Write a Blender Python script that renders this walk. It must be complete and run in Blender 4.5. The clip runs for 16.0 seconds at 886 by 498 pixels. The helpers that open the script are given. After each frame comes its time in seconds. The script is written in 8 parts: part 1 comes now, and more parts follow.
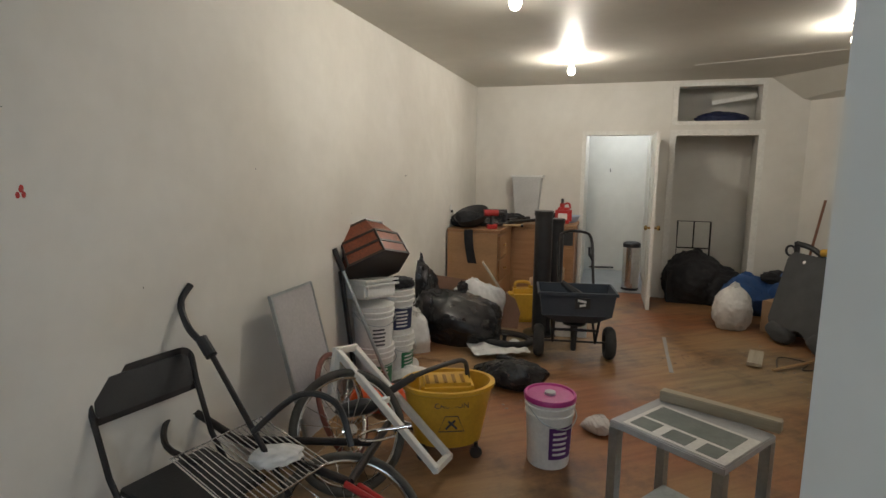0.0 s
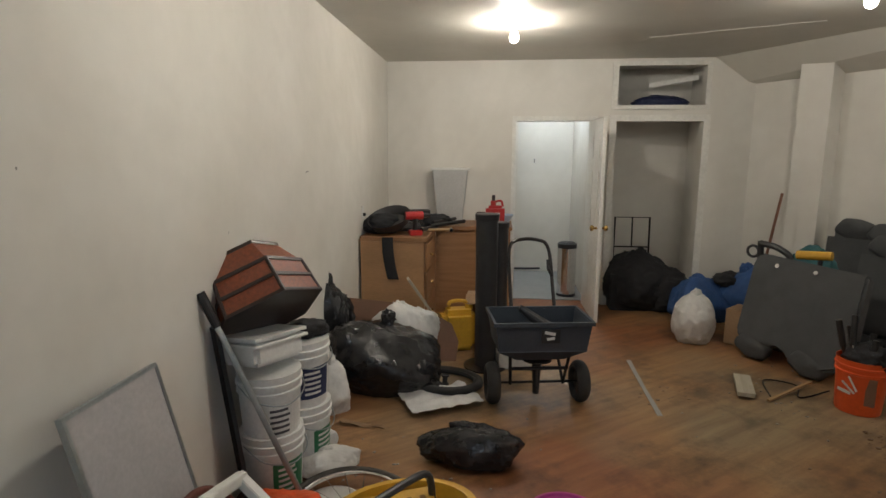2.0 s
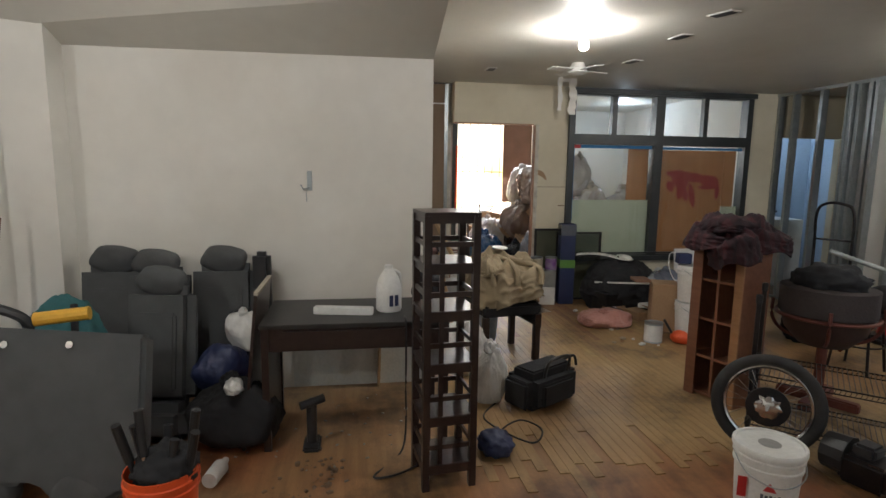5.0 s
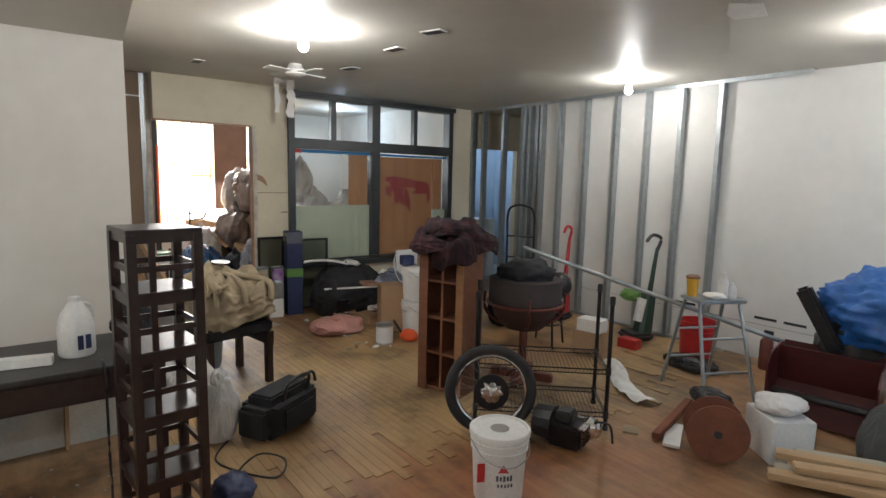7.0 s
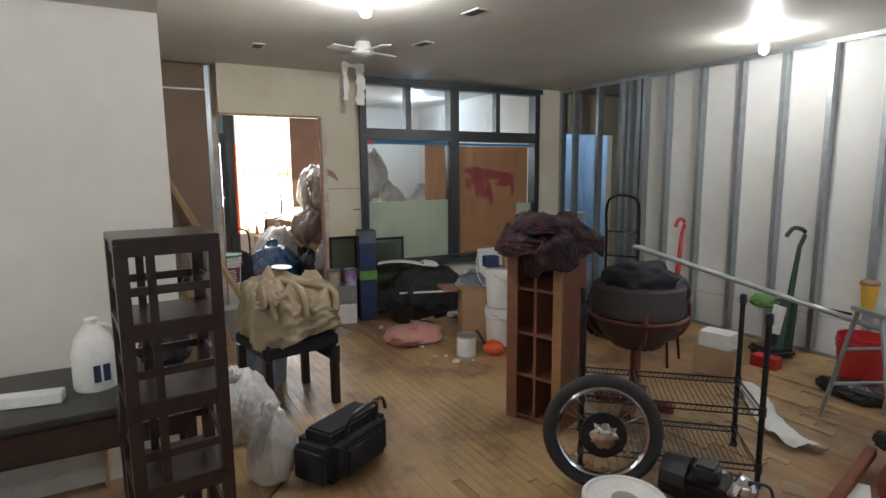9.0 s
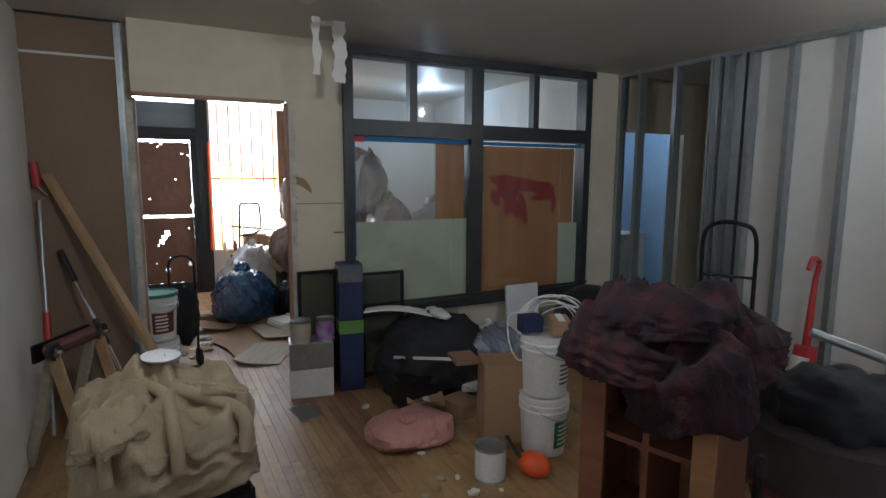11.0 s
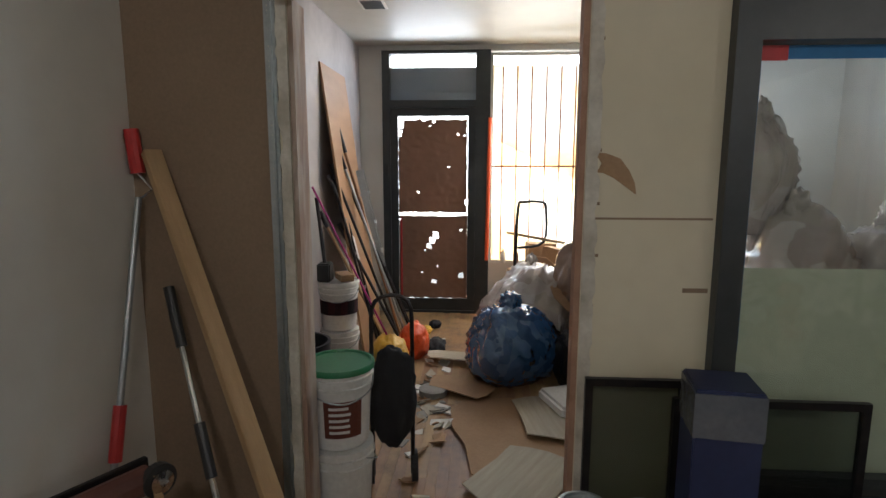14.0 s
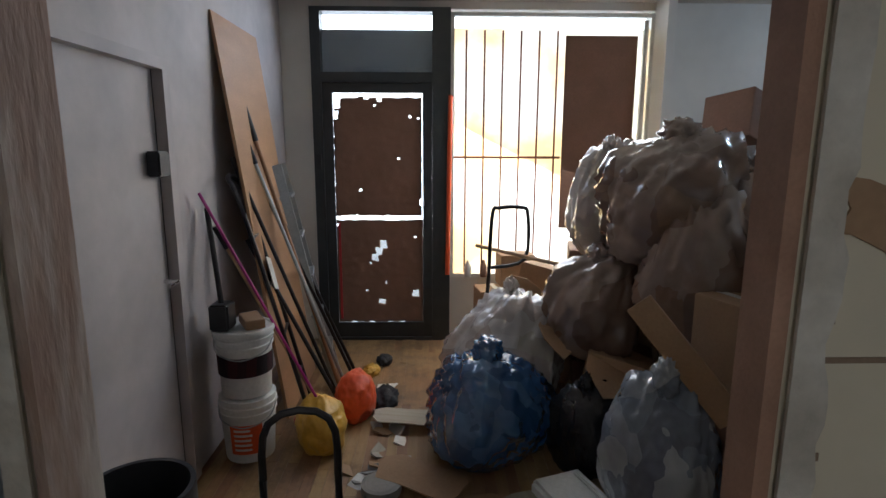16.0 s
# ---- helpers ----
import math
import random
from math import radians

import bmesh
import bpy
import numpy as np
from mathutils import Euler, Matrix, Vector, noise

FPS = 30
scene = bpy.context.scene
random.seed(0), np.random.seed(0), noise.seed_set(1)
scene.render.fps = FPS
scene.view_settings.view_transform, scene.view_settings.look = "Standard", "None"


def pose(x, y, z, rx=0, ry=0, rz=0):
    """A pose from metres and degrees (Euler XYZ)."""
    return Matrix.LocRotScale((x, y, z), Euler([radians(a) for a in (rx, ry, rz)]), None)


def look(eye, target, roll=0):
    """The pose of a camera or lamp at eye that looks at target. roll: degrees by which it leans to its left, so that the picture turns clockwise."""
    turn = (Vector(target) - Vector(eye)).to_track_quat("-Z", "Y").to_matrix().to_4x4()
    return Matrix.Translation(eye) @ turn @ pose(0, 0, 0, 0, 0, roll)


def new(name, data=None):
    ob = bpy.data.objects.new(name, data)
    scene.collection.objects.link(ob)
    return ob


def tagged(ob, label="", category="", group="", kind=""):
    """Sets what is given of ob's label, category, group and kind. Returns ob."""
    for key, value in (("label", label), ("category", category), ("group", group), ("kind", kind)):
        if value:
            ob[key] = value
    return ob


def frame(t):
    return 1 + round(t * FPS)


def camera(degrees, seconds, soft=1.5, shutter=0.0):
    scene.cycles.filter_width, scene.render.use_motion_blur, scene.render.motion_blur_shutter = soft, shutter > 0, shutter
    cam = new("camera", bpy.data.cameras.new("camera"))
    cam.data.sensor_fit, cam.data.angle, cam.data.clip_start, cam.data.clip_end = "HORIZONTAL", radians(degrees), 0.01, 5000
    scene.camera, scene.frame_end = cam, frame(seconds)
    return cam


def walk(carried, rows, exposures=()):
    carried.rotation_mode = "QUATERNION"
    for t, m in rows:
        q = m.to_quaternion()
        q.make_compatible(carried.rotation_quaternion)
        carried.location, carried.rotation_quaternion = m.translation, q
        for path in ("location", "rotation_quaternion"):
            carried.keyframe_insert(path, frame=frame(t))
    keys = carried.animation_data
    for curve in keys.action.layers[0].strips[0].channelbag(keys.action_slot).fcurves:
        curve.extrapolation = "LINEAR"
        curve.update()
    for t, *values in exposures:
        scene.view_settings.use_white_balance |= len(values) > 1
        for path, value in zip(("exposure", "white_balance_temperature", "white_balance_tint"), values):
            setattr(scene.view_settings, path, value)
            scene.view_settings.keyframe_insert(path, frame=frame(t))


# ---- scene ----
cam = camera(77.7, 16.0)
PATH = [
    (0, (-0.07, -0.114, 1.635), (0.615, 1.741, 1.338), 0.5),
    (0.5, (-0.05, 0.265, 1.619), (0.338, 2.204, 1.317), -0.8),
    (1, (-0.045, 0.616, 1.56), (0.28, 2.562, 1.235), -0.5),
    (1.5, (-0.016, 0.917, 1.582), (0.836, 2.696, 1.252), 0.8),
    (2, (0.206, 1.126, 1.647), (1.236, 2.809, 1.317), 0.2),
    (2.5, (0.459, 1.333, 1.648), (1.679, 2.888, 1.339), 0.2),
    (3, (0.748, 1.5, 1.661), (2.234, 2.802, 1.357), 0.6),
    (3.5, (1.067, 1.67, 1.665), (2.65, 2.855, 1.367), 0.5),
    (4, (1.38, 1.842, 1.624), (3.242, 2.521, 1.357), 1.8),
    (4.5, (1.695, 1.814, 1.607), (3.667, 2.01, 1.337), 0.8),
    (5, (1.988, 1.785, 1.647), (3.942, 1.471, 1.359), 0.8),
    (7.5, (2.227, 1.78, 1.668), (3.772, 0.536, 1.415), 1.3),
    (8, (2.292, 1.784, 1.66), (3.954, 0.704, 1.394), 1.1),
    (8.5, (2.506, 1.635, 1.617), (4.222, 0.647, 1.336), -0.1),
    (11, (4.381, 0.476, 1.671), (6.141, -0.436, 1.403), 0.3),
    (11.5, (4.777, 0.279, 1.68), (6.639, -0.401, 1.419), -0.0),
    (12, (5.2, 0.088, 1.669), (7.089, -0.529, 1.446), 0.2),
    (12.5, (5.627, -0.067, 1.653), (7.566, -0.505, 1.435), -0.0),
    (13, (6.064, -0.118, 1.62), (8.013, -0.502, 1.388), 0.5),
    (13.5, (6.431, -0.123, 1.624), (8.39, -0.417, 1.35), 0.3),
    (14, (6.862, -0.097, 1.612), (8.835, 0.036, 1.31), 0.1),
    (14.5, (7.234, -0.038, 1.612), (9.197, 0.154, 1.283), -0.2),
    (15, (7.525, -0.078, 1.613), (9.478, 0.157, 1.252), -0.4),
    (15.5, (7.761, -0.045, 1.608), (9.711, 0.201, 1.241), 0.3),
    (16, (8.08, -0.023, 1.681), (10.046, -0.069, 1.318), 0.2),
]
walk(cam, [(t, look(eye, target, roll)) for t, eye, target, roll in PATH],
     ((0, -0.2, 6400, 10), (1.5, -0.15, 6400, 10), (2.5, -0.28, 6200, 10), (3.5, 0.02, 6000, 10), (4.0, -0.2, 5950, 10), (5.0, 0.2, 5850, 10), (7.5, 0.5, 5650, 10), (8.0, 0.5, 5600, 10), (8.5, 0.6, 5600, 10),
      (11.0, -0.2, 5250, 10), (12.0, 0.28, 5400, 10), (12.5, 0.35, 5500, 10), (13.5, 0.0, 5850, 10), (14.0, -0.25, 5850, 10), (14.5, -0.75, 5800, 10), (15.0, -0.95, 5700, 10), (15.5, -1.1, 5500, 10), (16.0, -0.9, 5350, 10)))

# ---- light ----
wd = bpy.data.worlds.new("sky")
scene.world = wd
wd.use_nodes = True
wt = wd.node_tree
sky = wt.nodes.new("ShaderNodeTexSky")
sky.sky_type, sky.sun_disc = "NISHITA", False
sky.sun_elevation, sky.sun_rotation = radians(38), radians(68)
wt.links.new(sky.outputs[0], wt.nodes["Background"].inputs[0])
wt.nodes["Background"].inputs[1].default_value = 0.12
sun = new("sun", bpy.data.lights.new("sun", "SUN"))
sun.data.energy, sun.data.angle, sun.data.color = 5.0, radians(0.5), (1.0, 0.93, 0.82)
sun.matrix_world = look((20, 8, 17), (10.0, 0.2, 0.4))
EXPOSURE = 0.0
BULB_W = 34.0
scene.view_settings.exposure = EXPOSURE


def lamp(x, y, z, watts, colour=(1.0, 0.92, 0.80), size=0.04):
    o = new("lamp", bpy.data.lights.new("lamp", "POINT"))
    o.data.energy, o.data.color, o.data.shadow_soft_size = watts, colour, size
    o.location = (x, y, z)
    return o


# ---- materials ----
def mat(name, base, second=None, rough=0.6, metal=0.0, scale=6.0, bump=0.15, fine=60.0, stretch=(1, 1, 1), amount=0.5, trans=0.0,
        emit=None, power=0.0, coat=0.0, detail=4.0, lo=0.35, hi=0.65, vary=0.16):
    m = bpy.data.materials.new(name)
    m.use_nodes = True
    nt = m.node_tree
    b = nt.nodes["Principled BSDF"]
    base = tuple(base) + (1.0,)
    second = tuple(second) + (1.0,) if second else tuple(c * 0.7 for c in base[:3]) + (1.0,)
    tc = nt.nodes.new("ShaderNodeTexCoord")
    mp = nt.nodes.new("ShaderNodeMapping")
    mp.inputs["Scale"].default_value = stretch
    nt.links.new(tc.outputs["Object"], mp.inputs[0])
    n1 = nt.nodes.new("ShaderNodeTexNoise")
    n1.inputs["Scale"].default_value, n1.inputs["Detail"].default_value = scale, detail
    nt.links.new(mp.outputs[0], n1.inputs["Vector"])
    rp = nt.nodes.new("ShaderNodeValToRGB")
    rp.color_ramp.elements[0].position, rp.color_ramp.elements[1].position = lo, hi
    rp.color_ramp.elements[0].color, rp.color_ramp.elements[1].color = second, base
    nt.links.new(n1.outputs["Fac"], rp.inputs[0])
    n2 = nt.nodes.new("ShaderNodeTexNoise")
    n2.inputs["Scale"].default_value, n2.inputs["Detail"].default_value = fine, 3
    nt.links.new(mp.outputs[0], n2.inputs["Vector"])
    mx = nt.nodes.new("ShaderNodeMix")
    mx.data_type = "RGBA"
    mx.inputs["A"].default_value = base
    mx.inputs["Factor"].default_value = amount
    nt.links.new(rp.outputs[0], mx.inputs["B"])
    hs = nt.nodes.new("ShaderNodeHueSaturation")
    mr = nt.nodes.new("ShaderNodeMapRange")
    mr.inputs["To Min"].default_value, mr.inputs["To Max"].default_value = 1 - vary, 1 + vary
    nt.links.new(n2.outputs["Fac"], mr.inputs["Value"])
    nt.links.new(mr.outputs[0], hs.inputs["Value"])
    nt.links.new(mx.outputs["Result"], hs.inputs["Color"])
    nt.links.new(hs.outputs[0], b.inputs["Base Color"])
    b.inputs["Roughness"].default_value, b.inputs["Metallic"].default_value = rough, metal
    b.inputs["Coat Weight"].default_value = coat
    b.inputs["Transmission Weight"].default_value = trans
    if bump:
        bp = nt.nodes.new("ShaderNodeBump")
        bp.inputs["Strength"].default_value, bp.inputs["Distance"].default_value = bump, 0.01
        nt.links.new(n2.outputs["Fac"], bp.inputs["Height"])
        nt.links.new(bp.outputs[0], b.inputs["Normal"])
    if emit:
        b.inputs["Emission Color"].default_value, b.inputs["Emission Strength"].default_value = tuple(emit) + (1.0,), power
    return m


def wood_mat(name, base, second, across=30.0, along=2.0, rough=0.5, turn=0.0, amount=0.75, per_object=0.0):
    m = mat(name, base, second, rough=rough, scale=1.0, stretch=(along, across, across), fine=14.0, amount=amount, bump=0.1, lo=0.3, hi=0.7)
    nt = m.node_tree
    for n in nt.nodes:
        if n.type == "MAPPING":
            n.inputs["Rotation"].default_value = (0, 0, radians(turn))
    if per_object:
        oi = nt.nodes.new("ShaderNodeObjectInfo")
        hs = [n for n in nt.nodes if n.type == "HUE_SAT"][0]
        mr = nt.nodes.new("ShaderNodeMapRange")
        mr.inputs["To Min"].default_value, mr.inputs["To Max"].default_value = 0.5 - 0.02, 0.5 + 0.02
        nt.links.new(oi.outputs["Random"], mr.inputs["Value"])
        nt.links.new(mr.outputs[0], hs.inputs["Hue"])
        mm = nt.nodes.new("ShaderNodeMapRange")
        mm.inputs["To Min"].default_value, mm.inputs["To Max"].default_value = 1 - per_object, 1 + per_object
        nt.links.new(oi.outputs["Random"], mm.inputs["Value"])
        mu = nt.nodes.new("ShaderNodeMath")
        mu.operation = "MULTIPLY"
        old = hs.inputs["Value"].links[0].from_socket
        nt.links.new(old, mu.inputs[0])
        nt.links.new(mm.outputs[0], mu.inputs[1])
        nt.links.new(mu.outputs[0], hs.inputs["Value"])
    return m


WALL = mat("old white wall paint", (0.74, 0.72, 0.67), (0.60, 0.57, 0.51), rough=0.7, scale=1.1, fine=9, bump=0.10, amount=0.7, vary=0.05, detail=7)
WALLY = mat("yellowed wall board", (0.66, 0.60, 0.46), (0.56, 0.50, 0.36), rough=0.7, scale=1.4, fine=9, bump=0.08, amount=0.75, vary=0.06, detail=7)
CEIL = mat("ceiling paint", (0.60, 0.58, 0.52), (0.50, 0.48, 0.42), rough=0.5, scale=0.9, fine=8, bump=0.08, amount=0.6, vary=0.05, detail=7)
DRYW = mat("drywall paper", (0.66, 0.65, 0.62), (0.56, 0.55, 0.52), rough=0.8, scale=1.2, fine=9, bump=0.04, vary=0.05, detail=6)
BROWNB = mat("brown backing board", (0.25, 0.175, 0.115), (0.20, 0.14, 0.09), rough=0.75, scale=2, fine=80, bump=0.05)
DARKP = mat("dark green black paint", (0.028, 0.032, 0.033), (0.05, 0.052, 0.05), rough=0.35, scale=8, fine=40, bump=0.1)
BLACK = mat("black plastic", (0.018, 0.018, 0.02), (0.03, 0.03, 0.03), rough=0.4, scale=10, fine=90, bump=0.08)
RUBBER = mat("black rubber", (0.02, 0.02, 0.02), (0.04, 0.038, 0.035), rough=0.75, scale=10, fine=60, bump=0.2)
BLKMET = mat("black painted metal", (0.02, 0.02, 0.022), (0.05, 0.04, 0.035), rough=0.35, metal=0.6, scale=12, fine=70, bump=0.1)
GALV = mat("galvanised steel", (0.42, 0.45, 0.46), (0.30, 0.33, 0.34), rough=0.38, metal=0.85, scale=14, fine=60, bump=0.08)
CHROME = mat("chrome", (0.75, 0.75, 0.75), (0.6, 0.6, 0.6), rough=0.12, metal=1.0, scale=20, fine=60, bump=0.02)
RUST = mat("rusty metal", (0.22, 0.08, 0.04), (0.11, 0.04, 0.025), rough=0.75, metal=0.2, scale=9, fine=60, bump=0.3)
RUSTR = mat("red brown paint worn", (0.16, 0.045, 0.03), (0.09, 0.03, 0.02), rough=0.55, metal=0.2, scale=8, fine=50, bump=0.2)
WPLAST = mat("white plastic", (0.74, 0.74, 0.72), (0.60, 0.59, 0.56), rough=0.4, scale=5, fine=50, bump=0.05, amount=0.5)
WPAINT = mat("white gloss paint", (0.75, 0.74, 0.70), (0.66, 0.64, 0.58), rough=0.4, scale=3, fine=30, bump=0.05)
YPLAST = mat("yellow plastic", (0.62, 0.36, 0.03), (0.48, 0.26, 0.03), rough=0.45, scale=5, fine=50, bump=0.06)
ORANGE = mat("orange plastic", (0.75, 0.10, 0.02), (0.62, 0.08, 0.02), rough=0.4, scale=5, fine=50, bump=0.05)
RED = mat("red plastic", (0.45, 0.025, 0.025), (0.32, 0.02, 0.02), rough=0.35, scale=5, fine=50, bump=0.05)
PURPLE = mat("purple plastic", (0.42, 0.03, 0.22), (0.34, 0.025, 0.18), rough=0.3, scale=5, fine=50, bump=0.04)
GREENP = mat("green plastic", (0.03, 0.20, 0.09), (0.02, 0.14, 0.06), rough=0.35, scale=5, fine=50, bump=0.04)
GREENL = mat("light green plastic", (0.12, 0.26, 0.05), (0.10, 0.2, 0.05), rough=0.4, scale=5, fine=50, bump=0.04)
NAVY = mat("navy card", (0.02, 0.03, 0.09), (0.015, 0.02, 0.06), rough=0.5, scale=5, fine=50, bump=0.04)
BLUEF = mat("blue fabric", (0.03, 0.09, 0.26), (0.02, 0.05, 0.14), rough=0.7, scale=8, fine=200, bump=0.3)
GREYF = mat("dark grey seat fabric", (0.075, 0.078, 0.08), (0.05, 0.052, 0.055), rough=0.9, scale=8, fine=300, bump=0.35)
TEALF = mat("teal fabric", (0.03, 0.12, 0.13), (0.02, 0.08, 0.09), rough=0.8, scale=8, fine=200, bump=0.3)
BLKF = mat("black fabric", (0.012, 0.012, 0.014), (0.025, 0.025, 0.028), rough=0.85, scale=8, fine=200, bump=0.3)
MAROON = mat("dark plaid cloth", (0.030, 0.010, 0.013), (0.010, 0.006, 0.011), rough=0.9, scale=9, fine=160, bump=0.4)


def plaid(m, size):
    nt = m.node_tree
    hs = [n for n in nt.nodes if n.type == "HUE_SAT"][0]
    tc = [n for n in nt.nodes if n.type == "TEX_COORD"][0]
    last = hs.outputs[0]
    for axis in ("X", "Y"):
        wv, rp, mx = nt.nodes.new("ShaderNodeTexWave"), nt.nodes.new("ShaderNodeValToRGB"), nt.nodes.new("ShaderNodeMix")
        wv.bands_direction = axis
        wv.inputs["Scale"].default_value, wv.inputs["Distortion"].default_value = size, 1.5
        rp.color_ramp.elements[0].position, rp.color_ramp.elements[0].color = 0.45, (0.7, 0.7, 0.8, 1)
        rp.color_ramp.elements[1].position, rp.color_ramp.elements[1].color = 0.55, (1.35, 0.95, 0.95, 1)
        mx.data_type, mx.blend_type = "RGBA", "MULTIPLY"
        mx.inputs["Factor"].default_value = 1.0
        nt.links.new(tc.outputs["Object"], wv.inputs["Vector"])
        nt.links.new(wv.outputs["Fac"], rp.inputs[0])
        nt.links.new(last, mx.inputs["A"])
        nt.links.new(rp.outputs[0], mx.inputs["B"])
        last = mx.outputs["Result"]
    nt.links.new(last, nt.nodes["Principled BSDF"].inputs["Base Color"])


plaid(MAROON, 3.2)
BEIGEF = mat("beige cloth", (0.33, 0.265, 0.17), (0.22, 0.17, 0.105), rough=0.9, scale=6, fine=180, bump=0.4)
PINKB = mat("pink plastic film", (0.55, 0.28, 0.24), (0.42, 0.2, 0.17), rough=0.35, scale=8, fine=60, bump=0.2)
CARD = mat("cardboard", (0.36, 0.23, 0.13), (0.28, 0.175, 0.095), rough=0.8, scale=4, fine=70, bump=0.08)
CARDD = mat("dark cardboard", (0.24, 0.13, 0.085), (0.18, 0.10, 0.06), rough=0.8, scale=4, fine=70, bump=0.08)
PAPER = mat("paper", (0.72, 0.71, 0.68), (0.6, 0.6, 0.58), rough=0.7, scale=6, fine=60, bump=0.05)


def film_bag(name, cols, scale=5.0, sheen=0.14, folds=9.0):
    """Thin glossy film drawn over what fills the bag, seen as blocks of colour."""
    m = mat(name, cols[0], cols[1], rough=sheen, scale=scale, fine=folds, bump=0, coat=0.9)
    nt = m.node_tree
    b = nt.nodes["Principled BSDF"]
    tc = [n for n in nt.nodes if n.type == "TEX_COORD"][0]
    hs = [n for n in nt.nodes if n.type == "HUE_SAT"][0]
    vo, rp, mx = nt.nodes.new("ShaderNodeTexVoronoi"), nt.nodes.new("ShaderNodeValToRGB"), nt.nodes.new("ShaderNodeMix")
    vo.inputs["Scale"].default_value = scale
    rp.color_ramp.interpolation = "CONSTANT"
    for k, c in enumerate(cols):
        e = rp.color_ramp.elements[k] if k < 2 else rp.color_ramp.elements.new(0.5)
        e.position, e.color = k / len(cols), tuple(c) + (1,)
    sx = nt.nodes.new("ShaderNodeSeparateColor")
    warp, add = nt.nodes.new("ShaderNodeTexNoise"), nt.nodes.new("ShaderNodeVectorMath")
    warp.inputs["Scale"].default_value = scale * 0.8
    nt.links.new(tc.outputs["Object"], warp.inputs["Vector"])
    sc = nt.nodes.new("ShaderNodeVectorMath")
    sc.operation = "SCALE"
    sc.inputs["Scale"].default_value = 0.25
    nt.links.new(warp.outputs["Color"], sc.inputs[0])
    nt.links.new(tc.outputs["Object"], add.inputs[0])
    nt.links.new(sc.outputs[0], add.inputs[1])
    nt.links.new(add.outputs[0], vo.inputs["Vector"])
    nt.links.new(vo.outputs["Color"], sx.inputs[0])
    nt.links.new(sx.outputs[0], rp.inputs[0])
    mx.data_type = "RGBA"
    mx.inputs["Factor"].default_value = 0.65
    nt.links.new(hs.outputs[0], mx.inputs["A"])
    nt.links.new(rp.outputs[0], mx.inputs["B"])
    nt.links.new(mx.outputs["Result"], b.inputs["Base Color"])
    wr, bp = nt.nodes.new("ShaderNodeTexNoise"), nt.nodes.new("ShaderNodeBump")
    wr.noise_type = "RIDGED_MULTIFRACTAL"
    wr.inputs["Scale"].default_value, wr.inputs["Detail"].default_value = folds, 4
    bp.inputs["Strength"].default_value, bp.inputs["Distance"].default_value = 0.9, 0.05
    nt.links.new(add.outputs[0], wr.inputs["Vector"])
    nt.links.new(wr.outputs["Fac"], bp.inputs["Height"])
    nt.links.new(bp.outputs[0], b.inputs["Normal"])
    nt.links.new(bp.outputs[0], b.inputs["Coat Normal"])
    return m


BLKBAG = mat("black bin bag film", (0.012, 0.012, 0.014), (0.03, 0.03, 0.03), rough=0.22, scale=12, fine=26, bump=0.6)
BLUEBAG = film_bag("blue bin bag film", ((0.035, 0.10, 0.24), (0.02, 0.06, 0.15), (0.07, 0.15, 0.28), (0.025, 0.07, 0.18)), 8.0, 0.16, 5.0)
CLEARBAG = film_bag("clear bag film over cartons", ((0.24, 0.15, 0.10), (0.13, 0.085, 0.065), (0.17, 0.11, 0.085), (0.30, 0.23, 0.19), (0.09, 0.065, 0.06)), 4.0, 0.12, 4.5)
# milky film, its colour also raised to stand for window light on bags
MILKBAG = film_bag("milky bag film", ((0.52, 0.48, 0.46), (0.38, 0.32, 0.29), (0.60, 0.57, 0.55), (0.42, 0.38, 0.31)), 6.0, 0.2, 5.0)
GREYBAG = film_bag("clear blue grey bag film", ((0.30, 0.33, 0.38), (0.16, 0.19, 0.25), (0.42, 0.44, 0.47), (0.09, 0.10, 0.15)), 6.0, 0.14, 5.0)
WHITEBAG = mat("white bag film", (0.66, 0.65, 0.63), (0.5, 0.49, 0.48), rough=0.35, scale=8, fine=24, bump=0.5)
DWOOD = wood_mat("dark espresso wood", (0.022, 0.013, 0.012), (0.04, 0.025, 0.02), rough=0.28)
CHERRY = wood_mat("reddish brown wood", (0.20, 0.085, 0.045), (0.13, 0.05, 0.028), rough=0.45)
OAK = wood_mat("honey oak", (0.34, 0.18, 0.085), (0.24, 0.12, 0.05), rough=0.45)
PINE = wood_mat("raw pine", (0.47, 0.32, 0.17), (0.36, 0.23, 0.11), rough=0.65)
PLY = wood_mat("plywood sheet", (0.44, 0.25, 0.12), (0.34, 0.19, 0.09), rough=0.6, across=8)
OLDWOOD = wood_mat("worn grey wood", (0.42, 0.38, 0.30), (0.30, 0.26, 0.19), rough=0.7)
WICKER = wood_mat("red brown wicker", (0.23, 0.055, 0.02), (0.10, 0.03, 0.015), across=60, along=60, rough=0.45)
DIRTYW = mat("grimy pinkish grey wall paint", (0.48, 0.44, 0.43), (0.33, 0.30, 0.29), rough=0.6, scale=1.8, fine=12, bump=0.12, amount=0.8, vary=0.1, detail=8)
JAMBL = mat("worn painted jamb wood", (0.50, 0.44, 0.38), (0.27, 0.16, 0.11), rough=0.75, scale=6, stretch=(1, 1, 0.25), fine=50, bump=0.45, amount=0.9, vary=0.2, detail=8, lo=0.42, hi=0.58)
JAMBW = wood_mat("raw reddish jamb wood", (0.42, 0.25, 0.17), (0.30, 0.17, 0.11), across=14, along=14, rough=0.75)
WORNW = mat("chipped old plaster edge", (0.62, 0.59, 0.52), (0.40, 0.36, 0.29), rough=0.8, scale=7, fine=45, bump=0.5, amount=0.85, vary=0.2)
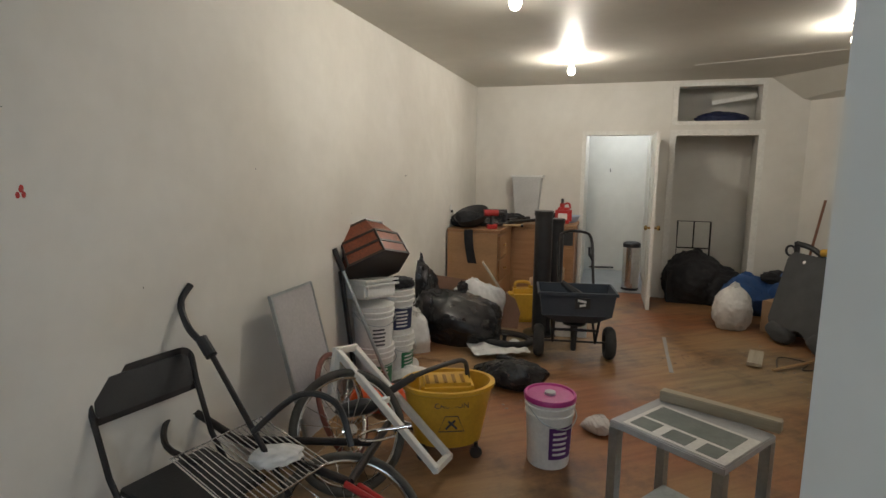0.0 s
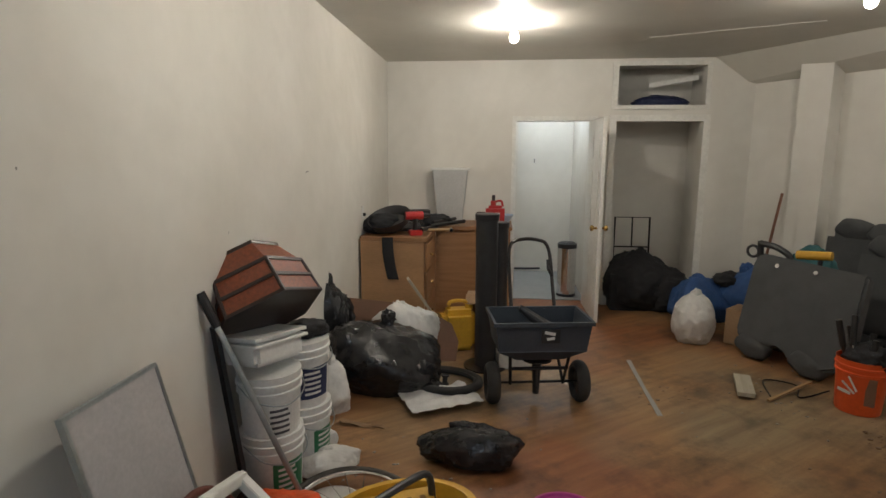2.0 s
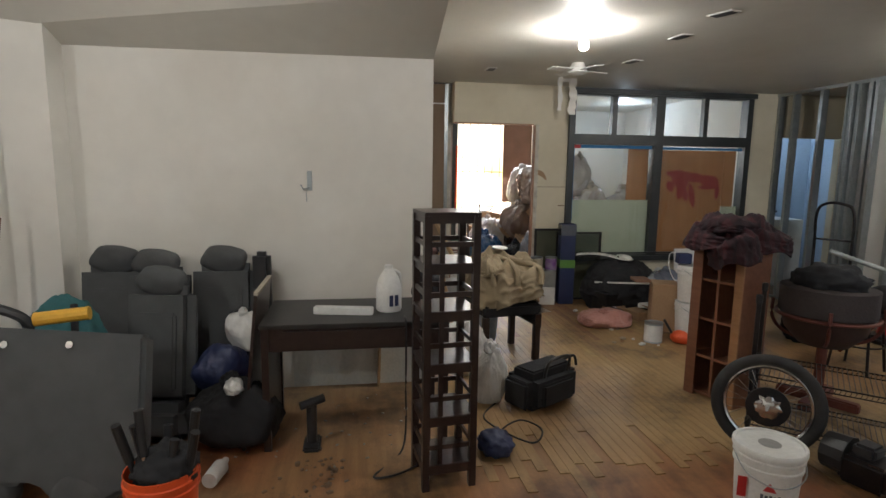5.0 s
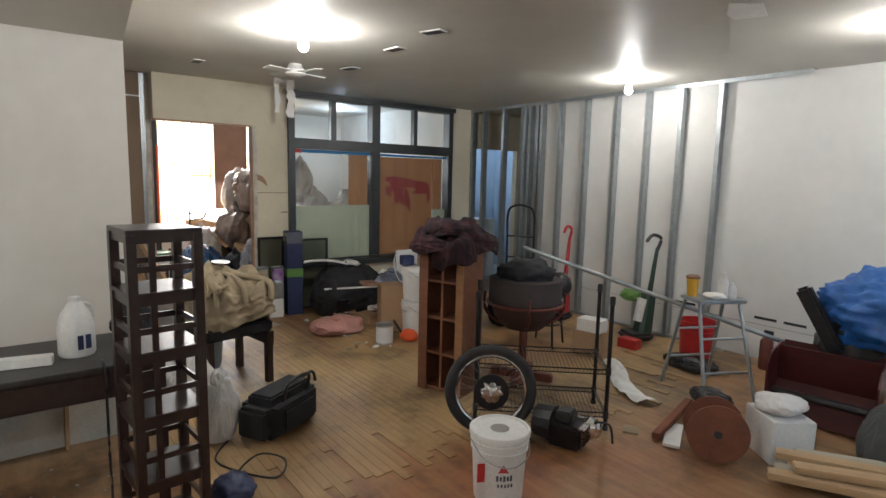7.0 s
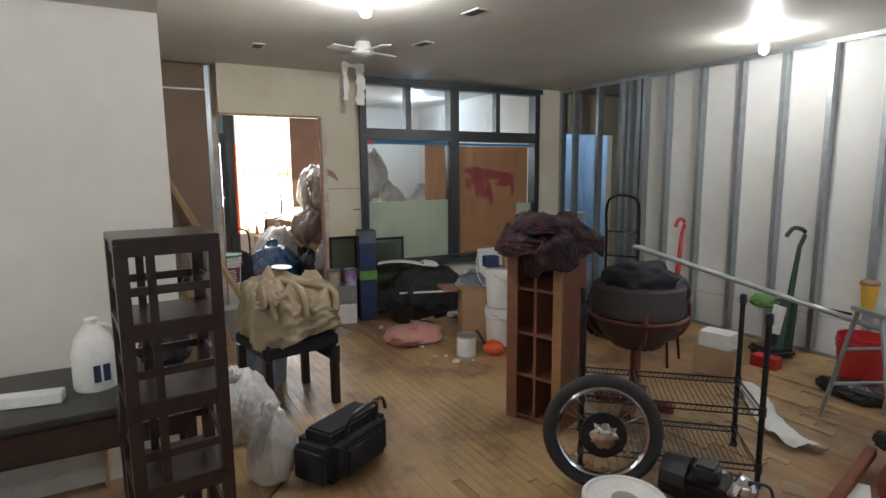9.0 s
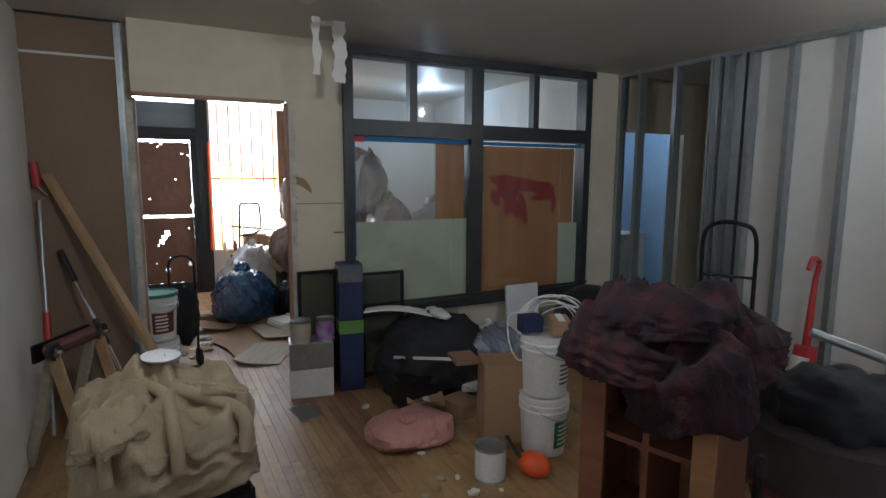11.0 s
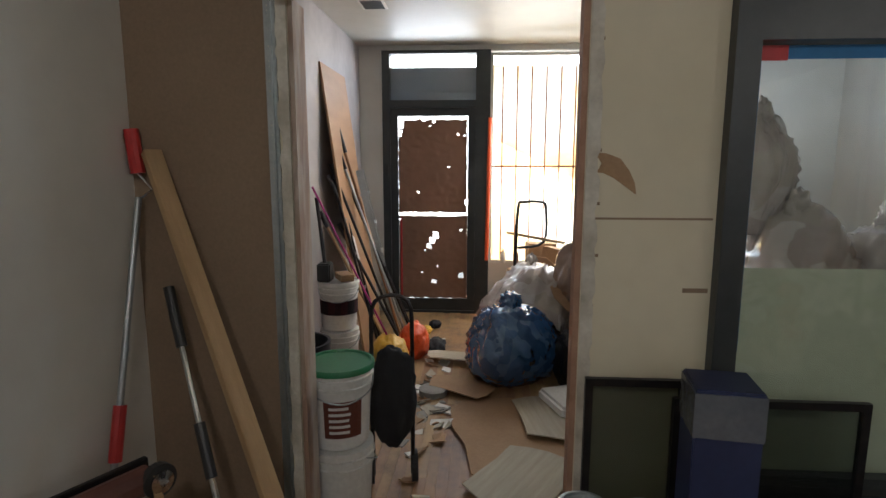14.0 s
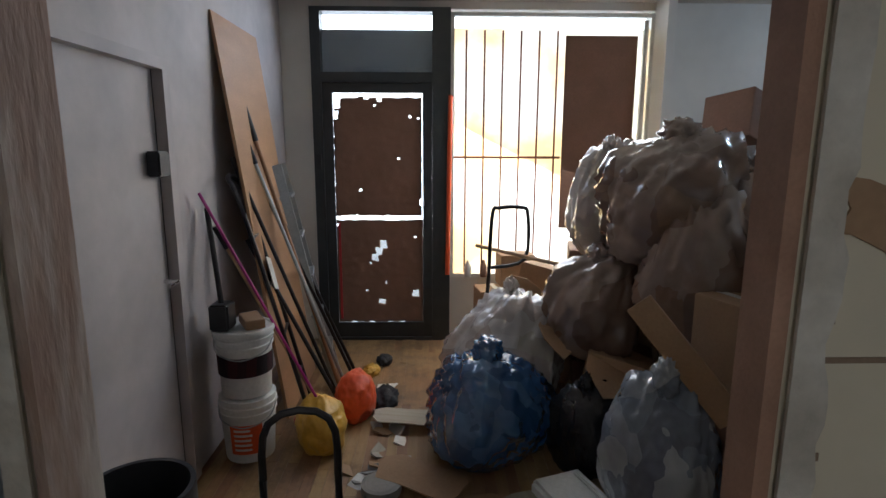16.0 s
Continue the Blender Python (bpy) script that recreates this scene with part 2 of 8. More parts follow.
MAHOG = wood_mat("dark red lacquered wood", (0.075, 0.012, 0.012), (0.04, 0.01, 0.01), rough=0.3)
FLOORM = wood_mat("old floor boards", (0.36, 0.235, 0.12), (0.21, 0.125, 0.065), across=17, along=1.6, rough=0.45, turn=20, amount=0.8)


def patches(m, cols, scale=0.55, grime=0.55):
    nt = m.node_tree
    hs = [n for n in nt.nodes if n.type == "HUE_SAT"][0]
    out = [n for n in nt.nodes if n.type == "BSDF_PRINCIPLED"][0]
    ge = nt.nodes.new("ShaderNodeNewGeometry")
    na, nb = nt.nodes.new("ShaderNodeTexNoise"), nt.nodes.new("ShaderNodeTexNoise")
    na.inputs["Scale"].default_value, na.inputs["Detail"].default_value = scale, 5
    nb.inputs["Scale"].default_value, nb.inputs["Detail"].default_value, nb.inputs["Roughness"].default_value = 1.7, 8, 0.7
    rp = nt.nodes.new("ShaderNodeValToRGB")
    rp.color_ramp.elements[0].position, rp.color_ramp.elements[0].color = 0.38, cols[0] + (1,)
    rp.color_ramp.elements[1].position, rp.color_ramp.elements[1].color = 0.62, cols[2] + (1,)
    el = rp.color_ramp.elements.new(0.5)
    el.color = cols[1] + (1,)
    rg = nt.nodes.new("ShaderNodeValToRGB")
    rg.color_ramp.elements[0].position, rg.color_ramp.elements[0].color = 0.34, (grime * 0.6, grime * 0.55, grime * 0.5, 1)
    rg.color_ramp.elements[1].position, rg.color_ramp.elements[1].color = 0.52, (1, 1, 1, 1)
    m1, m2 = nt.nodes.new("ShaderNodeMix"), nt.nodes.new("ShaderNodeMix")
    for q in (m1, m2):
        q.data_type, q.blend_type = "RGBA", "MULTIPLY"
        q.inputs["Factor"].default_value = 1.0
    for q, r in ((na, rp), (nb, rg)):
        nt.links.new(ge.outputs["Position"], q.inputs["Vector"])
        nt.links.new(q.outputs["Fac"], r.inputs[0])
    nt.links.new(hs.outputs[0], m1.inputs["A"])
    nt.links.new(rp.outputs[0], m1.inputs["B"])
    nt.links.new(m1.outputs["Result"], m2.inputs["A"])
    nt.links.new(rg.outputs[0], m2.inputs["B"])
    nt.links.new(m2.outputs["Result"], out.inputs["Base Color"])
    mr = nt.nodes.new("ShaderNodeMapRange")
    mr.inputs["To Min"].default_value, mr.inputs["To Max"].default_value = 0.22, 0.75
    nt.links.new(nb.outputs["Fac"], mr.inputs["Value"])
    nt.links.new(mr.outputs[0], out.inputs["Roughness"])


patches(FLOORM, ((0.84, 0.50, 0.38), (0.98, 0.86, 0.74), (0.86, 0.96, 1.05)))
BOARD = wood_mat("strip floor board", (0.36, 0.225, 0.115), (0.25, 0.15, 0.075), across=26, along=2.5, rough=0.33, amount=0.8, per_object=0.22)
patches(BOARD, ((0.82, 0.70, 0.62), (0.98, 0.95, 0.88), (1.08, 1.10, 1.08)))
GREYFL = mat("grey stone floor", (0.34, 0.36, 0.37), (0.25, 0.27, 0.29), rough=0.4, scale=4, fine=30, bump=0.1)
BULBM = mat("lit bulb", (1, 1, 1), (1, 1, 1), emit=(1.0, 0.9, 0.72), power=30.0, bump=0)
TAPEB = mat("blue masking tape", (0.03, 0.16, 0.36), (0.025, 0.13, 0.3), rough=0.6, scale=6, fine=40, bump=0.05)
TAPER = mat("red tape", (0.45, 0.03, 0.03), (0.4, 0.03, 0.03), rough=0.5, scale=6, fine=40, bump=0.05)
OSB = mat("orange particle board", (0.42, 0.20, 0.08), (0.33, 0.15, 0.06), rough=0.75, scale=5, fine=90, bump=0.1)
SPRAYR = mat("red spray paint", (0.27, 0.025, 0.03), (0.33, 0.07, 0.045), rough=0.6, scale=12, fine=60, bump=0.02)
CLOTHW = mat("greenish white sheet", (0.50, 0.53, 0.39), (0.43, 0.45, 0.32), rough=0.75, scale=3, fine=50, bump=0.05)
# light blue of plastic things; on the bath walls it stands for bluish light
PLAST_LITBLUE = mat("light blue plastic and blue lit wall", (0.45, 0.55, 0.68), (0.4, 0.5, 0.62), rough=0.45, scale=3, fine=40, bump=0.04)
CONC = mat("concrete", (0.30, 0.29, 0.27), (0.22, 0.21, 0.2), rough=0.85, scale=2, fine=40, bump=0.2)
BRASS = mat("brass", (0.55, 0.38, 0.14), (0.45, 0.3, 0.1), rough=0.25, metal=1.0, scale=9, fine=60, bump=0.05)
SOIL = mat("dark floor stain", (0.14, 0.085, 0.05), (0.18, 0.11, 0.06), rough=0.5, scale=14, fine=60, bump=0.1)
PAPERG = mat("printed grey photograph", (0.12, 0.14, 0.13), (0.2, 0.22, 0.2), rough=0.5, scale=10, fine=60, bump=0.02)
PRINT = mat("printed ink", (0.05, 0.05, 0.06), (0.08, 0.08, 0.09), rough=0.6, bump=0)


def film_mat():
    m = bpy.data.materials.new("yellowed window film")
    m.use_nodes = True
    nt = m.node_tree
    nt.nodes.remove(nt.nodes["Principled BSDF"])
    tr, di, mx = nt.nodes.new("ShaderNodeBsdfTranslucent"), nt.nodes.new("ShaderNodeBsdfDiffuse"), nt.nodes.new("ShaderNodeMixShader")
    nz, rp, tc = nt.nodes.new("ShaderNodeTexNoise"), nt.nodes.new("ShaderNodeValToRGB"), nt.nodes.new("ShaderNodeTexCoord")
    nz.inputs["Scale"].default_value, nz.inputs["Detail"].default_value = 1.6, 5
    rp.color_ramp.elements[0].position, rp.color_ramp.elements[0].color = 0.40, (1.0, 0.80, 0.52, 1)
    rp.color_ramp.elements[1].position, rp.color_ramp.elements[1].color = 0.52, (1.0, 0.96, 0.86, 1)
    nt.links.new(tc.outputs["Object"], nz.inputs["Vector"])
    nt.links.new(nz.outputs["Fac"], rp.inputs[0])
    nt.links.new(rp.outputs[0], tr.inputs[0])
    nt.links.new(rp.outputs[0], di.inputs[0])
    mx.inputs[0].default_value = 0.15
    nt.links.new(tr.outputs[0], mx.inputs[1])
    nt.links.new(di.outputs[0], mx.inputs[2])
    nt.links.new(mx.outputs[0], nt.nodes["Material Output"].inputs[0])
    return m


def glass_mat(name, tint=(0.95, 0.97, 0.97), rough=0.02):
    m = bpy.data.materials.new(name)
    m.use_nodes = True
    nt = m.node_tree
    nt.nodes.remove(nt.nodes["Principled BSDF"])
    tr, gl, mx = nt.nodes.new("ShaderNodeBsdfTransparent"), nt.nodes.new("ShaderNodeBsdfGlossy"), nt.nodes.new("ShaderNodeMixShader")
    tr.inputs[0].default_value = tint + (1,)
    gl.inputs["Roughness"].default_value = rough
    mx.inputs[0].default_value = 0.05
    nt.links.new(tr.outputs[0], mx.inputs[1])
    nt.links.new(gl.outputs[0], mx.inputs[2])
    nt.links.new(mx.outputs[0], nt.nodes["Material Output"].inputs[0])
    return m


FILM = film_mat()
# emissive stand-in for daylight outside, brightens the shop window
GLOWBACK = mat("glowing street backdrop", (1, 1, 1), (1, 1, 1), emit=(1.0, 0.96, 0.90), power=9.0, bump=0)
GLASS = glass_mat("window glass")


# ---- shapes ----
def box(bm, c, s, r=(0, 0, 0), bev=0.0):
    m = Matrix.LocRotScale(c, Euler([radians(a) for a in r]), (s[0], s[1], s[2]))
    g = bmesh.ops.create_cube(bm, size=1.0, matrix=m)
    if bev:
        es = {e for v in g["verts"] for e in v.link_edges}
        bmesh.ops.bevel(bm, geom=list(es), offset=bev, segments=2, affect="EDGES")
    return bm


def bx(x0, x1, y0, y1, z0, z1, bm=None, bev=0.0):
    bm = bm or bmesh.new()
    return box(bm, ((x0 + x1) / 2, (y0 + y1) / 2, (z0 + z1) / 2), (abs(x1 - x0), abs(y1 - y0), abs(z1 - z0)), bev=bev)


def rod(bm, a, b, r0, r1=None, seg=12):
    a, b = Vector(a), Vector(b)
    d = b - a
    m = Matrix.Translation((a + b) / 2) @ d.to_track_quat("Z", "Y").to_matrix().to_4x4()
    bmesh.ops.create_cone(bm, cap_ends=True, segments=seg, radius1=r0, radius2=r0 if r1 is None else r1, depth=d.length, matrix=m)
    return bm


def lathe(bm, prof, c=(0, 0, 0), seg=28, closed=True):
    rings = []
    for r, z in prof:
        rings.append([bm.verts.new((c[0] + r * math.cos(2 * math.pi * i / seg), c[1] + r * math.sin(2 * math.pi * i / seg), c[2] + z)) for i in range(seg)])
    for a, b in zip(rings, rings[1:]):
        for i in range(seg):
            bm.faces.new((a[i], a[(i + 1) % seg], b[(i + 1) % seg], b[i]))
    if closed:
        bm.faces.new(rings[0][::-1])
        bm.faces.new(rings[-1])
    return bm


def pipe(bm, pts, r, seg=8, loop=False):
    pts = [Vector(p) for p in pts]
    n = len(pts)
    rings = []
    up = Vector((0, 0, 1))
    for i, p in enumerate(pts):
        a = pts[(i - 1) % n] if (loop or i > 0) else p
        b = pts[(i + 1) % n] if (loop or i < n - 1) else p
        d = (b - a).normalized()
        s = d.cross(up)
        if s.length < 0.05:
            s = d.cross(Vector((1, 0, 0)))
        s.normalize()
        t = s.cross(d)
        rings.append([bm.verts.new(p + r * (math.cos(2 * math.pi * k / seg) * s + math.sin(2 * math.pi * k / seg) * t)) for k in range(seg)])
    for i in range(n if loop else n - 1):
        a, b = rings[i], rings[(i + 1) % n]
        for k in range(seg):
            bm.faces.new((a[k], a[(k + 1) % seg], b[(k + 1) % seg], b[k]))
    if not loop:
        bm.faces.new(rings[0][::-1])
        bm.faces.new(rings[-1])
    return bm


def smooth_path(pts, n=8):
    pts = [Vector(p) for p in pts]
    out = []
    for i in range(len(pts) - 1):
        p0, p1, p2, p3 = pts[max(i - 1, 0)], pts[i], pts[i + 1], pts[min(i + 2, len(pts) - 1)]
        for k in range(n):
            t = k / n
            out.append(0.5 * ((2 * p1) + (p2 - p0) * t + (2 * p0 - 5 * p1 + 4 * p2 - p3) * t * t + (3 * p1 - p0 - 3 * p2 + p3) * t ** 3))
    return out + [pts[-1]]


def ring(bm, c, axis, R, r, seg=40, sides=10, flat=1.0):
    q = Vector(axis).normalized().to_track_quat("Z", "Y")
    pts = [Vector(c) + q @ Vector((R * math.cos(2 * math.pi * i / seg), R * math.sin(2 * math.pi * i / seg), 0)) for i in range(seg)]
    ax = Vector(axis).normalized()
    rings = []
    for p in pts:
        o = (p - Vector(c)).normalized()
        rings.append([bm.verts.new(p + r * (math.cos(2 * math.pi * k / sides) * o + flat * math.sin(2 * math.pi * k / sides) * ax)) for k in range(sides)])
    for i in range(seg):
        a, b = rings[i], rings[(i + 1) % seg]
        for k in range(sides):
            bm.faces.new((a[k], a[(k + 1) % sides], b[(k + 1) % sides], b[k]))
    return bm


def lump(bm, c, s, rough=0.12, freq=3.0, seed=0, sub=4, ridge=0.0, flat=True):
    """A soft sagging heap, folded by noise, flat below."""
    g = bmesh.ops.create_icosphere(bm, subdivisions=sub, radius=1.0)
    off = Vector((seed * 7.3, seed * 3.1, seed * 5.7))
    for v in g["verts"]:
        p = v.co.copy()
        w = Vector((p.x * 0.8, p.y * 1.1, p.z * 1.5)) + 0.35 * Vector((noise.noise(p * 1.7 + off), noise.noise(p * 1.7 - off), 0))
        d = noise.noise(p * freq + off) * rough + noise.noise(p * freq * 2.3 + off) * rough * 0.4
        if ridge:
            f1, f2, f3 = noise.noise(w * freq * 1.3 + off), noise.noise(w * freq * 2.8 - off), noise.noise(w * freq * 6.5 + off)
            d += min(ridge + 0.12, 0.7) * (0.20 * (1 - min(1, abs(f1) * 3.2)) + 0.10 * (1 - min(1, abs(f2) * 3.0)) + 0.04 * (1 - min(1, abs(f3) * 2.8)) - 0.12)
        p *= 1 + d
        q = Vector((p.x * s[0], p.y * s[1], p.z * s[2]))
        if flat:
            q.z = max(q.z, -s[2] * 0.72)
        v.co = q + Vector(c)
    return bm


def sack(bm, c, s, seed=0, sub=5, hard=9, crease=0.5, sides=13):
    """Thin film pulled tight over cornered stuff: soft facets, creased towards the gathered neck."""
    rnd = random.Random(seed * 17 + 3)
    g = bmesh.ops.create_icosphere(bm, subdivisions=sub, radius=1.0)
    planes = []
    for k in range(sides):
        zz = 1 - 2 * (k + 0.5) / sides
        a = k * 2.39996 + rnd.uniform(-0.5, 0.5)
        q = math.sqrt(1 - zz * zz)
        planes.append((Vector((q * math.cos(a), q * math.sin(a), zz)), rnd.uniform(0.72, 1.0)))
    neck = Vector((rnd.uniform(-0.5, 0.5), rnd.uniform(-0.5, 0.5), 1.0)).normalized()
    e1 = neck.orthogonal().normalized()
    e2 = neck.cross(e1)
    off = Vector((seed * 5.3, seed * 2.7, seed * 3.9))
    for v in g["verts"]:
        n = v.co.normalized()
        rad = sum((max(0.0, n.dot(m)) / h) ** hard for m, h in planes) ** (-1 / hard)
        phi = Vector((n.dot(e1), n.dot(e2)))
        away = 1 - n.dot(neck)
        pl = phi.normalized() if phi.length > 1e-4 else Vector((1, 0))
        f1 = noise.noise(Vector((pl.x * 4.2, pl.y * 4.2, away * 0.9)) + off)
        f2 = noise.noise(Vector((pl.x * 9.5, pl.y * 9.5, away * 1.6)) - off)
        f3 = noise.noise(n * 5.5 + off)
        fade = 1.0 / (1.0 + away)
        rad *= 1 + crease * (0.11 * fade * (1 - min(1, abs(f1) * 4.5)) + 0.06 * (1 - min(1, abs(f2) * 5.0)) + 0.02 * (1 - min(1, abs(f3) * 4.0)) - 0.07)
        rad *= 1 + 0.05 * noise.noise(n * 2.2 - off)
        q = n * min(rad, 1.25)
        q = Vector((q.x * s[0], q.y * s[1], q.z * s[2]))
        q.z = max(q.z, -s[2] * 0.72)
        v.co = q + Vector(c)
    return bm


def drape(bm, rx, ry, top, drop, seed=0, folds=9, spread=0.10, heap=0.03, n=120, m=34):
    """A cloth thrown over something: a rumpled top and a skirt hanging in folds to an uneven hem."""
    off = Vector((seed * 3.3, seed * 1.9, seed * 4.1))
    rings = []
    for j in range(m + 1):
        t = j / m
        ring_ = []
        for i in range(n):
            a = 2 * math.pi * i / n
            ca, sa = math.cos(a), math.sin(a)
            q = (abs(ca) ** 3 + abs(sa) ** 3) ** (-1 / 3)
            wave = math.sin(folds * a + 2.2 * noise.noise(Vector((ca * 1.5, sa * 1.5, seed)) + off)) * (0.6 + 0.4 * noise.noise(Vector((ca * 2, sa * 2, 5)) + off))
            hang = drop * (0.75 + 0.55 * noise.noise(Vector((ca * 1.1, sa * 1.1, 9)) + off))
            if t < 0.55:
                k = t / 0.55
                R = k * q
                p = Vector((rx * R * ca, ry * R * sa, 0))
                g = p * 5.5 + off
                fold = 1 - min(1, abs(noise.noise(Vector((g.x * 1.0 + g.y * 0.8, g.y * 0.5, 2)))) * 3.2)
                fold2 = 1 - min(1, abs(noise.noise(Vector((g.x * 1.1 - g.y * 1.7, g.x * 0.9, 7)))) * 3.5)
                p.z = top + heap * (1.1 * fold + 0.7 * fold2 + 1.6 * noise.noise(g * 0.5)) - 0.035 * k ** 6 + 0.008 * wave * k
            else:
                k = (t - 0.55) / 0.45
                R = q * (1 + spread * k * wave + 0.05 * math.sin(k * 1.57))
                p = Vector((rx * R * ca, ry * R * sa, 0))
                g = Vector((ca * 4, sa * 4, k * 3)) + off
                p += Vector((ca, sa, 0)) * 0.018 * (1 - min(1, abs(noise.noise(g)) * 4))
                p.z = top - 0.03 - hang * (0.10 * math.sqrt(k) + 0.90 * k) + 0.008 * wave
            ring_.append(bm.verts.new(p))
            if j == 0:
                break
        rings.append(ring_)
    for i in range(n):
        bm.faces.new((rings[0][0], rings[1][i], rings[1][(i + 1) % n]))
    for a, b in zip(rings[1:], rings[2:]):
        for i in range(n):
            bm.faces.new((a[i], b[i], b[(i + 1) % n], a[(i + 1) % n]))
    return thicken(bm, 0.006)


def sheet(bm, nx, ny, f):
    vs = [[bm.verts.new(f(i / nx, j / ny)) for j in range(ny + 1)] for i in range(nx + 1)]
    for i in range(nx):
        for j in range(ny):
            bm.faces.new((vs[i][j], vs[i + 1][j], vs[i + 1][j + 1], vs[i][j + 1]))
    return bm


def thicken(bm, t):
    bmesh.ops.recalc_face_normals(bm, faces=bm.faces)
    bmesh.ops.solidify(bm, geom=list(bm.faces), thickness=t)
    return bm


def prism(bm, pts, z0, z1):
    """A flat outline in x, y raised from z0 to z1."""
    a = [bm.verts.new((p[0], p[1], z0)) for p in pts]
    b = [bm.verts.new((p[0], p[1], z1)) for p in pts]
    bm.faces.new(a[::-1])
    bm.faces.new(b)
    for i in range(len(pts)):
        bm.faces.new((a[i], a[(i + 1) % len(pts)], b[(i + 1) % len(pts)], b[i]))
    return bm


def part(name, bm, material, parent=None, label="", smooth=None, kind="", m=None):
    me = bpy.data.meshes.new(name)
    bmesh.ops.recalc_face_normals(bm, faces=bm.faces)
    if m is not None:
        bm.transform(m)
    if smooth is None:
        smooth = len(bm.faces) > 60
    if smooth:
        for f in bm.faces:
            f.smooth = True
        for e in bm.edges:
            if len(bm.faces) < 1200 and len(e.link_faces) == 2 and e.calc_face_angle(0) > 0.7:
                e.smooth = False
    bm.to_mesh(me)
    bm.free()
    me.materials.append(material)
    o = new(name, me)
    o.parent = parent
    return tagged(o, label, kind=kind)


def thing(name, label, category, at=(0, 0, 0), rz=0.0, group="", rx=0.0, ry=0.0):
    o = new(name)
    o.matrix_basis = pose(at[0], at[1], at[2], rx, ry, rz)
    return tagged(o, label, category, group)


def fixed(name, bm, material, label=""):
    return tagged(part(name, bm, material), label, kind="structure")


def words(name, text, size, at, rot, material, parent, spread=1.0):
    cu = bpy.data.curves.new(name, "FONT")
    cu.body, cu.size, cu.extrude, cu.align_x = text, size, 0.0006, "CENTER"
    cu.space_character = spread
    me_o = new(name, cu)
    dg = bpy.context.evaluated_depsgraph_get()
    me = bpy.data.meshes.new_from_object(me_o.evaluated_get(dg))
    bpy.data.objects.remove(me_o)
    me.materials.clear()
    me.materials.append(material)
    o = new(name, me)
    o.matrix_basis = pose(*at, *rot)
    o.parent = parent
    return o


# ---- setting ----
CZ = 2.68
NWX, NWY, ANG = 2.97, 6.84, -37.1
NF = pose(NWX, NWY, 0, 0, 0, ANG)


def slab(name, x0, x1, y0, y1, z0, z1, material, m=None, label="", bev=0.0):
    o = fixed(name, bx(x0, x1, y0, y1, z0, z1, bev=bev), material, label)
    if m is not None:
        o.matrix_basis = m
    return o


slab("floor", -3.2, 8.75, -7.4, 9.5, -0.12, 0.0, FLOORM)
slab("floor_hall", 8.752, 13.0, -4.4, 3.0, -0.12, -0.001, FLOORM)
slab("ceiling", -3.2, 8.8, -7.4, 9.5, CZ, CZ + 0.15, CEIL)
slab("ceiling_hall", 8.8, 13.0, -4.4, 3.0, 2.84, 2.99, CEIL)
# added glowing plane in place of the bright street
fixed("backdrop", bx(19.0, 19.1, -14, 12, -0.1, 6.5), GLOWBACK)
slab("ground", -60, 140, -100, 100, -0.4, -0.13, CONC)
# west wall and north wall, laid in the slanted frame
slab("wall_west", -0.14, 0, -10.5, 0.0, 0, CZ, WALL, NF)
slab("baseboard", 0.0, 0.02, -10.5, -6.0, 0.0, 0.12, OLDWOOD, NF)
UD0, UD1, UC0, UC1 = 1.44, 2.25, 2.50, 3.40
slab("wall_north", -0.14, UD0, 0, 0.14, 0, CZ, WALL, NF)
slab("wall_north_head", UD0, UD1, 0, 0.14, 2.04, CZ, WALL, NF)
slab("wall_north_pier", UD1, UC0, 0, 0.14, 0, CZ, WALL, NF)
slab("wall_north_rail", UC0, UC1, 0, 0.14, 2.03, 2.19, WALL, NF)
slab("wall_north_top", UC0, UC1, 0, 0.14, 2.605, CZ, WALL, NF)
slab("wall_north_end", UC1, 3.95, 0, 0.14, 0, CZ, WALL, NF)
# closet and cupboard over it
slab("closet_back", UC0 - 0.1, UC1 + 0.2, 0.75, 0.83, 0, CZ, WALL, NF)
slab("closet_side", UC0 - 0.12, UC0 - 0.04, 0.14, 0.75, 0, CZ, WALL, NF)
slab("closet_side_far", UC1 + 0.1, UC1 + 0.18, 0.14, 0.75, 0, CZ, WALL, NF)
slab("cupboard_floor", UC0 - 0.04, UC1 + 0.1, 0.14, 0.75, 2.1, 2.17, WALL, NF)
fixed("trim", bx(UC0 - 0.07, UC0, -0.02, 0, 0, 2.10, bx(UC1, UC1 + 0.07, -0.02, 0, 0, 2.10, bx(UC0, UC1, -0.02, 0, 2.03, 2.10))), WPAINT).matrix_basis = NF
fixed("trim", bx(UC0 - 0.06, UC0, -0.02, 0, 2.16, 2.64, bx(UC1, UC1 + 0.05, -0.02, 0, 2.16, 2.64, bx(UC0, UC1, -0.02, 0, 2.155, 2.2, bx(UC0, UC1, -0.02, 0, 2.605, 2.65)))), WPAINT).matrix_basis = NF
fixed("trim", bx(UD0 - 0.05, UD0, -0.015, 0, 0, 2.09, bx(UD1, UD1 + 0.05, -0.015, 0, 0, 2.09, bx(UD0, UD1, -0.015, 0, 2.04, 2.09))), WPAINT).matrix_basis = NF
# the white passage behind the door
slab("passage_floor", UD0 - 0.5, UD1 + 0.02, 0.14, 2.6, 0.0, 0.008, GREYFL, NF)
slab("passage_wall_left", UD0 - 0.12, UD0 - 0.02, 0.14, 1.5, 0, CZ, WALL, NF)
slab("passage_wall_back", UD0 - 0.6, UD1 + 0.3, 1.75, 1.85, 0, CZ, WALL, NF)
